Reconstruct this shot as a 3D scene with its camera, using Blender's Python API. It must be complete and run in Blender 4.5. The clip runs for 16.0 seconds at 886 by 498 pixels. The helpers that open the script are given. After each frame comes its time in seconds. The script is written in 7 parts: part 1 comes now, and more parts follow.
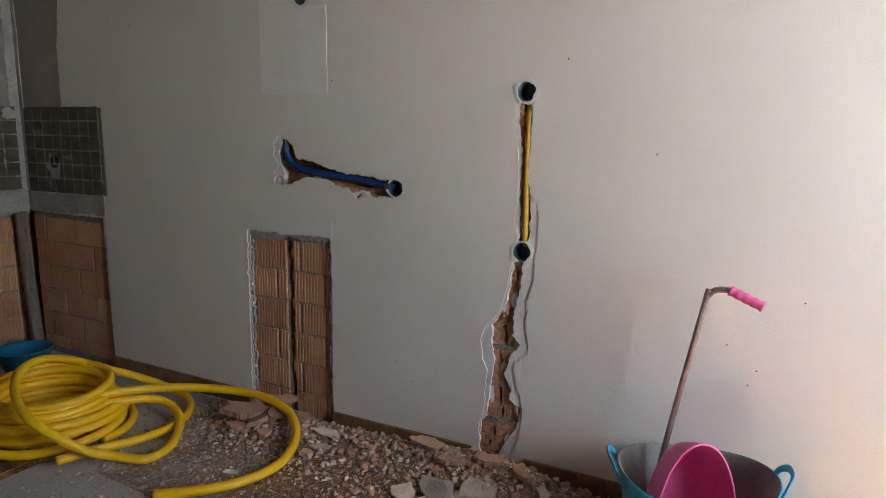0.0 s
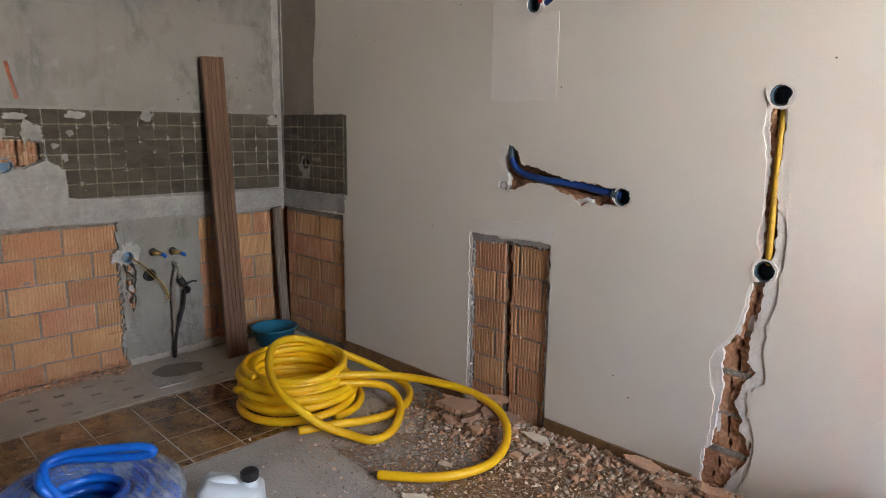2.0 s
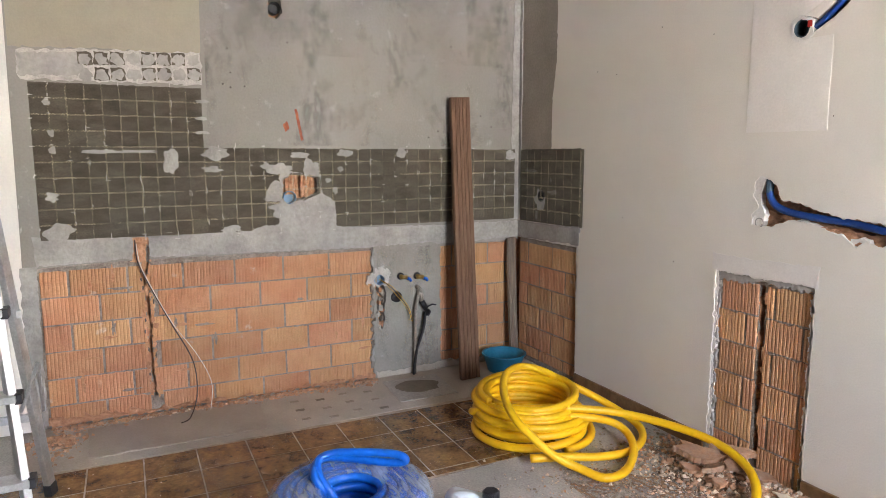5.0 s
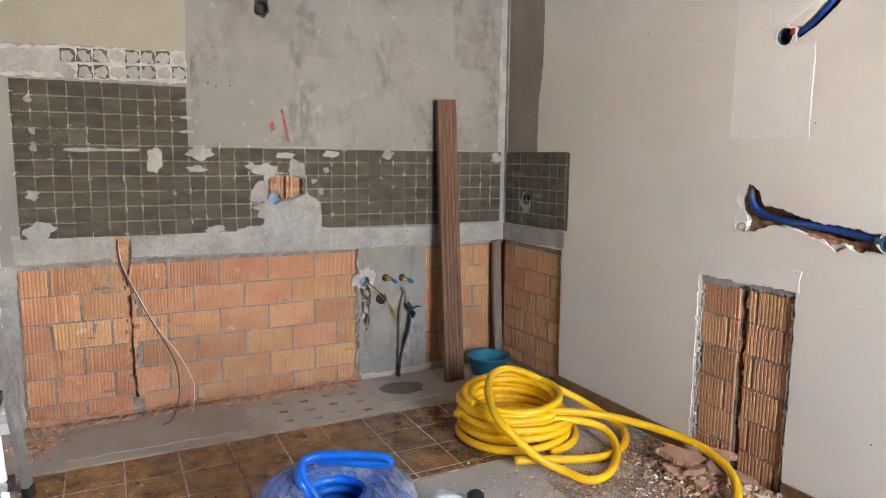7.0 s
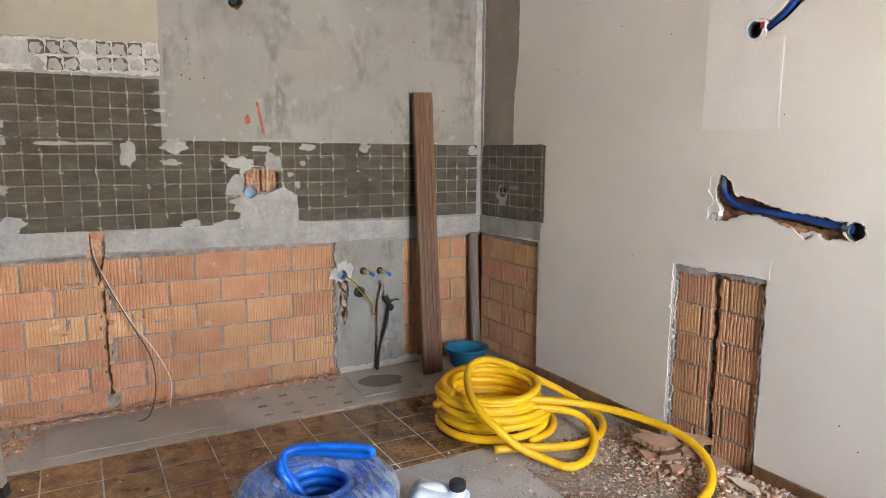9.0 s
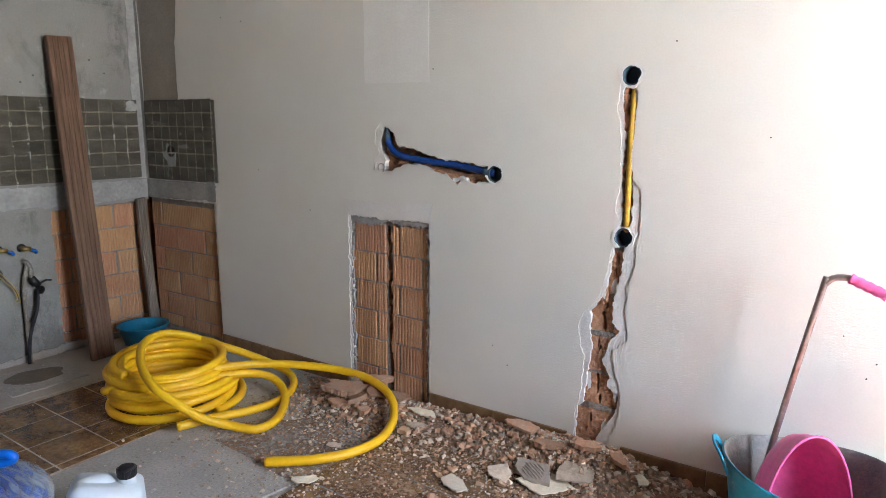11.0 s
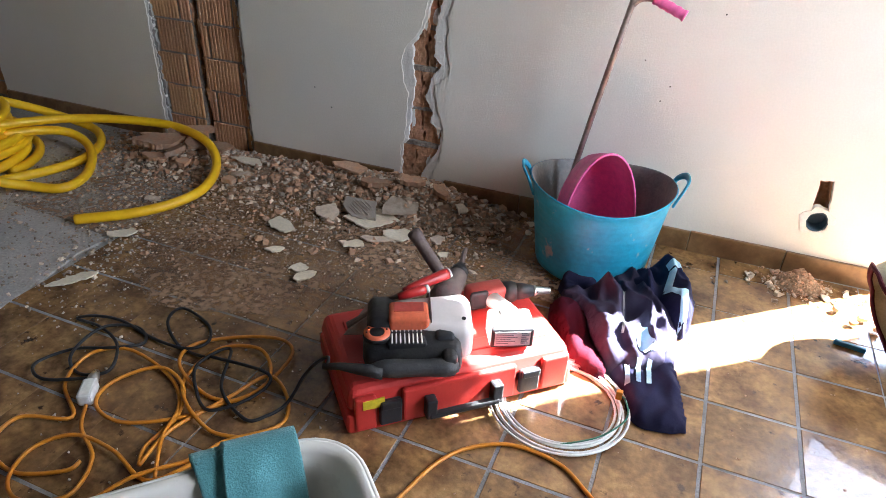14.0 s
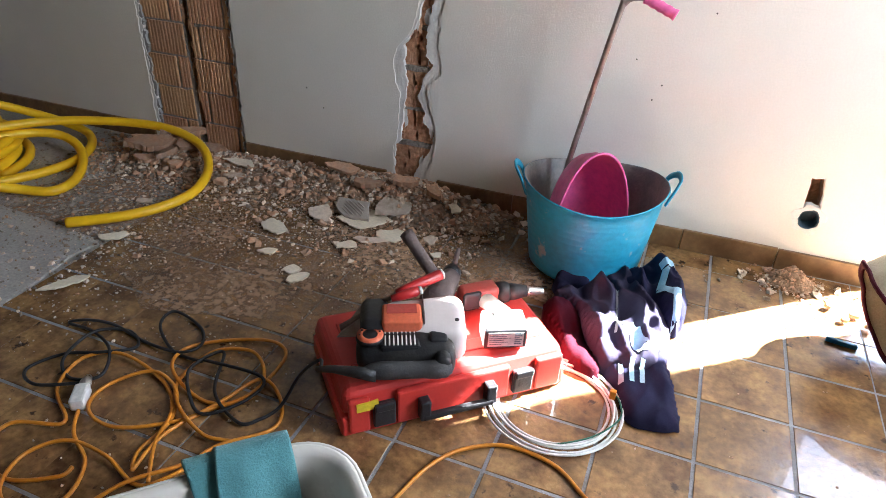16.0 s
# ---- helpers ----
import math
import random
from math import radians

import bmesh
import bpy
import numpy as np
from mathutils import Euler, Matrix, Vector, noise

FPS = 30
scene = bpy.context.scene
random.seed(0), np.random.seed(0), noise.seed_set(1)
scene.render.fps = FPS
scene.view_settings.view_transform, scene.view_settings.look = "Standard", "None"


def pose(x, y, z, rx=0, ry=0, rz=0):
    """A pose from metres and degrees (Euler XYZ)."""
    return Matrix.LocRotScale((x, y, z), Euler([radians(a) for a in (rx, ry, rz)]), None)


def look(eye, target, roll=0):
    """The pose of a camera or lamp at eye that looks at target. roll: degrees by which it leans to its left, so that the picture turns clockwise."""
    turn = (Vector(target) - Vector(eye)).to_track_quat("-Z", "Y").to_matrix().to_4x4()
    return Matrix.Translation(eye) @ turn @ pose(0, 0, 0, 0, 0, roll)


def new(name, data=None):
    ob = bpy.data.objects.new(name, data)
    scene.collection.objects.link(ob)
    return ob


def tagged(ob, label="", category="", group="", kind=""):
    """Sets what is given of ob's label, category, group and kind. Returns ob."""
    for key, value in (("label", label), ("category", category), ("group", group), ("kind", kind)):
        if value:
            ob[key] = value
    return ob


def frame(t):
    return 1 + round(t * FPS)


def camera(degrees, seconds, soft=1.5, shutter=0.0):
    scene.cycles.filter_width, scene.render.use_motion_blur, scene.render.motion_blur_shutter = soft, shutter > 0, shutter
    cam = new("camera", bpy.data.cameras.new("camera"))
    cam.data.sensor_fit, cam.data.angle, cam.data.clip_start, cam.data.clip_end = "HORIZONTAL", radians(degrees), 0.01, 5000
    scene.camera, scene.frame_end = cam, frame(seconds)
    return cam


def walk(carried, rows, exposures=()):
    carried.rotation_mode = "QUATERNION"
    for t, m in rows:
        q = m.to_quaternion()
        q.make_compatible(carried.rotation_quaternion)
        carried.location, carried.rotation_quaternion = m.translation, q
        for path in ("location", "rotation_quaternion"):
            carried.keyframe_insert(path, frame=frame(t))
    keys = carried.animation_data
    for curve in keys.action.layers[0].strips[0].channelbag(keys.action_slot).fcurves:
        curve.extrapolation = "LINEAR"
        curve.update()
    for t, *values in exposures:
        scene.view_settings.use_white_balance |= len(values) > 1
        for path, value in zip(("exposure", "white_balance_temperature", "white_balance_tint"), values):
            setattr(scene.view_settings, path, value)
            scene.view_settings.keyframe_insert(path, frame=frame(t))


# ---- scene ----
cam = camera(68.1, 16.0, soft=0.6)
PATH = [
    (0, (3.65, -2.152, 1.261), (2.755, -0.399, 0.908), 0.9),
    (0.5, (3.633, -2.156, 1.27), (2.661, -0.445, 0.916), 0.9),
    (1, (3.618, -2.164, 1.278), (2.465, -0.57, 0.92), 0.7),
    (1.5, (3.596, -2.179, 1.28), (2.293, -0.706, 0.914), 0.8),
    (2, (3.587, -2.182, 1.286), (2.197, -0.79, 0.924), 0.7),
    (2.5, (3.58, -2.198, 1.293), (2.114, -0.884, 0.942), 0.6),
    (3, (3.58, -2.208, 1.292), (2.0, -1.029, 0.954), 0.2),
    (3.5, (3.575, -2.24, 1.298), (1.906, -1.187, 0.974), 0.3),
    (4, (3.569, -2.271, 1.294), (1.834, -1.33, 0.972), 0.4),
    (4.5, (3.563, -2.297, 1.306), (1.803, -1.394, 1.011), -0.4),
    (4.7, (3.564, -2.297, 1.304), (1.787, -1.422, 1.025), -0.1),
    (7, (3.56, -2.305, 1.305), (1.805, -1.384, 1.035), 0.6),
    (7.5, (3.561, -2.328, 1.314), (1.824, -1.374, 1.045), 0.6),
    (8, (3.563, -2.337, 1.31), (1.83, -1.373, 1.045), 0.5),
    (8.5, (3.559, -2.336, 1.3), (1.835, -1.363, 1.02), 0.7),
    (9, (3.566, -2.328, 1.294), (1.85, -1.34, 1.009), 0.4),
    (9.5, (3.582, -2.288, 1.274), (2.005, -1.093, 0.979), 1.3),
    (10, (3.597, -2.259, 1.274), (2.194, -0.877, 0.927), 0.5),
    (10.2, (3.599, -2.243, 1.255), (2.27, -0.789, 0.905), 0.6),
    (12.3, (3.648, -2.209, 1.213), (2.844, -0.445, 0.722), 1.7),
    (12.5, (3.66, -2.196, 1.194), (2.911, -0.446, 0.581), 2.0),
    (13, (3.68, -2.163, 1.171), (3.044, -0.487, 0.284), 2.9),
    (13.5, (3.686, -2.157, 1.152), (3.112, -0.521, 0.155), 3.3),
    (14, (3.687, -2.156, 1.151), (3.107, -0.547, 0.114), 2.9),
    (14.5, (3.684, -2.159, 1.15), (3.069, -0.571, 0.101), 2.7),
    (15, (3.688, -2.152, 1.158), (3.063, -0.571, 0.104), 2.7),
    (15.5, (3.689, -2.15, 1.157), (3.088, -0.554, 0.112), 2.8),
    (16, (3.69, -2.149, 1.158), (3.126, -0.538, 0.116), 2.7),
]
EXPOSURES = [(0, 4.84, 6300, 10), (1, 4.92, 6450, 11), (1.5, 5.3, 6550, 12), (2, 5.6, 6650, 13), (3.5, 6.1, 6700, 14), (4.5, 6.4, 6650, 14), (7, 6.45, 6600, 14), (9, 6.47, 6500, 13), (10, 6.52, 6250, 11), (10.2, 6.45, 6200, 11), (12.3, 5.13, 6000, 9), (12.5, 5.08, 6000, 9), (13.5, 5.15, 6050, 8), (16, 5.18, 6120, 8)]
walk(cam, [(t, look(eye, target, roll)) for t, eye, target, roll in PATH], EXPOSURES)

# ---- light ----
SUN_AZ, SUN_EL = math.atan2(0.631, 0.776), radians(45)
SUN_WAY = Vector((math.cos(SUN_AZ) * math.cos(SUN_EL), math.sin(SUN_AZ) * math.cos(SUN_EL), math.sin(SUN_EL)))
world = bpy.data.worlds.new("sky")
scene.world = world
world.use_nodes = True
wn, wl = world.node_tree.nodes, world.node_tree.links
sky = wn.new("ShaderNodeTexSky")
sky.sky_type, sky.sun_disc = "NISHITA", False
sky.sun_elevation, sky.sun_rotation = SUN_EL, math.pi / 2 - SUN_AZ
wl.new(sky.outputs[0], wn["Background"].inputs[0])
wn["Background"].inputs[1].default_value = 0.06
sun_data = bpy.data.lights.new("sun", "SUN")
sun_data.energy, sun_data.angle, sun_data.color = 4.3, radians(0.5), (1.0, 0.98, 0.955)
sun = new("sun", sun_data)
sun.matrix_basis = look(SUN_WAY * 30, (0, 0, 0))


def window_light(name, place, target, w, h, power, tint=(0.94, 0.94, 1.0)):
    """The sky's light in a window's opening."""
    d = bpy.data.lights.new(name, "AREA")
    d.shape, d.size, d.size_y, d.energy, d.color = "RECTANGLE", w, h, power, tint
    ob = new(name, d)
    ob.matrix_basis = look(place, target)
    return ob


window_light("window_light_east", (5.27, -0.95, 1.4), (0, -0.95, 0.9), 1.0, 1.3, 1.3)

# ---- materials ----


def surf(name, c1, c2=None, scale=5.0, rough=0.7, bump=0.1, bscale=90.0, metal=0.0, spot=None, stretch=(1, 1, 1), rand=0.0, hue=0.0, lo=0.35, hi=0.65, coat=0.0, island=False, grain=0.12, dist=0.01, sheen=0.0, spec=0.5):
    """A surface with coarse and fine variation of colour, and relief."""
    m = bpy.data.materials.new(name)
    m.use_nodes = True
    nodes, links = m.node_tree.nodes, m.node_tree.links
    b = nodes["Principled BSDF"]
    tc, mp = nodes.new("ShaderNodeTexCoord"), nodes.new("ShaderNodeMapping")
    mp.inputs["Scale"].default_value = stretch
    links.new(tc.outputs["Object"], mp.inputs["Vector"])
    vec = mp.outputs["Vector"]
    if rand:
        info = nodes.new("ShaderNodeNewGeometry" if island else "ShaderNodeObjectInfo")
        rnd = info.outputs["Random Per Island" if island else "Random"]
        mul = nodes.new("ShaderNodeMath")
        mul.operation, mul.inputs[1].default_value = "MULTIPLY", 40.0
        links.new(rnd, mul.inputs[0])
        add = nodes.new("ShaderNodeVectorMath")
        links.new(vec, add.inputs[0])
        links.new(mul.outputs[0], add.inputs[1])
        vec = add.outputs[0]

    def tex(s, detail):
        n = nodes.new("ShaderNodeTexNoise")
        n.inputs["Scale"].default_value, n.inputs["Detail"].default_value, n.inputs["Roughness"].default_value = s, detail, 0.6
        links.new(vec, n.inputs["Vector"])
        return n.outputs["Fac"]

    def ramp(fac, a, z):
        n = nodes.new("ShaderNodeMapRange")
        n.inputs["From Min"].default_value, n.inputs["From Max"].default_value = a, z
        links.new(fac, n.inputs["Value"])
        return n.outputs["Result"]

    def mix(fac, a, z, kind="MIX"):
        n = nodes.new("ShaderNodeMix")
        n.data_type, n.blend_type = "RGBA", kind
        for socket, v in ((n.inputs[0], fac), (n.inputs[6], a), (n.inputs[7], z)):
            if isinstance(v, (int, float)):
                socket.default_value = v
            elif isinstance(v, tuple):
                socket.default_value = (*v, 1)
            else:
                links.new(v, socket)
        return n.outputs[2]

    c2 = c2 or tuple(v * 0.8 for v in c1)
    col = mix(ramp(tex(scale, 5), lo, hi), c1, c2)
    fine = tex(bscale, 4)
    if spot:
        col = mix(ramp(tex(spot[1], 6), spot[2], spot[2] + 0.06), col, spot[0])
    grey = nodes.new("ShaderNodeMapRange")
    grey.inputs["To Min"].default_value, grey.inputs["To Max"].default_value = 1 - grain, 1 + grain
    links.new(fine, grey.inputs["Value"])
    grey.inputs["From Min"].default_value, grey.inputs["From Max"].default_value = 0.3, 0.7
    col = mix(1.0, col, grey.outputs["Result"], "MULTIPLY")
    if rand:
        hs = nodes.new("ShaderNodeHueSaturation")
        v = nodes.new("ShaderNodeMapRange")
        v.inputs["To Min"].default_value, v.inputs["To Max"].default_value = 1 - rand, 1 + rand
        links.new(rnd, v.inputs["Value"])
        links.new(v.outputs["Result"], hs.inputs["Value"])
        if hue:
            h2, fr = nodes.new("ShaderNodeMapRange"), nodes.new("ShaderNodeMath")
            fr.operation = "FRACT"
            m7 = nodes.new("ShaderNodeMath")
            m7.operation, m7.inputs[1].default_value = "MULTIPLY", 7.0
            links.new(rnd, m7.inputs[0])
            links.new(m7.outputs[0], fr.inputs[0])
            h2.inputs["To Min"].default_value, h2.inputs["To Max"].default_value = 0.5 - hue, 0.5 + hue
            links.new(fr.outputs[0], h2.inputs["Value"])
            links.new(h2.outputs["Result"], hs.inputs["Hue"])
        links.new(col, hs.inputs["Color"])
        col = hs.outputs["Color"]
    links.new(col, b.inputs["Base Color"])
    rr = nodes.new("ShaderNodeMapRange")
    rr.inputs["To Min"].default_value, rr.inputs["To Max"].default_value = max(rough - 0.1, 0.02), min(rough + 0.1, 1)
    links.new(tex(scale * 3, 4), rr.inputs["Value"])
    links.new(rr.outputs["Result"], b.inputs["Roughness"])
    b.inputs["Metallic"].default_value, b.inputs["Coat Weight"].default_value = metal, coat
    b.inputs["Sheen Weight"].default_value = sheen
    b.inputs["Specular IOR Level"].default_value = spec
    if bump:
        bp = nodes.new("ShaderNodeBump")
        bp.inputs["Strength"].default_value, bp.inputs["Distance"].default_value = bump, dist
        links.new(fine, bp.inputs["Height"])
        links.new(bp.outputs["Normal"], b.inputs["Normal"])
    return m


CREAM = surf("cream_wall_paint", (0.80, 0.755, 0.675), (0.76, 0.715, 0.635), 1.6, 0.75, 0.35, 150, grain=0.03, dist=0.004)
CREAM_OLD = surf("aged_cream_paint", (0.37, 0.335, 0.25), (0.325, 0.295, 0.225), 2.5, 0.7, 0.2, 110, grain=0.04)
FLAKE = surf("cream_plaster_flake", (0.84, 0.75, 0.60), (0.74, 0.65, 0.50), 9.0, 0.8, 0.3, 120, rand=0.1)
SKIM = surf("pinkish_skim_coat", (0.87, 0.83, 0.77), (0.82, 0.775, 0.715), 4.0, 0.75, 0.2, 110, grain=0.04)
ROW_PALE = surf("greyish_white_plaster", (0.56, 0.53, 0.49), (0.40, 0.38, 0.35), 16.0, 0.9, 0.6, 120, grain=0.15)
DAMP = surf("damp_brown_screed", (0.19, 0.16, 0.122), (0.15, 0.125, 0.095), 9.0, 0.6, 0.3, 90)
CREAM_PATCH = surf("skimmed_cream_paint", (0.80, 0.765, 0.715), (0.755, 0.715, 0.665), 3.0, 0.7, 0.15, 110, grain=0.04)
CEMENT = surf("grey_cement_render", (0.295, 0.278, 0.25), (0.235, 0.222, 0.198), 1.7, 0.85, 0.25, 90, spot=((0.335, 0.318, 0.288), 11.0, 0.62), grain=0.06, lo=0.3, hi=0.72)
CEMENT_LIGHT = surf("light_cement_smear", (0.42, 0.40, 0.375), (0.29, 0.275, 0.255), 7.0, 0.85, 0.45, 55, grain=0.1, dist=0.012)
CEMENT_DARK = surf("damp_grey_cement", (0.30, 0.285, 0.25), (0.24, 0.228, 0.20), 4.0, 0.85, 0.3, 90, spot=((0.44, 0.425, 0.395), 7.0, 0.66), grain=0.08)
CEMENT_BROWN = surf("brownish_cement_strip", (0.35, 0.30, 0.25), (0.27, 0.235, 0.195), 3.0, 0.85, 0.3, 80, grain=0.1)
UNDERCOAT = surf("broken_white_undercoat", (0.82, 0.79, 0.745), (0.70, 0.66, 0.61), 14.0, 0.9, 0.4, 120, grain=0.06)
GLUE = surf("dark_tile_glue", (0.078, 0.066, 0.048), (0.135, 0.115, 0.084), 11.0, 0.8, 0.9, 240, rand=0.14, spot=((0.27, 0.25, 0.21), 34.0, 0.70), grain=0.28, stretch=(0.6, 0.6, 1.6))
GROUT_LINE = surf("dark_grout_lines", (0.17, 0.15, 0.11), (0.085, 0.075, 0.056), 90.0, 0.9, 0.6, 200)
GROUT_TAN = surf("tan_grout_net", (0.66, 0.57, 0.40), (0.48, 0.41, 0.28), 40.0, 0.9, 0.3, 200, rand=0.3, island=True)
BRICK = surf("hollow_clay_brick", (0.51, 0.245, 0.122), (0.60, 0.35, 0.19), 6.0, 0.85, 0.5, 170, rand=0.14, hue=0.010, spot=((0.60, 0.44, 0.32), 9.0, 0.66), lo=0.3, hi=0.7, grain=0.14)
BRICK_RAW = surf("broken_red_clay", (0.46, 0.21, 0.11), (0.62, 0.35, 0.21), 18.0, 0.95, 1.0, 60, dist=0.02)
BRICK_RED = surf("fresh_red_clay", (0.46, 0.13, 0.06), (0.30, 0.075, 0.04), 40.0, 0.95, 0.8, 60)
BRICK_BROWN = surf("tan_hollow_brick", (0.60, 0.33, 0.175), (0.50, 0.265, 0.14), 8.0, 0.9, 0.5, 140, rand=0.15, hue=0.01, spot=((0.50, 0.40, 0.31), 14.0, 0.66), grain=0.16)
MORTAR = surf("grey_brown_mortar", (0.36, 0.315, 0.265), (0.24, 0.205, 0.17), 22.0, 0.95, 0.9, 110, dist=0.015, grain=0.22)
TILE = surf("brown_glazed_floor_tile", (0.12, 0.060, 0.026), (0.335, 0.190, 0.075), 11.0, 0.23, 0.14, 60, rand=0.16, coat=0.7, spot=((0.065, 0.036, 0.020), 24.0, 0.62), grain=0.3)
TILE_JOINT = surf("blue_grey_tile_joint", (0.33, 0.325, 0.33), (0.18, 0.17, 0.16), 5.0, 0.9, 0.5, 150)
TILE_JOINT_PALE = surf("pale_tile_joint", (0.56, 0.47, 0.38), (0.30, 0.23, 0.17), 12.0, 0.9, 0.5, 150)
SKIRT = surf("brown_glazed_skirting", (0.15, 0.075, 0.03), (0.25, 0.14, 0.06), 14.0, 0.35, 0.1, 70, rand=0.15)
SCREED = surf("grey_floor_screed", (0.50, 0.475, 0.445), (0.39, 0.37, 0.345), 4.0, 0.9, 0.5, 100, spot=((0.60, 0.575, 0.54), 18.0, 0.63), grain=0.2)
SCREED_PALE = surf("pale_floor_screed", (0.50, 0.45, 0.39), (0.42, 0.37, 0.32), 5.0, 0.9, 0.4, 110)
SCREED_BROWN = surf("smooth_brown_screed", (0.44, 0.385, 0.33), (0.385, 0.335, 0.285), 4.0, 0.85, 0.3, 140, grain=0.08)
# Dark colour for flat patches that imitate the shade inside small holes.
HOLE_DARK = surf("dark_hole_shade", (0.11, 0.095, 0.075), (0.08, 0.07, 0.055), 8.0, 0.5, 0.3, 90)
WOOD = surf("weathered_brown_board", (0.125, 0.062, 0.034), (0.21, 0.115, 0.065), 6.0, 0.7, 0.4, 90, stretch=(14, 14, 0.7))
WOOD_GREY = surf("greyed_wood", (0.27, 0.215, 0.165), (0.17, 0.13, 0.10), 6.0, 0.8, 0.4, 90, stretch=(14, 14, 0.8))
YELLOW = surf("yellow_corrugated_plastic", (0.94, 0.56, 0.008), (0.90, 0.52, 0.008), 6.0, 0.42, 0.05, 60, grain=0.05)
YELLOW_OLD = surf("dusty_yellow_conduit", (0.60, 0.36, 0.02), (0.42, 0.24, 0.02), 40.0, 0.55, 0.2, 60)
CRACK_CLAY = surf("fresh_broken_clay", (0.60, 0.335, 0.20), (0.44, 0.215, 0.115), 22.0, 0.95, 0.9, 70, rand=0.18, dist=0.015, grain=0.2)
ORANGE = surf("orange_cord_rubber", (0.68, 0.255, 0.018), (0.56, 0.20, 0.015), 10.0, 0.4, 0.1, 120)
BLACK = surf("black_plastic", (0.018, 0.018, 0.02), (0.03, 0.03, 0.033), 10.0, 0.4, 0.1, 150, spec=0.3)
RUBBER = surf("dusty_black_rubber", (0.014, 0.015, 0.018), (0.03, 0.03, 0.032), 12.0, 0.5, 0.1, 150, spec=0.3)
BLUE = surf("blue_conduit_plastic", (0.002, 0.135, 0.60), (0.002, 0.105, 0.50), 6.0, 0.35, 0.05, 60)
NAVY_PIPE = surf("dark_blue_conduit", (0.006, 0.055, 0.27), (0.005, 0.035, 0.18), 10.0, 0.45, 0.1, 120)
TEALBOX = surf("blue_grey_box_plastic", (0.055, 0.098, 0.13), (0.04, 0.07, 0.092), 14.0, 0.6, 0.2, 120)
LIGHTBOX = surf("light_blue_box_plastic", (0.22, 0.38, 0.55), (0.16, 0.28, 0.42), 14.0, 0.6, 0.2, 120)
TUB = surf("turquoise_tub_plastic", (0.02, 0.35, 0.52), (0.025, 0.28, 0.43), 4.0, 0.4, 0.08, 60, spot=((0.42, 0.42, 0.43), 11.0, 0.63))
TUB_IN = surf("dirty_tub_lining", (0.16, 0.17, 0.17), (0.28, 0.24, 0.21), 9.0, 0.8, 0.3, 80)
TEAL = surf("teal_basin_plastic", (0.015, 0.20, 0.33), (0.015, 0.16, 0.27), 6.0, 0.4, 0.05, 60)
PINK = surf("pink_plastic", (0.82, 0.15, 0.37), (0.74, 0.13, 0.33), 5.0, 0.4, 0.05, 60, spot=((0.74, 0.35, 0.42), 12.0, 0.66))
STEEL = surf("tarnished_steel_pole", (0.42, 0.36, 0.33), (0.30, 0.22, 0.19), 20.0, 0.4, 0.1, 90, metal=0.8)
CHROME = surf("bright_metal", (0.72, 0.71, 0.69), (0.6, 0.59, 0.57), 20.0, 0.3, 0.05, 90, metal=0.9)
BRASS = surf("brass", (0.62, 0.45, 0.16), (0.5, 0.34, 0.12), 30.0, 0.4, 0.1, 90, metal=0.9)
ALU = surf("scuffed_aluminium", (0.62, 0.62, 0.62), (0.5, 0.5, 0.5), 16.0, 0.4, 0.1, 110, metal=0.75)
RED = surf("red_case_plastic", (0.62, 0.045, 0.035), (0.55, 0.038, 0.03), 5.0, 0.42, 0.05, 120, spot=((0.58, 0.15, 0.12), 16.0, 0.72), grain=0.04)
RED_DARK = surf("dusty_red_plastic", (0.42, 0.05, 0.035), (0.34, 0.06, 0.045), 14.0, 0.5, 0.15, 120)
TOOL_GREY = surf("pale_tool_housing", (0.74, 0.69, 0.66), (0.69, 0.63, 0.6), 6.0, 0.5, 0.03, 100, grain=0.03)
TOOL_BLACK = surf("dusty_black_housing", (0.014, 0.014, 0.016), (0.035, 0.033, 0.031), 14.0, 0.5, 0.15, 120, spec=0.3)
GRIP = surf("dusty_brown_grip", (0.12, 0.085, 0.075), (0.20, 0.15, 0.13), 18.0, 0.7, 0.4, 150)
WHITE_PL = surf("white_plastic", (0.78, 0.78, 0.76), (0.68, 0.68, 0.66), 8.0, 0.4, 0.05, 90)
HDPE = surf("translucent_white_canister", (0.66, 0.73, 0.78), (0.60, 0.68, 0.73), 6.0, 0.4, 0.0, 60, grain=0.02)
IVORY = surf("ivory_basin_plastic", (0.75, 0.73, 0.67), (0.70, 0.68, 0.62), 3.0, 0.3, 0.0, 60, grain=0.02)
NAVY = surf("navy_knit_cloth", (0.013, 0.013, 0.032), (0.022, 0.021, 0.05), 12.0, 0.9, 0.15, 300, spec=0.1)
# Lighter, purpler copy of the navy cloth, for jacket panels in the sun.
PURPLE_LIT = surf("sunlit_purple_navy_cloth", (0.052, 0.045, 0.075), (0.034, 0.029, 0.054), 12.0, 0.9, 0.3, 300, spec=0.1)
# Maroon taken darker so the jacket lining looks shaded; also the sack hem.
MAROON = surf("shade_darkened_maroon_cloth", (0.06, 0.005, 0.013), (0.042, 0.004, 0.010), 9.0, 0.85, 0.3, 250, spec=0.1)
PALEBLUE = surf("pale_blue_cloth", (0.42, 0.60, 0.72), (0.34, 0.5, 0.62), 12.0, 0.9, 0.4, 300)
TEAL_CLOTH = surf("teal_towelling", (0.10, 0.30, 0.32), (0.075, 0.23, 0.25), 12.0, 0.95, 0.35, 260, spot=((0.05, 0.13, 0.14), 40.0, 0.68), sheen=0.3)
SACK = surf("cream_sack_cloth", (0.52, 0.45, 0.32), (0.42, 0.35, 0.24), 8.0, 0.9, 0.4, 200)
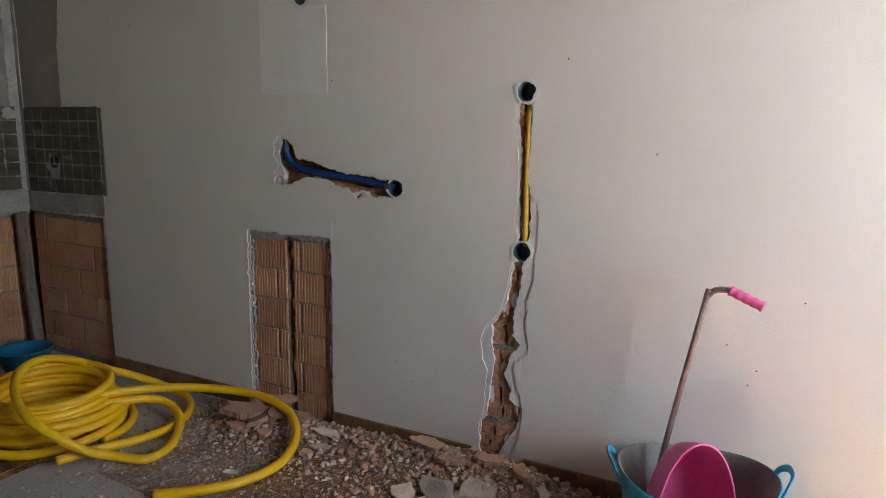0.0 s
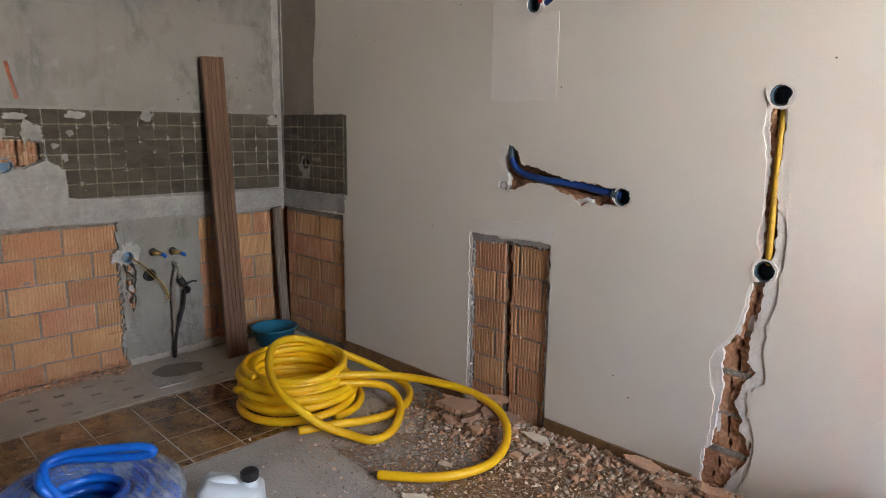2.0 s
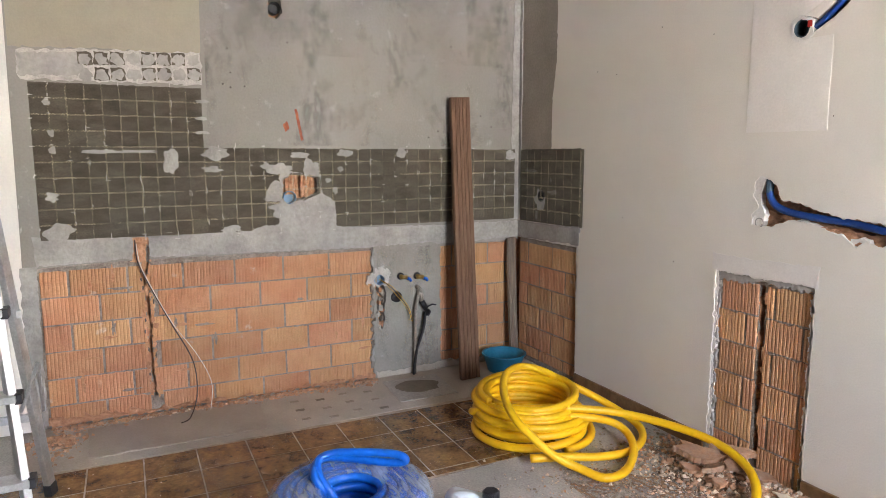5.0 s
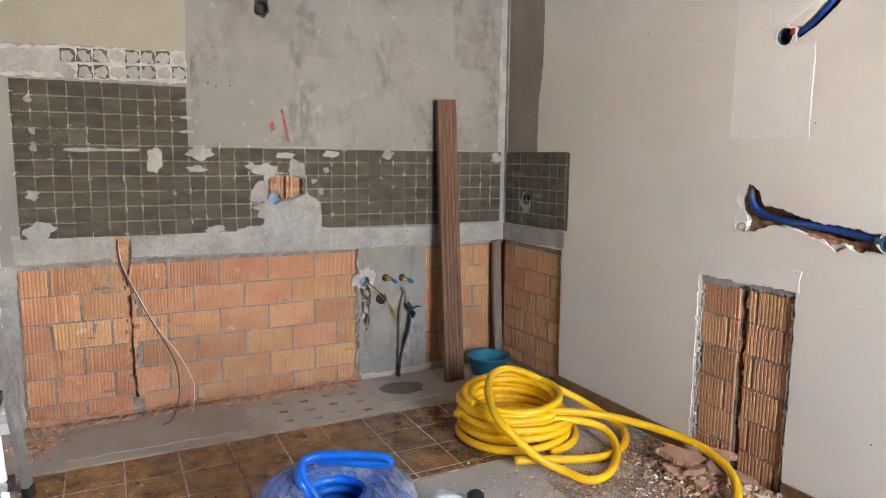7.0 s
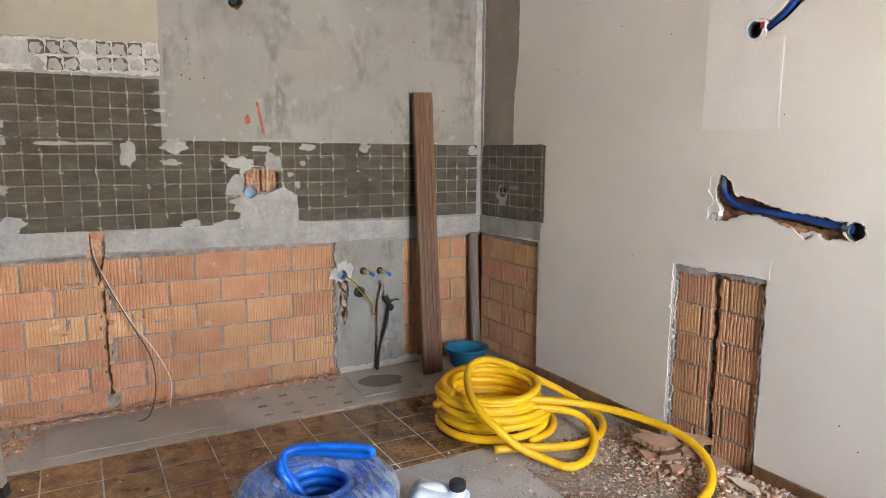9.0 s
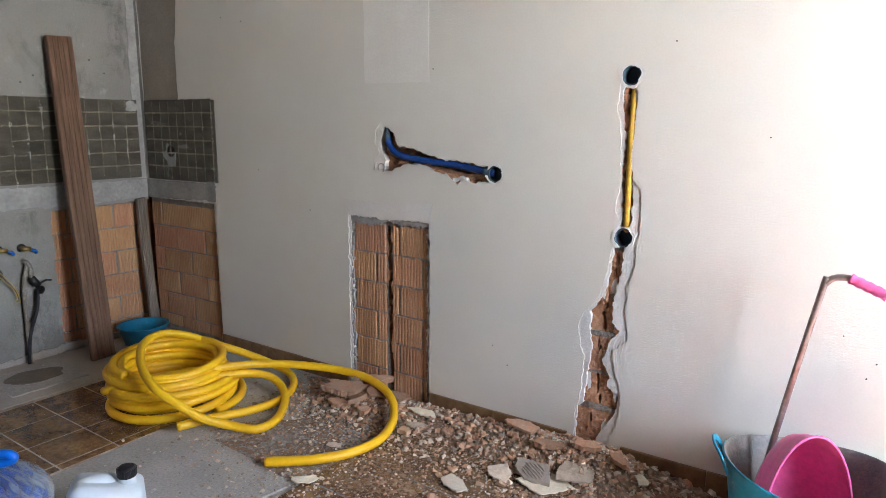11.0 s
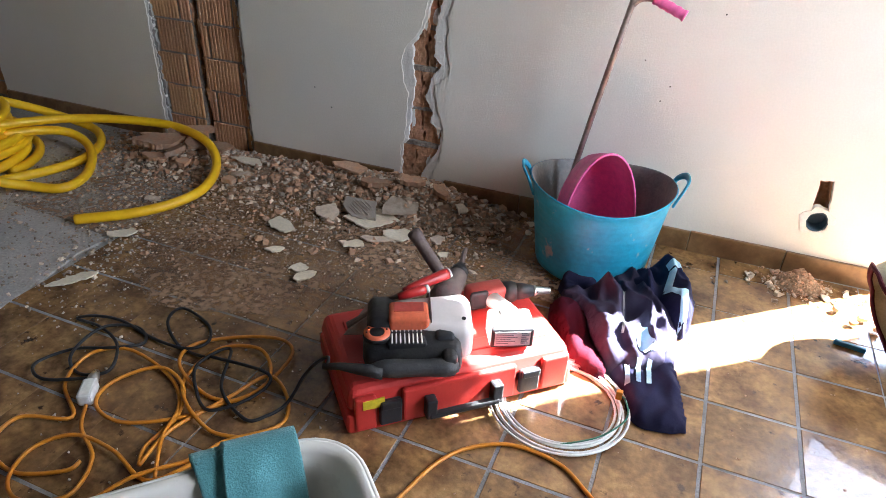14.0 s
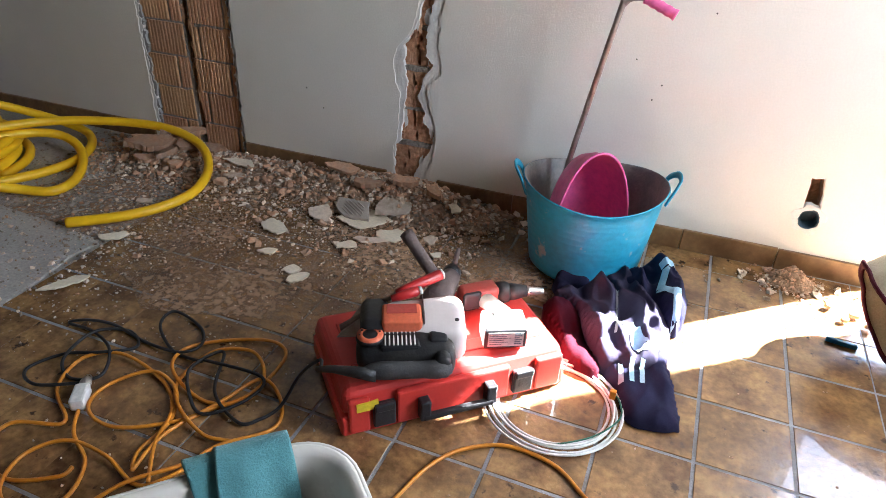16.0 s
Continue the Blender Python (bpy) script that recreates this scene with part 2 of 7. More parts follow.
PAPER = surf("printed_label", (0.46, 0.46, 0.45), (0.38, 0.38, 0.37), 20.0, 0.6, 0.0, 90)
STICKER = surf("yellow_sticker", (0.78, 0.62, 0.03), (0.68, 0.52, 0.03), 20.0, 0.6, 0.1, 90)
CHIP_CLAY = surf("clay_rubble", (0.53, 0.29, 0.17), (0.45, 0.31, 0.215), 20.0, 0.95, 0.5, 90, rand=0.32, island=True)
CHIP_PALE = surf("plaster_rubble", (0.74, 0.62, 0.50), (0.52, 0.41, 0.31), 20.0, 0.95, 0.5, 90, rand=0.3, island=True)
CHIP_GREY = surf("cement_rubble", (0.36, 0.29, 0.23), (0.27, 0.215, 0.165), 20.0, 0.95, 0.5, 90, rand=0.3, island=True)
DUST = surf("brown_rubble_dust", (0.40, 0.275, 0.185), (0.29, 0.19, 0.12), 12.0, 0.95, 1.0, 60, dist=0.02, grain=0.25)
# White paint out of view, lowered to mid grey for less fill light.
ROOM_WHITE_DIM = surf("dimmed_white_room_paint", (0.50, 0.48, 0.44), (0.45, 0.43, 0.39), 1.5, 0.8, 0.1, 100, grain=0.03)
# Dark tone for unseen room surfaces, set low to cut bounced light.
ROOM_DIM = surf("bounce_cut_dark_plaster", (0.115, 0.108, 0.10), (0.09, 0.085, 0.078), 1.5, 0.85, 0.2, 90)
OUT = surf("sunlit_terrace", (0.5, 0.47, 0.42), (0.42, 0.40, 0.36), 3.0, 0.9, 0.2, 60)
COPPER_INS = surf("brown_wire", (0.06, 0.035, 0.025), (0.04, 0.025, 0.02), 20.0, 0.5, 0.0, 90)
WIRE_WHITE = surf("white_wire", (0.72, 0.66, 0.58), (0.62, 0.56, 0.48), 20.0, 0.5, 0.0, 90)
GREEN = surf("green_wire", (0.03, 0.16, 0.10), (0.02, 0.12, 0.08), 20.0, 0.5, 0.0, 90)


def veil_material(name, color, layers, most=1.0, rough=0.95, stretch=(1, 1, 1), swirl=0.0, bump=0.0):
    """A patchy, partly clear layer: dust, lime streaks, or crinkled film with painted sheen."""
    m = bpy.data.materials.new(name)
    m.use_nodes = True
    nodes, links = m.node_tree.nodes, m.node_tree.links
    b = nodes["Principled BSDF"]
    b.inputs["Base Color"].default_value, b.inputs["Roughness"].default_value = (*color, 1), rough
    tc, mp = nodes.new("ShaderNodeTexCoord"), nodes.new("ShaderNodeMapping")
    mp.inputs["Scale"].default_value = stretch
    links.new(tc.outputs["Object"], mp.inputs["Vector"])
    a = None
    for s, lo, hi in layers:
        n, q = nodes.new("ShaderNodeTexNoise"), nodes.new("ShaderNodeMapRange")
        n.inputs["Scale"].default_value, n.inputs["Detail"].default_value, n.inputs["Distortion"].default_value = s, 6.0, swirl
        q.inputs["From Min"].default_value, q.inputs["From Max"].default_value = lo, hi
        q.inputs["To Max"].default_value = 1.0 if a else most
        links.new(mp.outputs["Vector"], n.inputs["Vector"])
        links.new(n.outputs["Fac"], q.inputs["Value"])
        if a:
            k = nodes.new("ShaderNodeMath")
            k.operation = "MULTIPLY"
            links.new(a, k.inputs[0])
            links.new(q.outputs["Result"], k.inputs[1])
            a = k.outputs[0]
        else:
            a = q.outputs["Result"]
    if bump:
        bp = nodes.new("ShaderNodeBump")
        bp.inputs["Strength"].default_value, bp.inputs["Distance"].default_value = bump, 0.01
        links.new(n.outputs["Fac"], bp.inputs["Height"])
        links.new(bp.outputs["Normal"], b.inputs["Normal"])
    links.new(a, b.inputs["Alpha"])
    return m


# Film's whitish streaks of opacity imitate highlights on its creases.
FILM = veil_material("film_with_painted_sheen", (0.60, 0.70, 0.81), ((1.4, 0.12, 0.74), (6.0, 0.10, 0.74)), 0.85, 0.12, (2.0, 9.0, 4.0), 0.5, 1.0)
VEIL = veil_material("floor_dust", (0.41, 0.265, 0.165), ((3.0, 0.28, 0.6), (45.0, 0.32, 0.6)), 0.95)
LIME = veil_material("lime_scrapes", (0.50, 0.485, 0.45), ((5.0, 0.50, 0.78), (26.0, 0.36, 0.6)), 0.7, stretch=(1, 1, 0.6))
OLIVE = veil_material("olive_damp_stain", (0.20, 0.17, 0.105), ((2.6, 0.48, 0.75), (14.0, 0.36, 0.6)), 0.3)
TILE_DUST = veil_material("pale_tile_dust", (0.50, 0.42, 0.34), ((2.4, 0.50, 0.75), (9.0, 0.30, 0.7)), 0.5, stretch=(1.0, 1.8, 1.0), swirl=0.6)

# ---- mesh helpers ----
from mathutils.geometry import delaunay_2d_cdt

SPOT = {}


def thing(name, m, label, category, group=""):
    """An empty at the base of a thing."""
    m = m if isinstance(m, Matrix) else Matrix.Translation(m)
    ob = new(name)
    ob.matrix_basis, ob.empty_display_size = m, 0.05
    SPOT[ob] = m
    return tagged(ob, label, category, group)


def mesh_of(bm, name, material, smooth=False):
    me = bpy.data.meshes.new(name)
    bmesh.ops.recalc_face_normals(bm, faces=bm.faces)
    if smooth:
        for f in bm.faces:
            f.smooth = True
    bm.to_mesh(me)
    bm.free()
    me.materials.append(material)
    return me


def part(name, bm, material, parent, label="", smooth=False, local=False):
    """One mesh under a thing or a part; its shape is given in the world, or in the thing's own axes."""
    if not local:
        bm.transform(SPOT[parent].inverted())
    ob = new(name, mesh_of(bm, name, material, smooth))
    ob.parent = parent
    SPOT[ob] = SPOT[parent]
    if label:
        ob["label"] = label
    return ob


def solo(name, bm, material, label, category, group="", kind="", smooth=False, base=None):
    """A thing, or a piece of the setting, of one mesh."""
    m = Matrix.Translation(base) if base else Matrix()
    bm.transform(m.inverted())
    ob = new(name, mesh_of(bm, name, material, smooth))
    ob.matrix_basis = m
    SPOT[ob] = m
    return tagged(ob, label, category, group, kind)


def box(x0, y0, z0, x1, y1, z1, bevel=0.0, m=None, seg=2, bm=None):
    own = bmesh.new()
    bmesh.ops.create_cube(own, size=1, matrix=Matrix.Translation(((x0 + x1) / 2, (y0 + y1) / 2, (z0 + z1) / 2)) @ Matrix.Diagonal((abs(x1 - x0), abs(y1 - y0), abs(z1 - z0), 1)))
    if bevel:
        bmesh.ops.bevel(own, geom=own.edges, offset=bevel, segments=seg, affect="EDGES", profile=0.5)
    if m:
        own.transform(m)
    return join(bm, own)


def join(bm, own):
    if bm is None:
        return own
    me = bpy.data.meshes.new("tmp")
    own.to_mesh(me)
    own.free()
    bm.from_mesh(me)
    bpy.data.meshes.remove(me)
    return bm


def smooth_path(pts, steps=8, closed=False):
    """Catmull-Rom through the points."""
    p = [Vector(q) for q in pts]
    n, out = len(p), []
    for i in range(n if closed else n - 1):
        a, b, c, d = (p[(i + k) % n] if closed else p[min(max(i + k, 0), n - 1)] for k in (-1, 0, 1, 2))
        for s in range(steps):
            t = s / steps
            out.append(0.5 * (2 * b + (c - a) * t + (2 * a - 5 * b + 4 * c - d) * t * t + (3 * b - 3 * c + d - a) * t**3))
    if not closed:
        out.append(p[-1])
    return out


def tube(pts, r, seg=8, closed=False, bm=None, radii=None, flat=1.0, ring=0.0):
    """A round bar along a line of points. radii: one for each point; flat squeezes it; ring gives corrugations."""
    own = bmesh.new()
    n = len(pts)
    pts = [Vector(p) for p in pts]
    loops, up = [], None
    for i, p in enumerate(pts):
        d = (pts[(i + 1) % n] - pts[i - 1]) if closed else (pts[min(i + 1, n - 1)] - pts[max(i - 1, 0)])
        d.normalize()
        up = (Vector((0, 0, 1)) if abs(d.z) < 0.9 else Vector((1, 0, 0))) if up is None else up
        side = d.cross(up).normalized()
        up = side.cross(d).normalized()
        rr = (radii[i] if radii else r) * (1 + (ring if i % 2 else 0))
        loops.append([own.verts.new(p + rr * (math.cos(a) * side + flat * math.sin(a) * up)) for a in (2 * math.pi * k / seg for k in range(seg))])
    for i in range(n if closed else n - 1):
        a, b = loops[i], loops[(i + 1) % n]
        for k in range(seg):
            own.faces.new((a[k], a[(k + 1) % seg], b[(k + 1) % seg], b[k]))
    if not closed:
        own.faces.new(loops[0])
        own.faces.new(loops[-1])
    return join(bm, own)


def lathe(profile, seg=32, m=None, bm=None, sx=1.0, sy=1.0):
    """Turns (radius, height) pairs round the z axis."""
    own = bmesh.new()
    loops = []
    for r, z in profile:
        if r < 1e-5:
            loops.append([own.verts.new((0, 0, z))])
        else:
            loops.append([own.verts.new((r * sx * math.cos(2 * math.pi * k / seg), r * sy * math.sin(2 * math.pi * k / seg), z)) for k in range(seg)])
    for a, b in zip(loops, loops[1:]):
        for k in range(seg):
            j = (k + 1) % seg
            if len(a) == 1 and len(b) == 1:
                continue
            if len(a) == 1:
                own.faces.new((a[0], b[k], b[j]))
            elif len(b) == 1:
                own.faces.new((a[k], a[j], b[0]))
            else:
                own.faces.new((a[k], a[j], b[j], b[k]))
    if m:
        own.transform(m)
    return join(bm, own)


def ragged(pts, step=0.02, amp=0.006, seed=1, closed=True, freq=40):
    """A broken edge along a line of corners."""
    out, n = [], len(pts)
    for i in range(n if closed else n - 1):
        a, b = Vector(pts[i]), Vector(pts[(i + 1) % n])
        k = max(1, int((b - a).length / step))
        for s in range(k):
            p = a.lerp(b, s / k)
            q = Vector((p.x * freq + seed * 7.3, p.y * freq, seed * 3.1))
            out.append((p.x + amp * noise.noise(q), p.y + amp * noise.noise(q + Vector((31, 17, 5)))))
    if not closed:
        out.append(tuple(pts[-1]))
    return out


def inside(p, poly):
    x, y, hit = p[0], p[1], False
    for (x0, y0), (x1, y1) in zip(poly, poly[1:] + poly[:1]):
        if (y0 > y) != (y1 > y) and x < (x1 - x0) * (y - y0) / (y1 - y0) + x0:
            hit = not hit
    return hit


def wall_a(u, d, z):
    return (u, d, z)


def wall_b(u, d, z):
    return (-d, u, z)


def ground(u, d, z):
    return (u, z, -d)


def sheet(outer, holes, to3, d0, d1, bm=None, back=False):
    """A flat layer with broken openings, from depth d0 to d1 of a wall."""
    own = bmesh.new()
    pts, edges = [], []
    for loop in (outer, *holes):
        k = len(pts)
        pts += [Vector(p) for p in loop]
        edges += [(k + i, k + (i + 1) % len(loop)) for i in range(len(loop))]
    vs, es, fs, *_ = delaunay_2d_cdt(pts, edges, [], 0, 1e-7)
    front = [own.verts.new(to3(v.x, d0, v.y)) for v in vs]
    deep = [own.verts.new(to3(v.x, d1, v.y)) for v in vs]
    used = {}
    for f in fs:
        c = sum((Vector(vs[i]) for i in f), Vector((0, 0))) / len(f)
        if inside(c, outer) and not any(inside(c, h) for h in holes):
            own.faces.new([front[i] for i in f])
            if back:
                own.faces.new([deep[i] for i in reversed(f)])
            for a, b in zip(f, (*f[1:], f[0])):
                key = (min(a, b), max(a, b))
                used[key] = used.get(key, 0) + 1
    for (a, b), k in used.items():
        if k == 1:
            own.faces.new((front[a], front[b], deep[b], deep[a]))
    bmesh.ops.delete(own, geom=[v for v in own.verts if not v.link_faces], context="VERTS")
    return join(bm, own)


def blob(cx, cz, rx, rz, seed, n=26, rough=0.25):
    """An uneven rounded outline."""
    out = []
    for k in range(n):
        a = 2 * math.pi * k / n
        q = 1 + rough * 2 * noise.noise((math.cos(a) * 1.6 + seed * 5.1, math.sin(a) * 1.6, seed * 2.7)) + rough * 0.6 * noise.noise((math.cos(a) * 6 + seed, math.sin(a) * 6, seed * 1.7))
        out.append((cx + rx * q * math.cos(a), cz + rz * q * math.sin(a)))
    return out


# ---- structure ----
CEIL = 2.7
EAST, SOUTH = 5.3, -5.2
DOOR0, DOOR1, DOOR_H, THICK = 4.42, 5.06, 2.19, 0.30

# floor: screed under all, tiles on it
floor = solo("floor", box(-0.4, SOUTH - 0.3, -0.25, EAST + 0.3, 0.3, -0.008), SCREED, "grey cement screed floor, dusty and partly bare", "floor", kind="structure")
SPOT[floor] = Matrix()

# wall with the chases
crack_left = [(2.825, 1.375), (2.823, 1.326), (2.814, 1.287), (2.831, 1.238), (2.837, 1.176), (2.839, 1.113), (2.841, 1.022), (2.829, 0.946), (2.847, 0.893), (2.831, 0.871), (2.832, 0.819), (2.825, 0.794), (2.810, 0.714), (2.790, 0.625), (2.738, 0.562), (2.715, 0.510), (2.724, 0.429), (2.743, 0.387), (2.739, 0.317), (2.731, 0.207), (2.715, 0.179), (2.718, 0.081), (2.690, -0.02)]
crack_right = [(2.888, 1.375), (2.885, 1.292), (2.880, 1.213), (2.875, 1.133), (2.888, 1.045), (2.912, 1.020), (2.923, 0.968), (2.921, 0.885), (2.910, 0.805), (2.913, 0.754), (2.900, 0.704), (2.886, 0.667), (2.892, 0.635), (2.885, 0.584), (2.902, 0.501), (2.899, 0.475), (2.850, 0.430), (2.850, 0.405), (2.862, 0.348), (2.884, 0.289), (2.888, 0.223), (2.876, 0.145), (2.838, 0.043), (2.82, -0.02)]
crack_out = crack_right + crack_left[::-1]
clay_left = [(2.834, 1.365), (2.835, 1.291), (2.852, 1.177), (2.846, 1.086), (2.854, 0.912), (2.833, 0.810), (2.817, 0.686), (2.795, 0.621), (2.757, 0.562), (2.759, 0.485), (2.769, 0.431), (2.755, 0.311), (2.744, 0.200), (2.720, 0.181), (2.721, 0.048), (2.715, -0.015)]
clay_right = [(2.880, 1.365), (2.882, 1.134), (2.887, 1.027), (2.886, 0.908), (2.868, 0.816), (2.868, 0.764), (2.851, 0.664), (2.841, 0.623), (2.840, 0.533), (2.870, 0.511), (2.829, 0.449), (2.812, 0.382), (2.840, 0.330), (2.835, 0.287), (2.880, 0.261), (2.872, 0.196), (2.80, 0.069), (2.795, -0.015)]
crack_in = clay_right + clay_left[::-1]
chase_out = [(1.777, 1.232), (1.814, 1.217), (1.845, 1.191), (1.867, 1.145), (1.926, 1.134), (1.974, 1.127), (2.022, 1.107), (2.059, 1.101), (2.113, 1.090), (2.182, 1.087), (2.241, 1.080), (2.282, 1.072), (2.307, 1.071), (2.330, 1.079), (2.369, 1.072), (2.380, 1.045), (2.365, 1.009), (2.303, 1.003), (2.255, 0.999), (2.204, 1.016), (2.171, 0.991), (2.126, 1.024), (2.062, 1.038), (1.987, 1.063), (1.900, 1.065), (1.831, 1.032), (1.742, 1.034), (1.741, 1.074), (1.771, 1.108), (1.743, 1.147), (1.746, 1.211)]
chase_in = [(1.793, 1.221), (1.824, 1.206), (1.850, 1.183), (1.872, 1.141), (1.917, 1.132), (2.023, 1.099), (2.114, 1.082), (2.250, 1.067), (2.303, 1.063), (2.304, 1.046), (2.244, 1.041), (2.203, 1.034), (2.160, 1.042), (2.115, 1.053), (2.043, 1.059), (1.986, 1.074), (1.890, 1.076), (1.808, 1.090), (1.776, 1.117), (1.774, 1.165)]
vent_out = [(1.865, 1.775), (1.89, 1.81), (1.925, 1.815), (1.96, 1.80), (2.0, 1.825), (2.05, 1.875), (2.15, 1.99), (2.22, 2.10), (2.27, 2.07), (2.17, 1.93), (2.09, 1.845), (2.02, 1.79), (1.95, 1.755), (1.905, 1.742), (1.875, 1.752)]
sock_out = [(4.138, 0.19), (4.145, 0.228), (4.142, 0.30), (4.137, 0.335), (4.178, 0.34), (4.188, 0.28), (4.196, 0.23), (4.205, 0.19), (4.19, 0.158), (4.16, 0.153)]
niche = [(1.582, 0.03), (2.03, 0.0), (2.03, 0.83), (1.582, 0.83)]


def rag(poly, amp, seed, step=0.012):
    return ragged(poly, step, amp, seed, freq=70)


def grown(poly, k):
    c = sum((Vector(p) for p in poly), Vector((0, 0))) / len(poly)
    return [tuple(c + (Vector(p) - c) * k) for p in poly]


hole_a = [rag(crack_out, 0.006, 3, 0.007), rag(chase_out, 0.007, 4, 0.007), rag(vent_out, 0.004, 5), rag(sock_out, 0.004, 6), rag([(1.578, -0.03), (2.034, -0.03), (2.034, 0.836), (1.578, 0.836)], 0.011, 7, 0.008)]
edge_a = ragged([(0.63, 0.0), (0.622, 0.30), (0.628, 0.81)], 0.015, 0.006, 9, closed=False) + ragged([(0.628, 0.91), (0.662, 0.915), (0.658, 1.352)], 0.02, 0.004, 10, closed=False) + ragged([(0.35, 1.353), (0.352, 1.65), (0.385, 1.85), (0.385, 2.2), (0.39, CEIL)], 0.02, 0.01, 11, closed=False)
finish_a = list(reversed(edge_a)) + [(DOOR0, 0.0), (DOOR0, CEIL)]
ROUND_A = [blob(x, z, 0.034, 0.034, 640, 20, 0.02) for x, z in ((2.86, 1.398), (2.863, 0.846), (2.343, 1.044), (1.903, 1.776), (4.172, 0.19), (0.262, 1.073))]
ROUND_B = [blob(y, z, 0.036, 0.036, 640, 20, 0.02) for y, z in ((-1.464, 1.09), (-0.954, 0.593), (-1.512, 2.075))]
wall_north = solo("wall_north", box(-0.3, 0.075, 0, DOOR0, THICK, CEIL), BRICK_RAW, "cream painted brick wall with chases cut for pipes", "wall", kind="structure")
box_bm = box(DOOR1, 0.0, 0, EAST + 0.3, THICK, CEIL)
box(DOOR0, 0.0, DOOR_H, DOOR1, THICK, CEIL, bm=box_bm)
part("wall_by_door", box_bm, ROOM_WHITE_DIM, wall_north)
part("door_jamb", box(DOOR0 - 0.001, 0.021, 0, DOOR0 + 0.012, THICK + 0.002, DOOR_H), ROOM_WHITE_DIM, wall_north)
part("paint_layer", sheet(finish_a, hole_a + ROUND_A, wall_a, 0.0, 0.004), CREAM, wall_north, "cream textured wall paint, broken round the chases")
mid_a = [(0.0, 0.80), (0.605, 0.80), (0.618, 0.0), (DOOR0, 0.0), (DOOR0, CEIL), (0.0, CEIL)]
holes_mid = [rag(crack_in, 0.008, 13, 0.007), rag(grown(chase_out, 0.965), 0.010, 14, 0.007), rag(grown(vent_out, 0.96), 0.004, 15), rag(grown(sock_out, 0.93), 0.004, 16), rag([(1.59, -0.03), (2.024, -0.03), (2.024, 0.822), (1.59, 0.822)], 0.014, 17, 0.008)]
part("render_layer", sheet(ragged([(0.0, 0.80), (0.605, 0.80), (0.618, 0.0)], 0.02, 0.008, 12, closed=False) + mid_a[3:], holes_mid + ROUND_A, wall_a, 0.004, 0.022), UNDERCOAT, wall_north, "pale cement render under the paint")
niche_chase = [(1.787, 0.79), (1.816, 0.79), (1.819, 0.52), (1.835, 0.235), (1.84, 0.05), (1.80, 0.05), (1.796, 0.30), (1.789, 0.58)]
mort_holes = [rag(crack_in, 0.006, 23, 0.007), rag(chase_in, 0.008, 24, 0.007), rag(grown(vent_out, 0.9), 0.004, 25), rag(grown(sock_out, 0.85), 0.004, 26), rag(niche_chase, 0.009, 27)]
part("brick_layer", sheet([(0.0, 0.0), (DOOR0, 0.0), (DOOR0, CEIL), (0.0, CEIL)], mort_holes + ROUND_A, wall_a, 0.030, 0.076), CRACK_CLAY, wall_north, "raw broken clay inside the chases")
part("mortar_bed", sheet([(0.0, 0.0), (0.63, 0.0), (0.63, 0.81), (0.0, 0.81)], [], wall_a, 0.0225, 0.031), MORTAR, wall_north)
part("mortar_bed", sheet([(1.57, 0.0), (2.04, 0.0), (2.04, 0.84), (1.57, 0.84)], [mort_holes[4]], wall_a, 0.020, 0.0305), MORTAR, wall_north)
# the brown strip of bare cement beside the corner, over the render
part("bare_cement_strip", sheet(ragged([(0.0, 1.345), (0.37, 1.345)], 0.02, 0.006, 30, closed=False) + [(0.42, CEIL), (0.0, CEIL)], [], wall_a, 0.002, 0.006), CEMENT_BROWN, wall_north, "bare brown-grey cement strip by the corner")
part("corner_bead", sheet(ragged([(0.008, 0.91), (0.03, 1.4), (0.028, CEIL)], 0.03, 0.006, 31, closed=False) + [(0.001, CEIL), (0.001, 0.91)], [], wall_a, -0.004, 0.002), CEMENT_LIGHT, wall_north)
part("cement_band", sheet(ragged([(0.0, 0.80), (0.63, 0.815), (0.63, 0.91), (0.0, 0.905)], 0.02, 0.008, 32), [], wall_a, -0.002, 0.01), CEMENT_LIGHT, wall_north, "rough light cement band")
part("niche_lintel", sheet(ragged([(1.565, 0.825), (2.04, 0.825), (2.045, 0.905), (1.70, 0.89), (1.56, 0.90)], 0.02, 0.01, 33), [], wall_a, -0.0025, 0.004), CREAM_PATCH, wall_north)
part("skim_panel", sheet(ragged([(1.69, 1.402), (2.03, 1.40), (2.028, 1.735), (1.93, 1.735), (1.86, 1.75), (1.86, 1.80), (1.93, 1.83), (2.028, 1.885), (2.03, 2.35), (1.69, 2.35)], 0.03, 0.003, 34), [], wall_a, -0.0018, 0.002), SKIM, wall_north, "smoother skimmed rectangle on the wall")
for k, (x, z, r) in enumerate(((2.86, 1.398, 0.046), (2.343, 1.043, 0.043), (1.903, 1.775, 0.052), (4.172, 0.19, 0.055), (2.863, 0.846, 0.041), (1.775, 1.04, 0.032))):
    part("plaster_collar", sheet(blob(x, z, r * 0.92, r * 0.92, 40 + k, rough=0.16), [blob(x, z, 0.033, 0.033, 50 + k, rough=0.1)], wall_a, -0.003, 0.02), UNDERCOAT, wall_north)
part("clay_edge", sheet(rag([(x, z) for x, z in clay_left if z > 0.9] + [(2.860, 0.91), (2.853, 1.1), (2.858, 1.19), (2.850, 1.355)], 0.009, 94, 0.008), [], wall_a, 0.012, 0.07), CRACK_CLAY, wall_north, "pinkish broken clay beside the conduit")


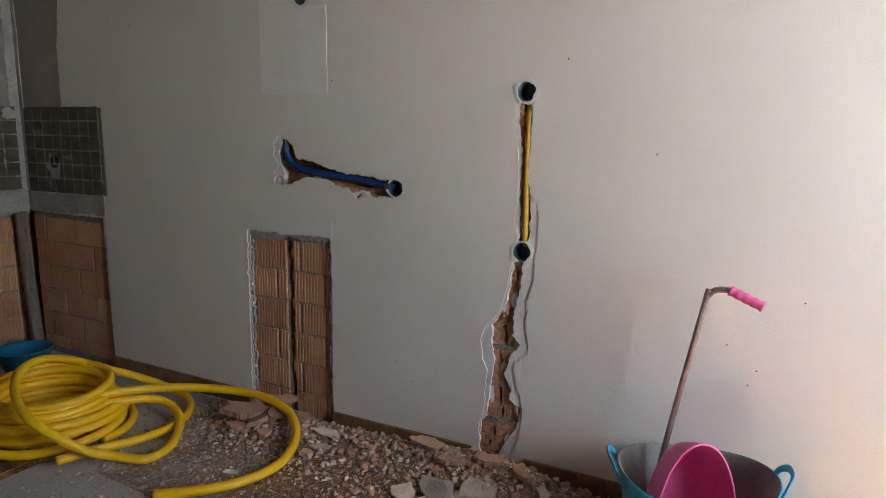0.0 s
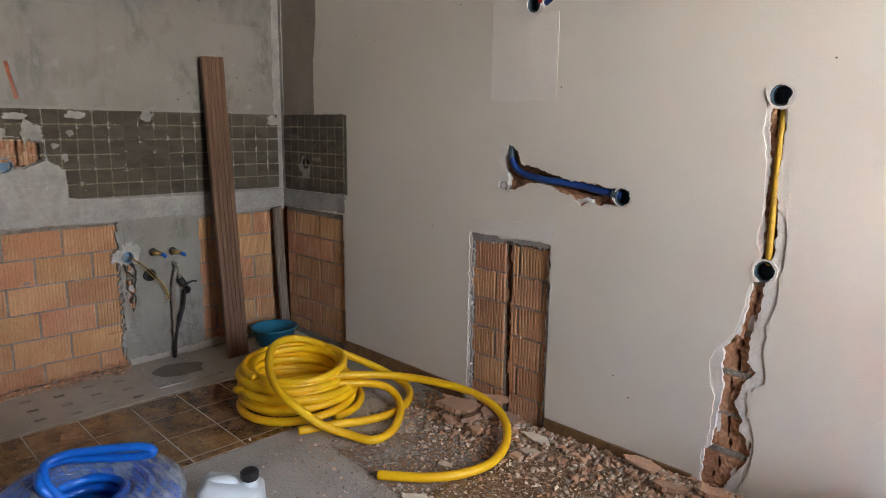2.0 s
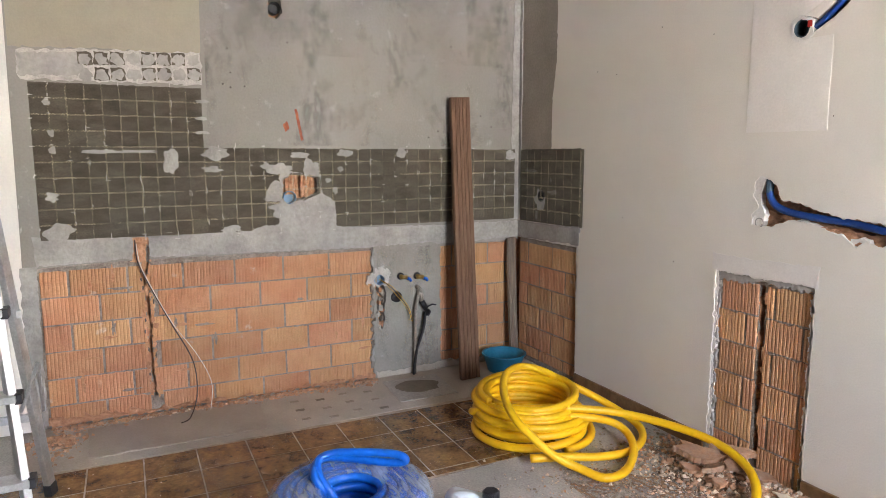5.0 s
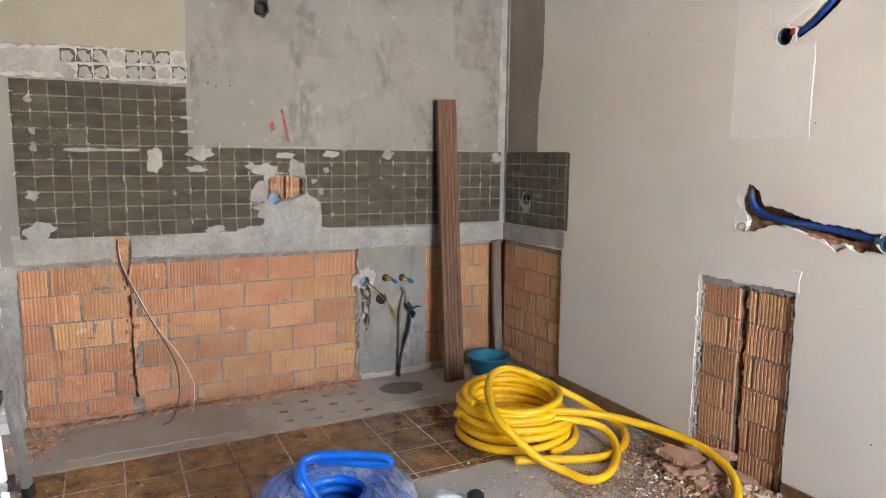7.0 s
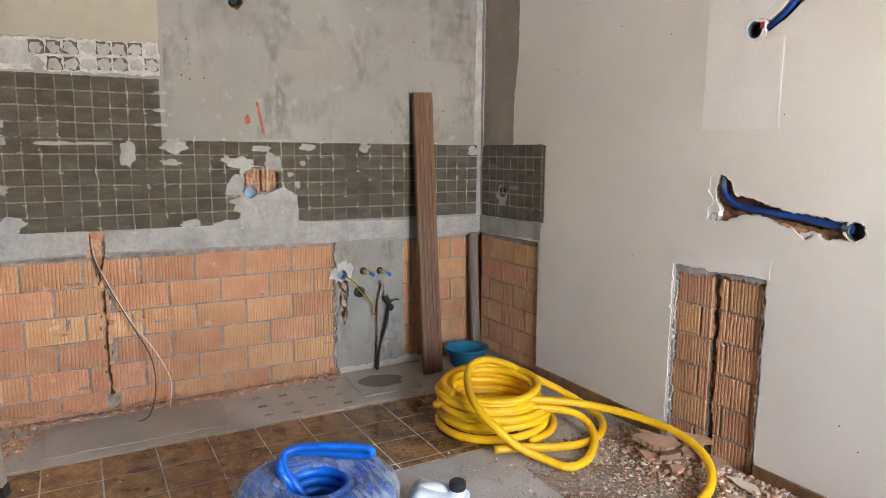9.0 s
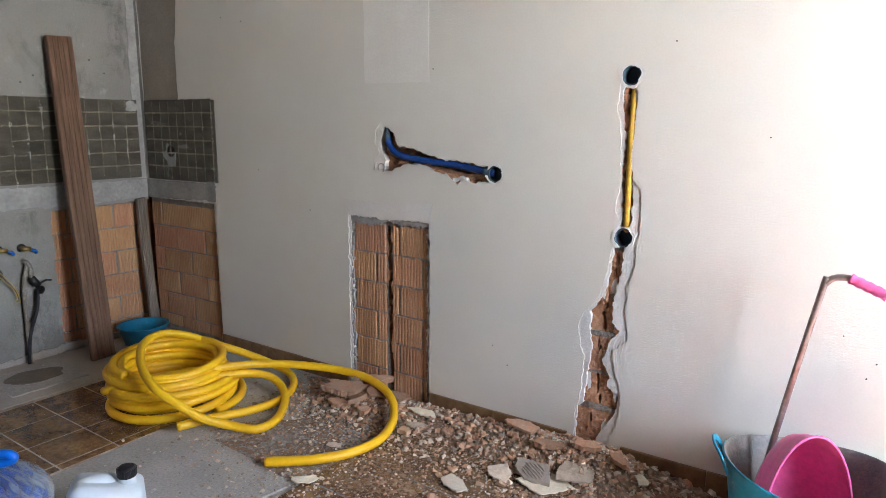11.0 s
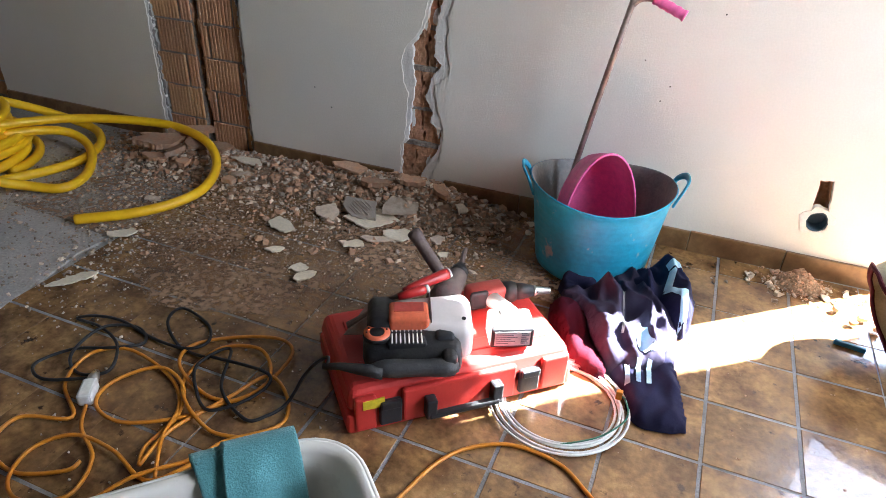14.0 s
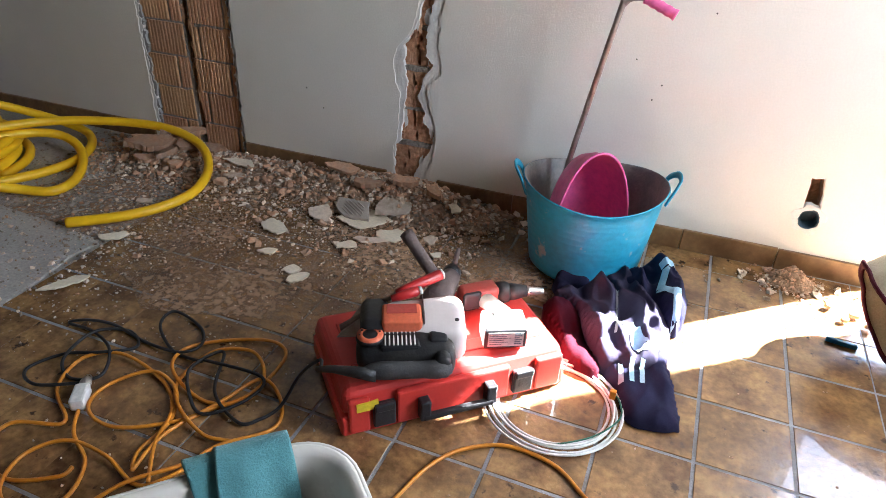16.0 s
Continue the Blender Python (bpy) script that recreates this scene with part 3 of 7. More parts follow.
def chase_span(z0, z1, inset=0.0):
    """The deep chase between two heights."""
    zs = np.linspace(z0, z1, 14)
    lx = np.interp(zs, [z for _, z in clay_left[::-1]], [x for x, _ in clay_left[::-1]])
    rx = np.interp(zs, [z for _, z in clay_right[::-1]], [x for x, _ in clay_right[::-1]])
    return [(float(x) + inset, float(z)) for x, z in zip(lx, zs)] + [(float(x) - inset, float(z)) for x, z in zip(rx[::-1], zs[::-1])]


# the hollow bricks cut open in the deep chase, course by course, with their dark cells
for k, (z0, z1, depth) in enumerate(((0.0, 0.19, 0.013), (0.20, 0.329, 0.020), (0.339, 0.477, 0.014), (0.487, 0.62, 0.024), (0.631, 0.80, 0.022))):
    span = chase_span(z0, z1, -0.004)
    mid = sum(x for x, _ in span) / len(span)
    cells = [rag(blob(mid + random.uniform(-0.02, 0.012), z0 + (z1 - z0) * f, random.uniform(0.003, 0.007), random.uniform(0.012, 0.028), 80 + 7 * k + q, 14, 0.35), 0.003, k, 0.006) for q, f in enumerate((0.22, 0.5, 0.78))]
    part("cut_brick", sheet(rag(span, 0.006, 97 + k, 0.008), cells, wall_a, depth, 0.075), CRACK_CLAY, wall_north, "cut-open hollow brick in the chase")
    part("mortar_joint", sheet(rag(chase_span(z1 - 0.004, z1 + 0.014), 0.004, 110 + k, 0.008), [], wall_a, depth - 0.004, 0.07), MORTAR, wall_north)
for k in range(26):
    z = random.uniform(0.03, 0.78)
    w = chase_span(z, z + 0.01)
    x = w[0][0] + random.uniform(0.0, 0.014) if k % 2 else w[-1][0] - random.uniform(0.0, 0.012)
    part("brick_web", sheet(rag(blob(x, z, random.uniform(0.005, 0.013), random.uniform(0.012, 0.04), 180 + k, 14, 0.4), 0.004, k, 0.006), [], wall_a, random.uniform(0.008, 0.024), 0.075), random.choice((CRACK_CLAY, CRACK_CLAY, UNDERCOAT)), wall_north)
part("plaster_edge", sheet(rag([(1.746, 1.211), (1.777, 1.232), (1.79, 1.21), (1.775, 1.165), (1.777, 1.117), (1.80, 1.085), (1.79, 1.04), (1.742, 1.034), (1.741, 1.074), (1.765, 1.108), (1.745, 1.147)], 0.006, 98, 0.007), [], wall_a, 0.003, 0.03), UNDERCOAT, wall_north)
# the niche: rough cement edges and the narrow chase down its middle
part("niche_edge", sheet(rag([(1.575, 0.0), (1.600, 0.0), (1.598, 0.4), (1.604, 0.79), (1.70, 0.785), (1.80, 0.805), (1.90, 0.80), (2.034, 0.80), (2.036, 0.84), (1.575, 0.84)], 0.016, 99, 0.008), [], wall_a, 0.006, 0.024), CEMENT_LIGHT, wall_north, "rough grey cement edge of the niche")
part("niche_edge", sheet(rag([(2.020, 0.0), (2.038, 0.0), (2.038, 0.80), (2.022, 0.80)], 0.016, 100, 0.008), [], wall_a, 0.004, 0.024), UNDERCOAT, wall_north)
part("chase_back", sheet(grown(niche_chase, 1.1), [], wall_a, 0.054, 0.07), BRICK_RAW, wall_north)
for k in range(30):
    z = 0.06 + 0.70 * (k // 2 + random.random()) / 15
    x = 1.803 + 0.018 * (0.6 - z) + (0.021 if k % 2 else -0.021) + random.uniform(-0.006, 0.006)
    part("brick_web", sheet(rag(blob(x, z, random.uniform(0.006, 0.013), random.uniform(0.02, 0.05), 860 + k, 14, 0.35), 0.005, k, 0.007), [], wall_a, random.uniform(0.0135, 0.03), 0.07), random.choice((CRACK_CLAY, BRICK_BROWN)), wall_north)
for k in range(22):
    x = random.uniform(1.84, 2.3)
    z = 1.105 - 0.085 * (x - 1.84) / 0.46 + (random.choice((-0.03, -0.04, -0.05)) if x > 2.05 else -0.026)
    part("brick_web", sheet(blob(x, z, random.uniform(0.012, 0.03), random.uniform(0.006, 0.014), 150 + k, 14, 0.35), [], wall_a, random.uniform(0.005, 0.022), 0.075), random.choice((CRACK_CLAY, CRACK_CLAY, UNDERCOAT)), wall_north)

# wall behind the coil of hose
WB = SOUTH
wall_west = solo("wall_west", box(-0.3, SOUTH, 0, -0.075, 0.3, CEIL), BRICK_RAW, "stripped kitchen wall of cement, tile glue and bare brick", "wall", kind="structure")
low_b = ragged([(-2.68, 0.0), (-2.672, 0.4), (-2.68, 0.79), (-2.258, 0.80), (-2.255, 0.912), (-2.176, 0.908), (-2.178, 0.80), (-1.6, 0.795), (-0.985, 0.785), (-0.98, 0.4), (-0.985, 0.0), (-0.56, 0.0), (-0.565, 0.77), (-0.0, 0.785)], 0.02, 0.008, 70, closed=False)
holes_b = [rag([(-1.505, 1.09), (-1.50, 1.19), (-1.45, 1.222), (-1.37, 1.218), (-1.30, 1.20), (-1.295, 1.11), (-1.36, 1.085), (-1.44, 1.07)], 0.01, 71), rag([(-1.425, 1.56), (-1.41, 1.565), (-1.378, 1.40), (-1.395, 1.395)], 0.004, 72), rag([(-1.49, 1.48), (-1.465, 1.50), (-1.455, 1.46), (-1.475, 1.44)], 0.004, 73), rag([(-1.545, 2.03), (-1.545, 2.12), (-1.48, 2.12), (-1.475, 2.05), (-1.50, 2.02)], 0.005, 74), blob(-0.848, 0.482, 0.034, 0.034, 75, rough=0.05), rag([(-0.985, 0.565), (-0.98, 0.62), (-0.925, 0.62), (-0.915, 0.57), (-0.925, 0.42), (-0.928, 0.34), (-0.945, 0.285), (-0.968, 0.33), (-0.975, 0.45)], 0.012, 76)]
part("render_layer", sheet([(WB, 0.0)] + low_b + [(0.0, CEIL), (WB, CEIL)], holes_b + ROUND_B, wall_b, 0.0, 0.03), CEMENT, wall_west, "grey cement render with smears and holes")
chase_line = [(-2.187, 0.785), (-2.211, 0.707), (-2.204, 0.649), (-2.193, 0.567), (-2.201, 0.498), (-2.188, 0.450), (-2.198, 0.357), (-2.193, 0.262), (-2.187, 0.177), (-2.186, 0.081)]
chase_b = rag([(y - 0.008, z) for y, z in chase_line] + [(y + 0.009, z) for y, z in chase_line[::-1]], 0.010, 77, 0.008)
holes_b2 = [rag(grown(holes_b[0], 0.9), 0.004, 78), rag(grown(holes_b[5], 0.85), 0.005, 79), grown(holes_b[1], 0.9), grown(holes_b[3], 0.9), chase_b, grown(holes_b[4], 0.95)]
part("mortar_bed", sheet([(WB, 0.0), (-0.001, 0.0), (-0.001, CEIL), (WB, CEIL)], holes_b2 + ROUND_B, wall_b, 0.0225, 0.076), MORTAR, wall_west)
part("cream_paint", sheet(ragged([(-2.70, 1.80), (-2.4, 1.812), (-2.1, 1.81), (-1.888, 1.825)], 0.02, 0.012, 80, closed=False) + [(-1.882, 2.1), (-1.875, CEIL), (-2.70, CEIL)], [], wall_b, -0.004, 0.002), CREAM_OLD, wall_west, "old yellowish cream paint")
part("cream_paint", sheet([(WB, 0.0), (-2.735, 0.0), (-2.72, 0.9), (-2.70, CEIL), (WB, CEIL)], [], wall_b, -0.005, 0.002), CREAM_PATCH, wall_west)
part("cement_band", sheet(ragged([(-2.67, 0.795), (-2.25, 0.81), (-2.25, 0.915), (-2.67, 0.935)], 0.02, 0.012, 81), [], wall_b, -0.004, 0.012), CEMENT_LIGHT, wall_west, "rough light cement band")
part("cement_band", sheet(ragged([(-2.175, 0.81), (-1.6, 0.80), (-1.0, 0.79), (-0.62, 0.80), (-0.56, 0.785), (0.0, 0.80), (0.0, 0.905), (-0.6, 0.90), (-1.15, 0.915), (-1.6, 0.925), (-2.175, 0.91)], 0.02, 0.010, 82), [], wall_b, -0.004, 0.012), CEMENT_LIGHT, wall_west, "rough light cement band")
part("pale_plaster_row", sheet(ragged([(-2.67, 1.66), (-1.89, 1.665), (-1.888, 1.832), (-2.67, 1.79)], 0.012, 0.012, 83), [], wall_b, -0.002, 0.004), ROW_PALE, wall_west)
part("cement_smear", sheet(rag([(-2.67, 1.675), (-2.43, 1.682), (-2.41, 1.72), (-2.425, 1.79), (-2.67, 1.775)], 0.014, 91, 0.01), [], wall_b, -0.0042, 0.002), CEMENT_LIGHT, wall_west)
part("cement_panel", sheet(ragged([(-0.992, 0.02), (-0.555, 0.02), (-0.558, 0.80), (-0.994, 0.80)], 0.012, 0.014, 84), [grown(holes_b[4], 1.1), grown(holes_b[5], 1.02), ROUND_B[1]], wall_b, -0.003, 0.002), CEMENT_DARK, wall_west, "damp grey cement panel round the water taps")
part("bare_edge_column", sheet(ragged([(-2.735, 0.02), (-2.67, 0.02), (-2.665, 0.80), (-2.735, 0.80)], 0.02, 0.008, 85), [], wall_b, -0.006, 0.002), CEMENT_LIGHT, wall_west)
part("corner_band", sheet(ragged([(-0.06, 0.91), (-0.055, 1.6), (-0.04, CEIL)], 0.03, 0.008, 86, closed=False) + [(-0.001, CEIL), (-0.001, 0.91)], [], wall_b, -0.003, 0.002), CEMENT_LIGHT, wall_west)
for k in (1, 2):
    part("clay_slit", sheet(rag(grown(holes_b[k], 1.1), 0.004, 95 + k, 0.008), [], wall_b, 0.006, 0.02), BRICK_RED, wall_west, "red clay showing through a slit")
smears = ((-1.46, 1.035, 0.10, 0.035), (-1.54, 1.13, 0.035, 0.04), (-1.40, 1.00, 0.16, 0.05), (-1.30, 1.04, 0.07, 0.06), (-1.52, 1.25, 0.08, 0.03), (-1.36, 1.255, 0.03, 0.04), (-1.84, 1.33, 0.06, 0.035), (-2.05, 1.29, 0.035, 0.06), (-2.2, 1.335, 0.10, 0.008), (-2.36, 1.335, 0.08, 0.01), (-1.86, 1.245, 0.045, 0.018), (-0.81, 1.335, 0.03, 0.03), (-0.06, 1.32, 0.04, 0.03), (-1.15, 1.33, 0.045, 0.02), (-1.41, 1.32, 0.05, 0.015), (-2.58, 1.12, 0.03, 0.02), (-2.56, 0.955, 0.06, 0.04), (-2.56, 1.42, 0.014, 0.016), (-2.57, 1.56, 0.014, 0.016), (-2.56, 1.34, 0.014, 0.018), (-1.9, 1.50, 0.03, 0.008), (-1.9, 1.43, 0.03, 0.008), (-1.89, 1.585, 0.03, 0.008), (-1.78, 0.93, 0.05, 0.02), (-1.25, 1.18, 0.018, 0.012), (-1.21, 1.12, 0.014, 0.02), (-1.18, 1.24, 0.016, 0.014))
for k, (y, z, a, c) in enumerate(smears):
    part("cement_smear", sheet(blob(y, z, a, c, 200 + k, rough=0.28), ROUND_B, wall_b, -0.0055 - 0.0003 * (k % 9), 0.002), CEMENT_LIGHT, wall_west)
for k, (x, z, a, c) in enumerate(((0.14, 1.225, 0.07, 0.012), (0.38, 1.10, 0.05, 0.012), (0.25, 1.05, 0.05, 0.06), (0.36, 1.17, 0.012, 0.012), (0.22, 0.96, 0.015, 0.03), (0.60, 0.905, 0.04, 0.02))):
    part("cement_smear", sheet(blob(x, z, a, c, 240 + k, rough=0.28), ROUND_A[5:], wall_a, -0.0065, 0.002), CEMENT_LIGHT, wall_north)
part("damp_stain", sheet([(-1.87, 1.85), (-0.05, 1.85), (-0.05, CEIL), (-1.87, CEIL)], [], wall_b, -0.0018, 0.0), OLIVE, wall_west, "olive damp stains high on the cement")
part("lime_scrapes", sheet([(-1.87, 1.37), (-0.05, 1.37), (-0.05, CEIL), (-1.87, CEIL)], [], wall_b, -0.0026, 0.0), LIME, wall_west, "pale lime scrapes on the cement")
part("lime_scrapes", sheet([(-0.97, 0.03), (-0.575, 0.03), (-0.575, 0.78), (-0.97, 0.78)], [grown(holes_b[4], 1.1), grown(holes_b[5], 1.05), ROUND_B[1]], wall_b, -0.0042, -0.003), LIME, wall_west)
# nail holes: flat dark patches, the shade put in by colour
for k in range(14):
    y, z = random.uniform(-1.8, -0.1), random.uniform(1.4, 2.15)
    part("nail_hole", sheet(blob(y, z, 0.005, 0.005, 280 + k, 10, 0.2), [], wall_b, -0.0024, 0.002), HOLE_DARK, wall_west)
for k, (x, z) in enumerate(((1.335, 0.825), (0.98, 1.0), (1.2, 1.9), (0.75, 1.75), (0.9, 1.72), (2.35, 0.35), (2.42, 0.28), (3.55, 0.62), (3.64, 0.55), (3.62, 0.50), (1.5, 1.82), (2.05, 1.45), (3.3, 1.2), (3.0, 1.5), (3.75, 0.78))):
    part("nail_hole", sheet(blob(x, z, 0.0027, 0.0027, 300 + k, 10, 0.2), [], wall_a, -0.0012, 0.002), HOLE_DARK, wall_north)

# tile glue left on the walls, square by square
def glue_mesh(name, w, h, seed, material):
    return mesh_of(sheet(ragged([(-w / 2, -h / 2), (w / 2, -h / 2), (w / 2, h / 2), (-w / 2, h / 2)], 0.011, 0.0035 if w > 0.068 else 0.009, seed), [], lambda u, d, z: (u, d, z), -0.0028, 0.0), name, material)


GLUES = [glue_mesh("adhesive_square", 0.0705, 0.0675, 400 + k, GLUE) for k in range(4)]
GLUES_SMALL = [glue_mesh("adhesive_square", 0.061, 0.058, 410 + k, GLUE) for k in range(3)]
TURN_B = pose(0, 0, 0, 0, 0, 90)


def glue(mesh, parent, x, y, z, turn):
    ob = new("adhesive_square", mesh)
    ob.parent = parent
    ob.matrix_basis = Matrix.Translation((x, y, z)) @ turn
    return ob


GP, GZ = 0.0745, 0.0735
part("grout_backing", sheet([(-2.638, 0.918), (-0.035, 0.918), (-0.035, 1.352), (-1.895, 1.352), (-1.895, 1.648), (-2.638, 1.646)], [grown(holes_b[0], 1.12), ROUND_B[0]], wall_b, -0.0022, 0.002), GROUT_LINE, wall_west)
part("bare_cement", sheet(rag([(-1.516, 1.220), (-1.587, 1.289), (-1.627, 1.249), (-1.578, 1.254), (-1.505, 1.249), (-1.436, 1.225), (-1.369, 1.222), (-1.373, 1.280), (-1.305, 1.280), (-1.297, 1.208), (-1.283, 1.095), (-1.214, 1.062), (-1.206, 0.924), (-1.151, 0.905), (-1.667, 0.904), (-1.666, 0.934), (-1.529, 0.948), (-1.520, 1.069), (-1.608, 1.081), (-1.582, 1.140), (-1.518, 1.150)], 0.014, 88, 0.010), [grown(holes_b[0], 1.02), ROUND_B[0]], wall_b, -0.0056, 0.002), CEMENT_LIGHT, wall_west, "bare cement round the box hole")
bare = [(-1.62, -1.22, 0.97, 1.10), (-1.52, -1.27, 1.06, 1.24)]
for i in range(35):
    y = -0.068 - i * GP
    for j in range(10):
        z = 0.953 + j * GZ
        if (j > 5 and y > -1.92) or any(a < y < b and c < z < e for a, b, c, e in bare):
            continue
        glue(random.choice(GLUES), wall_west, 0.0024, y, z, TURN_B)
for i in range(8):
    y = -1.925 - i * 0.068
    for j in range(2):
        z = 1.705 + j * 0.072 + (0.012 - 0.0035 * i)
        if random.random() < 0.65:
            glue(random.choice(GLUES_SMALL), wall_west, 0.0024, y, z, TURN_B)
        if random.random() < 0.7:
            part("cement_smear", sheet(rag(blob(y, z - 0.004, 0.029, 0.028, 330 + 2 * i + j, 20, 0.12), 0.014, i, 0.006), [], wall_b, -0.0065, 0.002), CEMENT_LIGHT, wall_west)
crumbs = bmesh.new()
for i in range(36):
    for j in range(11):
        y, z = -0.068 - (i + 0.5) * GP, 0.953 + (j - 0.5) * GZ
        if (j > 6 and y > -1.95) or random.random() < 0.62:
            continue
        for _ in range(random.choice((1, 1, 2, 3))):
            up = random.random() < 0.6
            a, c = (0.0024, random.uniform(0.004, 0.016)) if up else (random.uniform(0.004, 0.012), 0.0024)
            sheet(blob(y + random.uniform(-0.006, 0.006), z + random.uniform(-0.02, 0.02), a, c, random.random() * 90, 8, 0.4), [], wall_b, -0.0062 - random.random() * 0.002, -0.001, bm=crumbs)
tagged(part("grout_crumbs", crumbs, ROW_PALE, wall_west, "white grout crumbs along the tile lines"), kind="stuff")


def grout_net(name, to3, d, lines, parent, seed):
    """Rows of small grout teeth, set left and right of each joint in turn, with worn stretches."""
    rnd, verts, faces = random.Random(seed), [], []
    for u0, z0, u1, z1 in lines:
        n = int(math.hypot(u1 - u0, z1 - z0) / 0.0065)
        up = abs(z1 - z0) > abs(u1 - u0)
        for k in range(n):
            u, z = u0 + (u1 - u0) * k / n, z0 + (z1 - z0) * k / n
            if noise.noise((u * 4, z * 4, seed)) + rnd.uniform(-0.3, 0.3) < -0.3:
                continue
            side = 0.0029 if k % 2 else -0.0029
            u, z = (u + side, z) if up else (u, z + side)
            w = rnd.uniform(0.0023, 0.0042)
            b = len(verts)
            verts += [to3(u - w, d + 0.003, z), to3(u, d + 0.003, z - w), to3(u + w, d + 0.003, z), to3(u, d + 0.003, z + w), to3(u, d, z)]
            faces += [(b, b + 1, b + 4), (b + 1, b + 2, b + 4), (b + 2, b + 3, b + 4), (b + 3, b, b + 4)]
    me = bpy.data.meshes.new(name)
    me.from_pydata(verts, [], faces)
    bm = bmesh.new()
    bm.from_mesh(me)
    bpy.data.meshes.remove(me)
    tagged(part(name, bm, GROUT_TAN, parent, "toothed tan grout lines of the lost tiles"), kind="stuff")


net = [(-0.068 - (i + 0.5) * GP, 0.92, -0.068 - (i + 0.5) * GP, 1.64 if i > 24 else 1.35) for i in range(34)]
net += [(-2.63, 0.953 + (j - 0.5) * GZ, -0.05 if j < 6 else -1.90, 0.953 + (j - 0.5) * GZ) for j in range(1, 10)]
grout_net("grout_net", wall_b, -0.0062, [q for q in net if not -1.53 < q[0] < -1.27 or q[0] == q[2]], wall_west, 3)
grout_net("grout_net", wall_a, -0.0078, [(0.075 + (i + 0.5) * 0.0745, 0.92, 0.075 + (i + 0.5) * 0.0745, 1.345) for i in range(8)] + [(0.04, 0.953 + (j - 0.5) * GZ, 0.65, 0.953 + (j - 0.5) * GZ) for j in range(1, 6)], wall_north, 4)
part("grout_backing", sheet([(0.03, 0.91), (0.655, 0.915), (0.655, 1.35), (0.03, 1.348)], ROUND_A[5:], wall_a, -0.0035, 0.002), GROUT_LINE, wall_north)
for i in range(8):
    for j in range(6):
        x, z = 0.075 + i * 0.0745, 0.953 + j * GZ
        if not (abs(x - 0.25) < 0.06 and abs(z - 1.07) < 0.07):
            glue(random.choice(GLUES), wall_north, x, -0.0037, z, Matrix())

for k in range(16):
    z = random.uniform(0.30, 0.55)
    part("broken_mortar", sheet(rag(blob(-0.948 + random.uniform(-0.022, 0.022), z, random.uniform(0.006, 0.014), random.uniform(0.008, 0.022), 940 + k, 12, 0.4), 0.005, k, 0.006), [], wall_b, random.uniform(0.0, 0.02), 0.05), random.choice((CEMENT_LIGHT, MORTAR, CRACK_CLAY)), wall_west)

for k in range(18):
    part("mortar_smear", sheet(rag(blob(-0.985 + random.uniform(-0.012, 0.004), 0.04 + 0.042 * k, random.uniform(0.010, 0.022), random.uniform(0.014, 0.034), 970 + k, 16, 0.35), 0.008, k, 0.007), [], wall_b, random.uniform(-0.004, 0.006), 0.03), random.choice((CEMENT_LIGHT, MORTAR, CEMENT_DARK)), wall_west)

# bricks
BRICKS = {}


def brick_mesh(w, h, material, broken=0):
    key = (round(w, 2), round(h, 2), material.name, broken)
    if key in BRICKS:
        return BRICKS[key]
    bm, depth, n = bmesh.new(), 0.02, max(2, int(w / 0.0155))
    line = []
    for k in range(n):
        a, b = -w / 2 + w * k / n, -w / 2 + w * (k + 1) / n
        line += [(a + 0.0008, 0.0032), (a + 0.0042, 0.0), (b - 0.0042, 0.0), (b - 0.0008, 0.0032)]
    line = [(-w / 2, depth)] + line + [(w / 2, depth)]
    lo = [bm.verts.new((x, y, -h / 2)) for x, y in line]
    hi = [bm.verts.new((x, y, h / 2 - (broken and 0.012 * noise.noise((x * 30, broken, 0))))) for x, y in line]
    for k in range(len(line) - 1):
        bm.faces.new((lo[k], lo[k + 1], hi[k + 1], hi[k]))
    bm.faces.new(hi)
    bm.faces.new(list(reversed(lo)))
    BRICKS[key] = mesh_of(bm, "brick", material)
    return BRICKS[key]


def lay(parent, u0, u1, z0, z1, first, to3, d, turn, material, gap=0.0095, skip=(), tops=None, pitch=0.258, row=0.134, joint=0.638):
    """Courses of brick with half-brick bond."""
    k0 = math.floor((z0 - joint) / row)
    for k in range(k0, math.ceil((z1 - joint) / row)):
        a, b = max(z0, joint + k * row), min(z1, joint + (k + 1) * row)
        if b - a < 0.03:
            continue
        off = first + (k % 2) * pitch / 2
        m = math.floor((u0 - off) / pitch)
        while off + m * pitch < u1:
            spans = [(max(u0, off + m * pitch), min(u1, off + (m + 1) * pitch))]
            for s0, s1 in skip:
                spans = [q for p0, p1 in spans for q in ((p0, min(p1, s0)), (max(p0, s1), p1)) if q[1] > q[0]]
            for p0, p1 in spans:
                w, h = p1 - p0 - gap, b - a - gap
                if w > 0.025 and h > 0.02:
                    ob = new("brick", brick_mesh(w, h, material, 1 + int(p0 * 10) % 3 if random.random() < 0.3 else 0))
                    ob.parent = parent
                    dd = d + random.uniform(-0.003, 0.002)
                    ob.matrix_basis = Matrix.Translation(to3((p0 + p1) / 2, dd, (a + b) / 2)) @ turn @ pose(0, 0, 0, 0, random.uniform(-0.5, 0.5), 0)
            m += 1


part("chase_head", sheet(rag([(-2.265, 0.79), (-2.17, 0.79), (-2.168, 0.92), (-2.262, 0.922)], 0.006, 89, 0.01), [rag([(-2.196, 0.79), (-2.178, 0.79), (-2.18, 0.87), (-2.19, 0.88)], 0.006, 90)], wall_b, 0.010, 0.03), CRACK_CLAY, wall_west, "broken clay where the chase leaves the band")
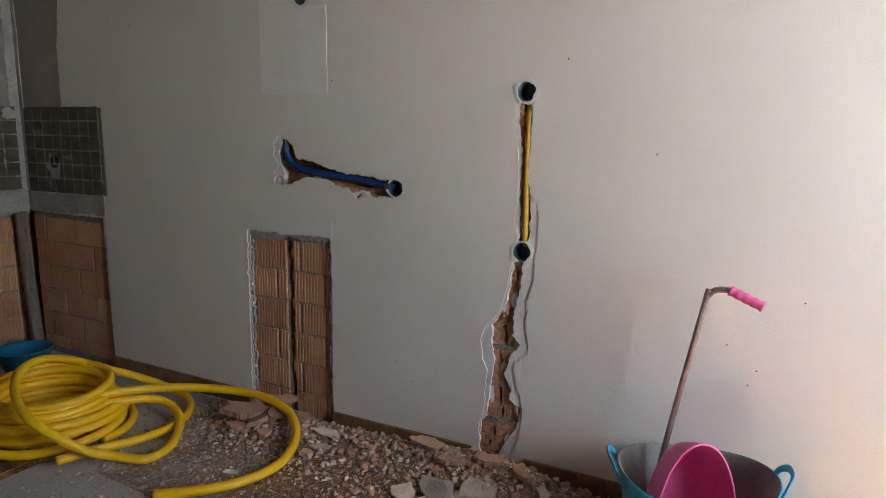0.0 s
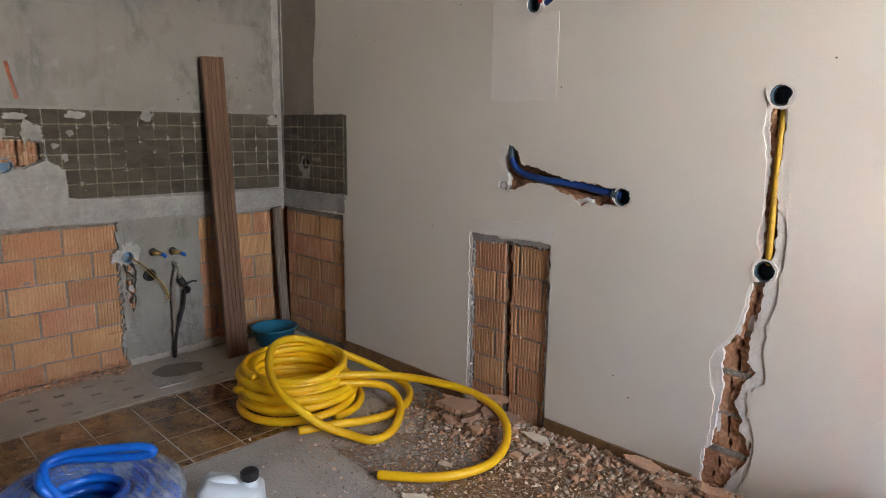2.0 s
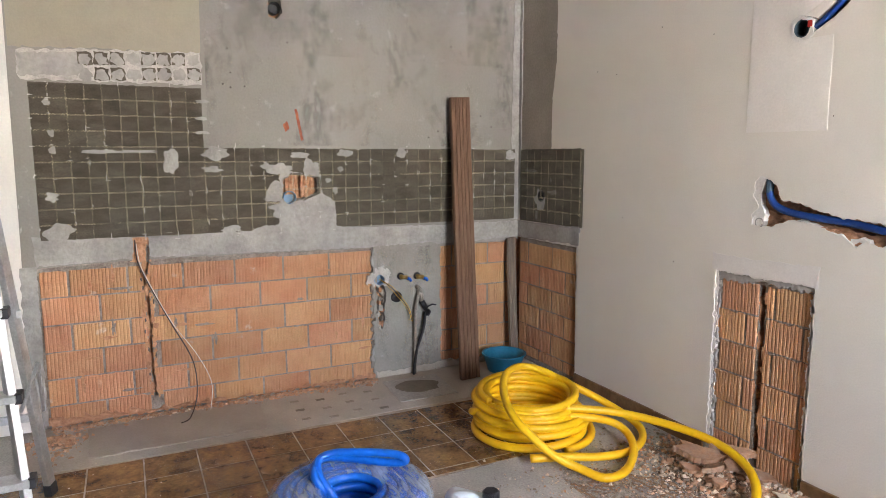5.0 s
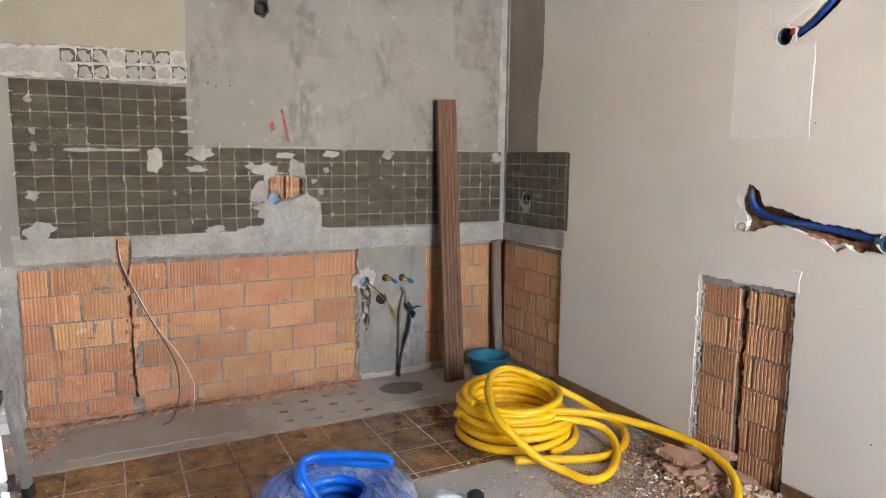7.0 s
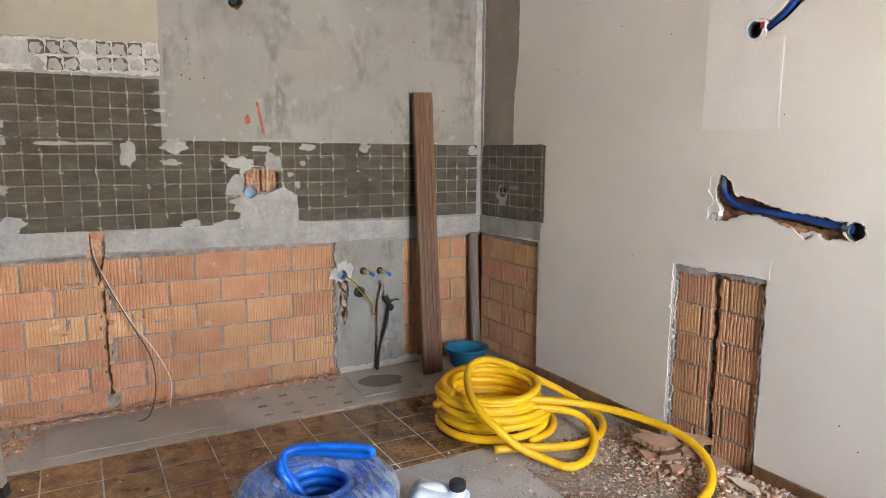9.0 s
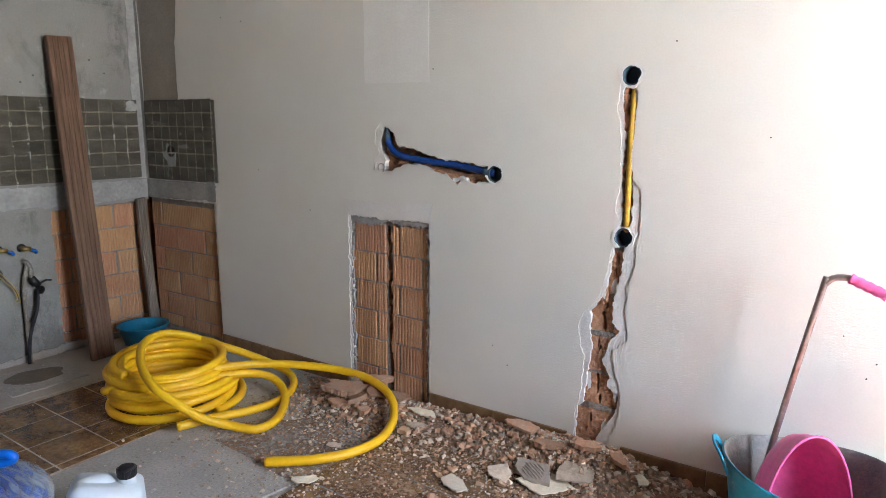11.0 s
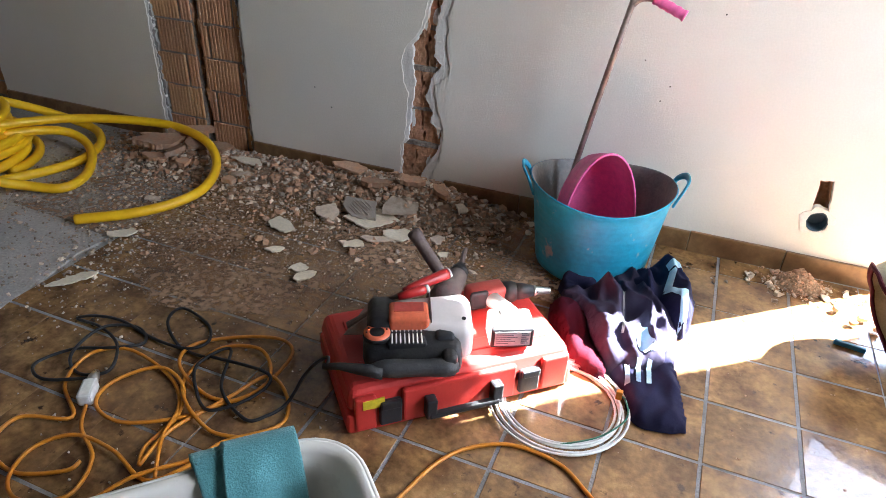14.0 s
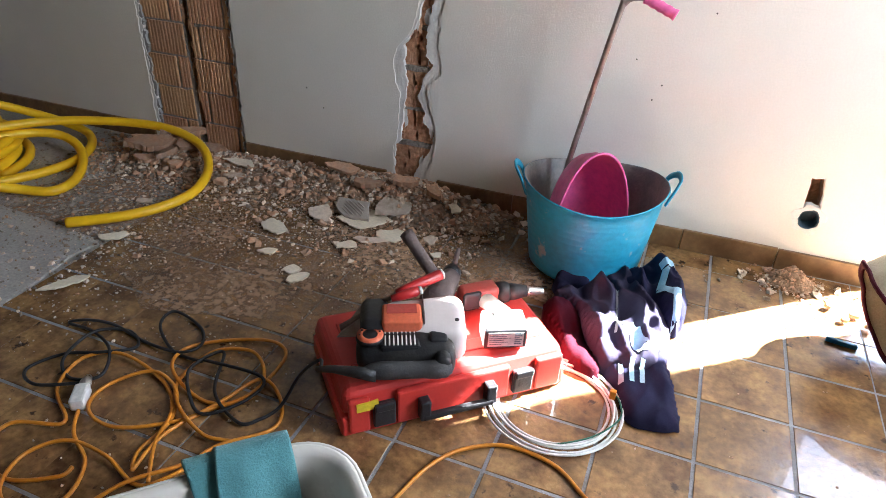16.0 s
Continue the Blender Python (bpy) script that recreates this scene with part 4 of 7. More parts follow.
for k in range(44):
    z = 0.08 + 0.70 * (k // 2 + random.random()) / 22
    y = float(np.interp(z, [q for _, q in chase_line[::-1]], [q for q, _ in chase_line[::-1]])) + (0.016 if k % 2 else -0.016) + random.uniform(-0.005, 0.005)
    part("brick_web", sheet(rag(blob(y, z, random.uniform(0.006, 0.014), random.uniform(0.012, 0.034), 820 + k, 14, 0.4), 0.005, k, 0.007), [], wall_b, random.uniform(0.0125, 0.02), 0.03), random.choice((CRACK_CLAY, BRICK, BRICK)), wall_west)
# brick cells as flat dark patches, their inner shade painted
for k, (y, z) in enumerate(((-2.222, 0.70), (-2.216, 0.655), (-2.214, 0.49), (-2.219, 0.43), (-2.207, 0.335), (-2.175, 0.30), (-2.21, 0.205), (-2.172, 0.58), (-2.222, 0.74))):
    part("brick_cell", sheet(blob(y, z, 0.004, random.uniform(0.006, 0.013), 1000 + k, 10, 0.3), [], wall_b, 0.0105, 0.016), HOLE_DARK, wall_west)
for k, (y, z) in enumerate(((-1.445, 1.165), (-1.36, 1.15))):
    ob = new("brick", brick_mesh(0.075, 0.12, BRICK_RAW, k))
    ob.parent = wall_west
    ob.matrix_basis = Matrix.Translation((-0.035, y, z)) @ TURN_B
for k in range(22):
    y, z = random.uniform(-2.6, -1.05), random.uniform(0.12, 0.76)
    long = random.random() < 0.5
    part("mortar_streak", sheet(blob(y, z, random.uniform(0.02, 0.06) if long else 0.008, 0.006 if long else random.uniform(0.02, 0.05), 900 + k, 18, 0.45), [], wall_b, 0.0125, 0.02), random.choice((MORTAR, BRICK_RAW, BRICK_BROWN)), wall_west)
part("broken_foot", sheet(ragged([(-2.66, 0.0), (-2.66, 0.045), (-2.3, 0.03), (-1.9, 0.012), (-1.5, 0.01), (-1.2, 0.015), (-0.98, 0.03), (-0.98, 0.0)], 0.012, 0.03, 93), [], wall_b, 0.008, 0.02), CRACK_CLAY, wall_west, "broken clay along the wall's foot")
part("broken_foot", sheet(ragged([(-0.98, 0.0), (-0.98, 0.04), (-0.8, 0.03), (-0.57, 0.045), (-0.3, 0.03), (-0.02, 0.04), (-0.02, 0.0)], 0.012, 0.018, 92), [], wall_b, -0.008, 0.02), SCREED_PALE, wall_west)

# baseboard of brown tiles
for x0, x1 in ((0.63, 1.565), (2.04, 2.69), (2.90, DOOR0)):
    n = max(1, round((x1 - x0) / 0.33))
    for k in range(n):
        a, b = x0 + (x1 - x0) * k / n, x0 + (x1 - x0) * (k + 1) / n
        ob = solo("baseboard", box(a + 0.001, -0.012, -0.004, b - 0.001, 0.001, 0.072 + random.uniform(-0.002, 0.002), 0.002, seg=1), SKIRT, "brown glazed skirting tile along the cream wall", "skirting", "skirting tiles", "structure", base=((a + b) / 2, 0, 0))

# floor finishes by the stripped wall
solo("screed_strip", sheet(ragged([(0.0, -2.74), (0.50, -2.74), (0.535, -2.45), (0.53, -1.5), (0.525, -0.62), (0.66, -0.55), (0.64, 0.0), (0.0, 0.0)], 0.03, 0.008, 500), [], ground, 0.0, 0.01), SCREED_PALE, "pale strip of bare screed along the stripped wall", "screed", kind="structure")
solo("screed_patch", sheet(ragged([(0.10, -2.50), (0.45, -2.48), (0.455, -1.72), (0.10, -1.68), (0.06, -1.9)], 0.015, 0.014, 501), [], ground, -0.0045, 0.0), SCREED_BROWN, "smooth brown screed patch with broken edges", "screed", kind="structure")
drain = thing("floor_drain", (0.25, -0.82, 0.0), "square cement patch with a dark damp round drain", "drain")
part("cement_square", sheet(ragged([(0.09, -0.98), (0.43, -1.0), (0.44, -0.66), (0.10, -0.64)], 0.03, 0.006, 502), [], ground, -0.004, 0.004), SCREED, drain)
part("damp_disc", sheet(blob(0.25, -0.825, 0.095, 0.13, 503, rough=0.10), [], ground, -0.0065, 0.0), DAMP, drain, "dark damp screed disc")
marks = thing("glue_marks", (0.3, -1.4, 0.0), "small dark rectangular glue marks on the screed", "marks")
for i in range(3):
    for j in range(10):
        y, x = -2.35 + j * 0.135, 0.16 + i * 0.13 + 0.03 * (j % 2)
        if (y < -1.66 and x < 0.46) or y > -1.02:
            continue
        part("mark", sheet(ragged([(x, y), (x + 0.022, y), (x + 0.022, y + 0.045), (x, y + 0.045)], 0.01, 0.004, 510 + i * 10 + j), [], ground, -0.0025, 0.0), (MORTAR, MORTAR, CEMENT_BROWN, DAMP)[(i + j) % 4], marks)

# floor tiles
TS, TROT = 0.215, radians(-1.0)
tile_mesh = {}


def tile(parent, x0, y0, x1, y1, cx, cy, rot, gap=0.0036):
    w, h = round(x1 - x0, 2), round(y1 - y0, 2)
    if (w, h, gap) not in tile_mesh:
        bm = bmesh.new()
        bmesh.ops.create_cube(bm, size=1, matrix=Matrix.Diagonal((w - gap, h - gap, 0.008, 1)))
        top = [e for e in bm.edges if all(v.co.z > 0 for v in e.verts)]
        bmesh.ops.bevel(bm, geom=top, offset=0.0012, segments=1, affect="EDGES")
        tile_mesh[w, h, gap] = mesh_of(bm, "floor_tile", TILE)
    ob = new("floor_tile", tile_mesh[w, h, gap])
    ob.parent = parent
    p = Matrix.Rotation(rot, 3, "Z") @ Vector(((x0 + x1) / 2, (y0 + y1) / 2, 0))
    ob.matrix_basis = Matrix.Translation((cx + p.x, cy + p.y, -0.0045 + random.uniform(-0.0006, 0.0006))) @ Matrix.Rotation(rot, 4, "Z")


tiles_front = solo("floor_tiles_front", box(2.03, SOUTH, -0.0085, EAST, 0.0, -0.0022), TILE_JOINT, "brown glazed square floor tiles with blue-grey joints, dusty", "floor tiles", kind="structure")
tiles_back = solo("floor_tiles_back", box(0.52, SOUTH, -0.0085, 1.26, -0.45, -0.0018), TILE_JOINT_PALE, "brown glazed square floor tiles before the stripped wall", "floor tiles", kind="structure")
lay(wall_west, -2.665, -0.972, 0.0, 0.785, -1.767, wall_b, 0.017, TURN_B, BRICK, skip=((-2.205, -2.187),))
lay(wall_west, -0.56, 0.0, 0.02, 0.775, -0.47, wall_b, 0.017, TURN_B, BRICK)
lay(wall_north, 0.0, 0.625, 0.03, 0.80, 0.1, wall_a, 0.017, Matrix(), BRICK)
lay(wall_north, 1.58, 2.03, 0.0, 0.83, 1.86, wall_a, 0.014, Matrix(), BRICK_BROWN, skip=((1.790, 1.819),), row=0.136, joint=0.66)
for i in range(-9, 9):
    for j in range(-12, 4):
        x0, y0 = i * TS, j * TS
        p = Vector((3.909 + x0 + TS / 2, -0.77 + y0 + TS / 2))
        if 2.02 < p.x < EAST - 0.1 and -3.3 < p.y < 0.02:
            a = max(x0, 2.03 - 3.909) if p.x < 2.2 else x0
            b = min(y0 + TS, 0.76) if p.y > -0.2 else y0 + TS
            tile(tiles_front, a, y0, x0 + TS, b, 3.909, -0.77, TROT)
for i in range(4):
    for j in range(-8, 3):
        x1 = (i + 1) * 0.217 if i < 3 else i * 0.217 + 0.05
        tile(tiles_back, i * 0.217, j * 0.217, x1, (j + 1) * 0.217, 0.555, -1.186, radians(-0.5), 0.009)
solo("screed_trench", sheet(ragged([(1.255, -0.45), (0.62, -0.42), (0.62, -0.002), (2.06, -0.002), (1.99, -0.9), (2.04, -1.25), (2.05, SOUTH), (1.30, SOUTH), (1.27, -1.2)], 0.04, 0.01, 540), [], ground, 0.0005, 0.01), SCREED, "bare grey screed where a wall was taken out", "screed", kind="structure")

# the rest of the room, out of view, its surfaces dark to limit bounce
ceiling = solo("ceiling", box(-0.3, SOUTH - 0.3, CEIL, EAST + 0.3, 0.3, CEIL + 0.2), ROOM_DIM, "unseen ceiling, darkened to cut bounced light", "ceiling", kind="structure")
WIN = (-1.5, -0.4, 0.7, 2.1)
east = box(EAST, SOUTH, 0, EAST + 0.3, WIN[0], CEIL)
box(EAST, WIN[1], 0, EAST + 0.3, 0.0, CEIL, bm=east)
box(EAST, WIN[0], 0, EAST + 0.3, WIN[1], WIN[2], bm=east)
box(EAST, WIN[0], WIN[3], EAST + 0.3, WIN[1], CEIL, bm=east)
solo("wall_east", east, ROOM_DIM, "unseen room wall with a window, darkened to cut bounced light", "wall", kind="structure")
solo("wall_south", box(-0.3, SOUTH - 0.3, 0, EAST + 0.3, SOUTH, CEIL), ROOM_DIM, "unseen room wall, darkened to cut bounced light", "wall", kind="structure")
# Added slab out of view; keeps most direct sun out of the east window.
solo("balcony_roof", box(EAST + 0.3, SOUTH, 2.4, EAST + 2.0, 0.3, 2.55), ROOM_DIM, "unseen slab added to shade the east window from the sun", "roof", kind="structure")
solo("ground", box(-60, -60, -0.6, 60, 60, -0.3), OUT, "sunlit pale paving outside", "ground", kind="structure")
door_1 = solo("door_1", box(DOOR0 + 0.005, 0.2, 0, DOOR0 + 0.055, 0.26, DOOR_H), WHITE_PL, "white frame of an open balcony door", "door", kind="structure")
part("door_head", box(DOOR0 + 0.055, 0.2, DOOR_H - 0.05, DOOR1, 0.26, DOOR_H), WHITE_PL, door_1)
window_1 = solo("window_1", box(EAST + 0.1, WIN[0], WIN[2], EAST + 0.16, WIN[0] + 0.06, WIN[3]), WHITE_PL, "white window frame", "window", kind="structure")
part("window_frame", box(EAST + 0.1, WIN[1] - 0.06, WIN[2], EAST + 0.16, WIN[1], WIN[3]), WHITE_PL, window_1)
part("window_frame", box(EAST + 0.1, (WIN[0] + WIN[1]) / 2 - 0.04, WIN[2], EAST + 0.16, (WIN[0] + WIN[1]) / 2 + 0.04, WIN[3]), WHITE_PL, window_1)
part("window_frame", box(EAST + 0.1, WIN[0], WIN[3] - 0.06, EAST + 0.16, WIN[1], WIN[3]), WHITE_PL, window_1)
part("window_sill", box(EAST - 0.03, WIN[0], WIN[2] - 0.03, EAST + 0.25, WIN[1], WIN[2]), WHITE_PL, window_1)


# ---- things by the stripped wall ----
def yellow_hose():
    h = thing("hose", (1.08, -0.6, 0.0), "coiled bright yellow corrugated conduit hose on the floor", "hose")
    rnd = random.Random(5)
    r, pts = 0.0178, []
    turns = 12
    for k in range(turns * 18):
        t, a = k / 18, 2 * math.pi * k / 18
        lap = t / turns
        rad = 0.246 - 0.03 * lap + 0.036 * math.sin(2.2 * t + 0.6) * (1 - 0.6 * lap) + 0.008 * noise.noise((t * 1.3, 0, 5))
        cx, cy = 1.07 - 0.05 * lap + 0.012 * math.sin(1.3 * t), -0.60 + 0.012 * math.cos(1.7 * t)
        pts.append((cx + rad * math.cos(a), cy + rad * math.sin(a), r + 0.002 + 0.175 * lap + 0.012 * (1 + math.sin(a + 0.5 * t)) * min(1, t)))
    part("coil", tube(smooth_path(pts[:-3], 5), r, 10, ring=0.03), YELLOW, h, smooth=True)
    over = [(1.37, -0.80, 0.04), (1.421, -0.658, 0.04), (1.456, -0.517, 0.025), (1.471, -0.37, 0.02), (1.414, -0.225, 0.02), (1.307, -0.136, 0.03), (1.21, -0.159, 0.07), (1.091, -0.241, 0.13), (0.996, -0.347, 0.19), (0.91, -0.428, 0.235), (0.86, -0.516, 0.255), (0.916, -0.635, 0.26), (1.05, -0.742, 0.255), (1.183, -0.809, 0.23), (1.301, -0.838, 0.2), (1.381, -0.81, 0.15), (1.456, -0.745, 0.08), (1.525, -0.663, 0.035), (1.614, -0.602, 0.02), (1.603, -0.488, 0.02), (1.508, -0.358, 0.03), (1.407, -0.288, 0.05), (1.325, -0.293, 0.08), (1.30, -0.40, 0.12), (1.23, -0.55, 0.135)]
    part("over_loop", tube(smooth_path(over, 8), r, 10, ring=0.03), YELLOW, h, smooth=True)
    tail = [(0.95, -0.55, 0.03), (0.875, -0.68, 0.05), (0.90, -0.80, 0.085), (0.99, -0.865, 0.125), (1.10, -0.78, 0.155), (1.22, -0.56, 0.17), (1.34, -0.32, 0.15), (1.52, -0.16, 0.125), (1.72, -0.10, 0.11), (1.90, -0.13, 0.085), (2.02, -0.23, 0.05), (2.08, -0.38, 0.028), (2.06, -0.52, 0.022), (1.98, -0.65, 0.022), (1.845, -0.765, 0.022)]
    part("loose_end", tube(smooth_path(tail, 10), r, 10, ring=0.03), YELLOW, h, smooth=True)


def blue_coil():
    c = thing("pipe_coil", (1.575, -1.66, 0.0), "coil of blue pipe wrapped in clear stretch film", "pipe coil")
    m = Matrix.Translation((1.575, -1.66, 0))
    for j in range(6):
        for i in range(5):
            rad = 0.106 + i * 0.035
            if j in (0, 5) and i == 4:
                rad -= 0.01
            ring = [(1.575 + rad * math.cos(a) + 0.003 * math.sin(i * 3 + j), -1.66 + rad * math.sin(a), 0.018 + j * 0.035) for a in (2 * math.pi * k / 40 for k in range(40))]
            part("winding", tube(ring, 0.0175, 8, closed=True), BLUE, c, smooth=True)
    film = lathe([(0.098, 0.205), (0.112, 0.216), (0.20, 0.222), (0.262, 0.213), (0.278, 0.19), (0.28, 0.10), (0.275, 0.02)], 40, m)
    for v in film.verts:
        q = v.co * 14
        v.co += Vector((v.co.x - 1.575, v.co.y + 1.66, 0)).normalized() * 0.004 * noise.noise(q) + Vector((0, 0, 0.004 * noise.noise(q + Vector((9, 2, 1)))))
    part("film", film, FILM, c, "crinkled clear stretch film with whitish sheen painted in", smooth=True)
    loop = [(1.50, -1.66, 0.06), (1.525, -1.715, 0.15), (1.53, -1.748, 0.21), (1.51, -1.765, 0.243), (1.445, -1.745, 0.252), (1.41, -1.70, 0.252), (1.442, -1.634, 0.252), (1.52, -1.54, 0.252), (1.562, -1.48, 0.254), (1.58, -1.462, 0.266), (1.565, -1.475, 0.28), (1.529, -1.522, 0.284), (1.472, -1.623, 0.284), (1.444, -1.69, 0.28), (1.45, -1.735, 0.266), (1.50, -1.745, 0.235), (1.54, -1.72, 0.19), (1.55, -1.67, 0.10)]
    part("pipe_end", tube(smooth_path(loop, 8), 0.0142, 10), BLUE, c, smooth=True)


def jerrycan():
    m = pose(1.795, -1.313, 0, 0, 0, 57)
    c = thing("jerrycan", m, "translucent white plastic canister with a black screw cap", "canister")
    body = box(-0.105, -0.078, 0.0, 0.105, 0.078, 0.21, 0.036, seg=6)
    for v in body.verts:
        if v.co.z > 0.14:
            k = (v.co.z - 0.14) / 0.07
            v.co.x *= 1 - 0.12 * k
            v.co.y *= 1 - 0.14 * k
            v.co.z -= 0.03 * k * max(0.0, min(1.0, (v.co.x + 0.02) / 0.09))
    part("body", body, HDPE, c, smooth=True, local=True)
    part("handle", tube(smooth_path([(-0.088, 0, 0.16), (-0.072, 0, 0.188), (-0.035, 0, 0.199), (0.0, 0, 0.193), (0.02, 0, 0.17)], 6), 0.022, 12, flat=0.85), HDPE, c, smooth=True, local=True)
    part("neck", lathe([(0.0, 0.17), (0.026, 0.17), (0.026, 0.212), (0.0, 0.212)], 20, Matrix.Translation((0.058, -0.005, 0))), HDPE, c, smooth=True, local=True)
    cap = lathe([(0.0, 0.200), (0.026, 0.200), (0.027, 0.205), (0.026, 0.226), (0.022, 0.230), (0.0, 0.230)], 24, Matrix.Translation((0.058, -0.005, 0)))
    for k in range(24):
        a = 2 * math.pi * k / 24
        box(-0.001, -0.002, 0.204, 0.0015, 0.002, 0.225, m=Matrix.Translation((0.058 + 0.0265 * math.cos(a), -0.005 + 0.0265 * math.sin(a), 0)) @ Matrix.Rotation(a, 4, "Z"), bm=cap)
    part("cap", cap, BLACK, c, "ribbed black screw cap", local=True)


def board(name, foot, top, width, thick, material, label):
    f, t = Vector(foot), Vector(top)
    up = (t - f).normalized()
    side = (Vector((0, 1, 0)) - up * up.y).normalized()
    n = up.cross(side)
    m = Matrix((side, n, up)).transposed().to_4x4()
    m.translation = f
    b = thing(name, m, label, "board")
    bm = bmesh.new()
    ln = (t - f).length
    N = 24
    rows = []
    for k in range(N + 1):
        z = ln * k / N
        w = width / 2 * (1 + 0.03 * noise.noise((z * 4, 1, width * 9)))
        bow = 0.006 * math.sin(math.pi * k / N)
        rows.append([bm.verts.new((x * w, y * thick / 2 + bow, z + (0.004 * x if k in (0, N) else 0))) for x, y in ((-1, -0.8), (-0.94, -1), (-0.62, -1), (-0.58, -0.75), (-0.54, -1), (-0.22, -1), (-0.18, -0.75), (-0.14, -1), (0.14, -1), (0.18, -0.75), (0.22, -1), (0.54, -1), (0.58, -0.75), (0.62, -1), (0.94, -1), (1, -0.8), (1, 0.8), (0.95, 1), (-0.95, 1), (-1, 0.8))])
    for a, c in zip(rows, rows[1:]):
        for i in range(len(a)):
            j = (i + 1) % len(a)
            bm.faces.new((a[i], a[j], c[j], c[i]))
    bm.faces.new(rows[0])
    bm.faces.new(rows[-1])
    part("plank", bm, material, b, local=True)
    return b


def basin_small():
    b = thing("basin", (0.215, -0.225, 0.0), "small round teal plastic basin on the floor", "basin")
    prof = [(0.0, 0.006), (0.095, 0.004), (0.10, 0.012), (0.128, 0.105), (0.137, 0.108), (0.138, 0.113), (0.130, 0.115), (0.122, 0.108), (0.096, 0.016), (0.0, 0.012)]
    part("bowl", lathe(prof, 40, Matrix.Translation((0.215, -0.225, 0))), TEAL, b, smooth=True)
    s = thing("sponge_float", pose(0.42, -0.13, 0, 0, 0, 35), "yellowish sponge float with a dark back leaning by the wall", "sponge")
    part("sponge", box(-0.05, -0.03, 0.0, 0.05, 0.03, 0.03, 0.004, Matrix()), STICKER, s, local=True)
    part("backing", box(-0.055, -0.035, 0.03, 0.055, 0.035, 0.042, 0.002), BLACK, s, local=True)


def ladder():
    l = thing("stepladder", (0.95, -2.85, 0.0), "scuffed aluminium stepladder standing open", "ladder")
    top = Vector((0.98, -2.86, 1.55))
    for y in (-2.605, -3.05):
        d = -0.06 if y > -2.8 else 0.05
        for name, x in (("rear_leg", 0.72), ("front_leg", 1.24)):
            a, b = Vector((x, y, 0.0)), Vector((top.x + (-0.03 if x < 1 else 0.03), y + d * 1.9, 1.55))
            w = (b - a).normalized()
            m = Matrix.Translation(a) @ w.to_track_quat("Z", "X").to_matrix().to_4x4()
            leg = part(name, box(-0.02, -0.0125, 0.0, 0.02, 0.0125, (b - a).length, 0.003, m), ALU, l)
            part("rubber_foot", box(-0.023, -0.015, -0.003, 0.023, 0.015, 0.05, 0.003, m), BLACK, leg)
    for k in range(5):
        z = 0.28 + k * 0.27
        x = 1.24 - (1.24 - 1.01) * z / 1.55
        y1 = -2.585 - 0.12 * z / 1.55
        s = part("step", box(x - 0.04, -3.05 + 0.1 * z / 1.55, z - 0.012, x + 0.04, y1, z + 0.012, 0.003), ALU, l)
        part("step_clip", box(x - 0.03, y1 - 0.006, z - 0.02, x + 0.03, y1 + 0.016, z + 0.014, 0.004), BLACK, s, "black plastic step clip")
    for z in (0.34, 0.75):
        x = 0.72 + 0.23 * z / 1.55
        part("cross_brace", box(x - 0.01, -3.04, z - 0.015, x + 0.01, -2.60 - 0.05 * z, z + 0.015, 0.003), ALU, l)
    part("spreader", tube([(0.77, -2.60, 0.36), (0.98, -2.585, 0.60), (1.17, -2.62, 0.50)], 0.007, 6), ALU, l)
    part("top_cap", box(0.90, -2.99, 1.53, 1.07, -2.69, 1.57, 0.006), BLACK, l)


def wall_box(name, place, facing, material, label, r=0.031, category="junction box"):
    b = thing(name, place, label, category)
    turn = pose(0, 0, 0, 90, 0, 0) if facing == "a" else pose(0, 0, 0, 0, 90, 0)
    m = Matrix.Translation(place) @ turn
    prof = [(0.0, -0.045), (r - 0.003, -0.045), (r - 0.002, 0.002), (r, 0.003), (r + 0.0015, 0.0), (r, -0.048), (0.0, -0.048)]
    part("shell", lathe(prof, 20, m), material, b, smooth=False)
    part("rim", tube([m @ Vector((r * math.cos(a), r * math.sin(a), 0.001)) for a in (2 * math.pi * k / 20 for k in range(20))], 0.0025, 6, closed=True), material, b)
    return b


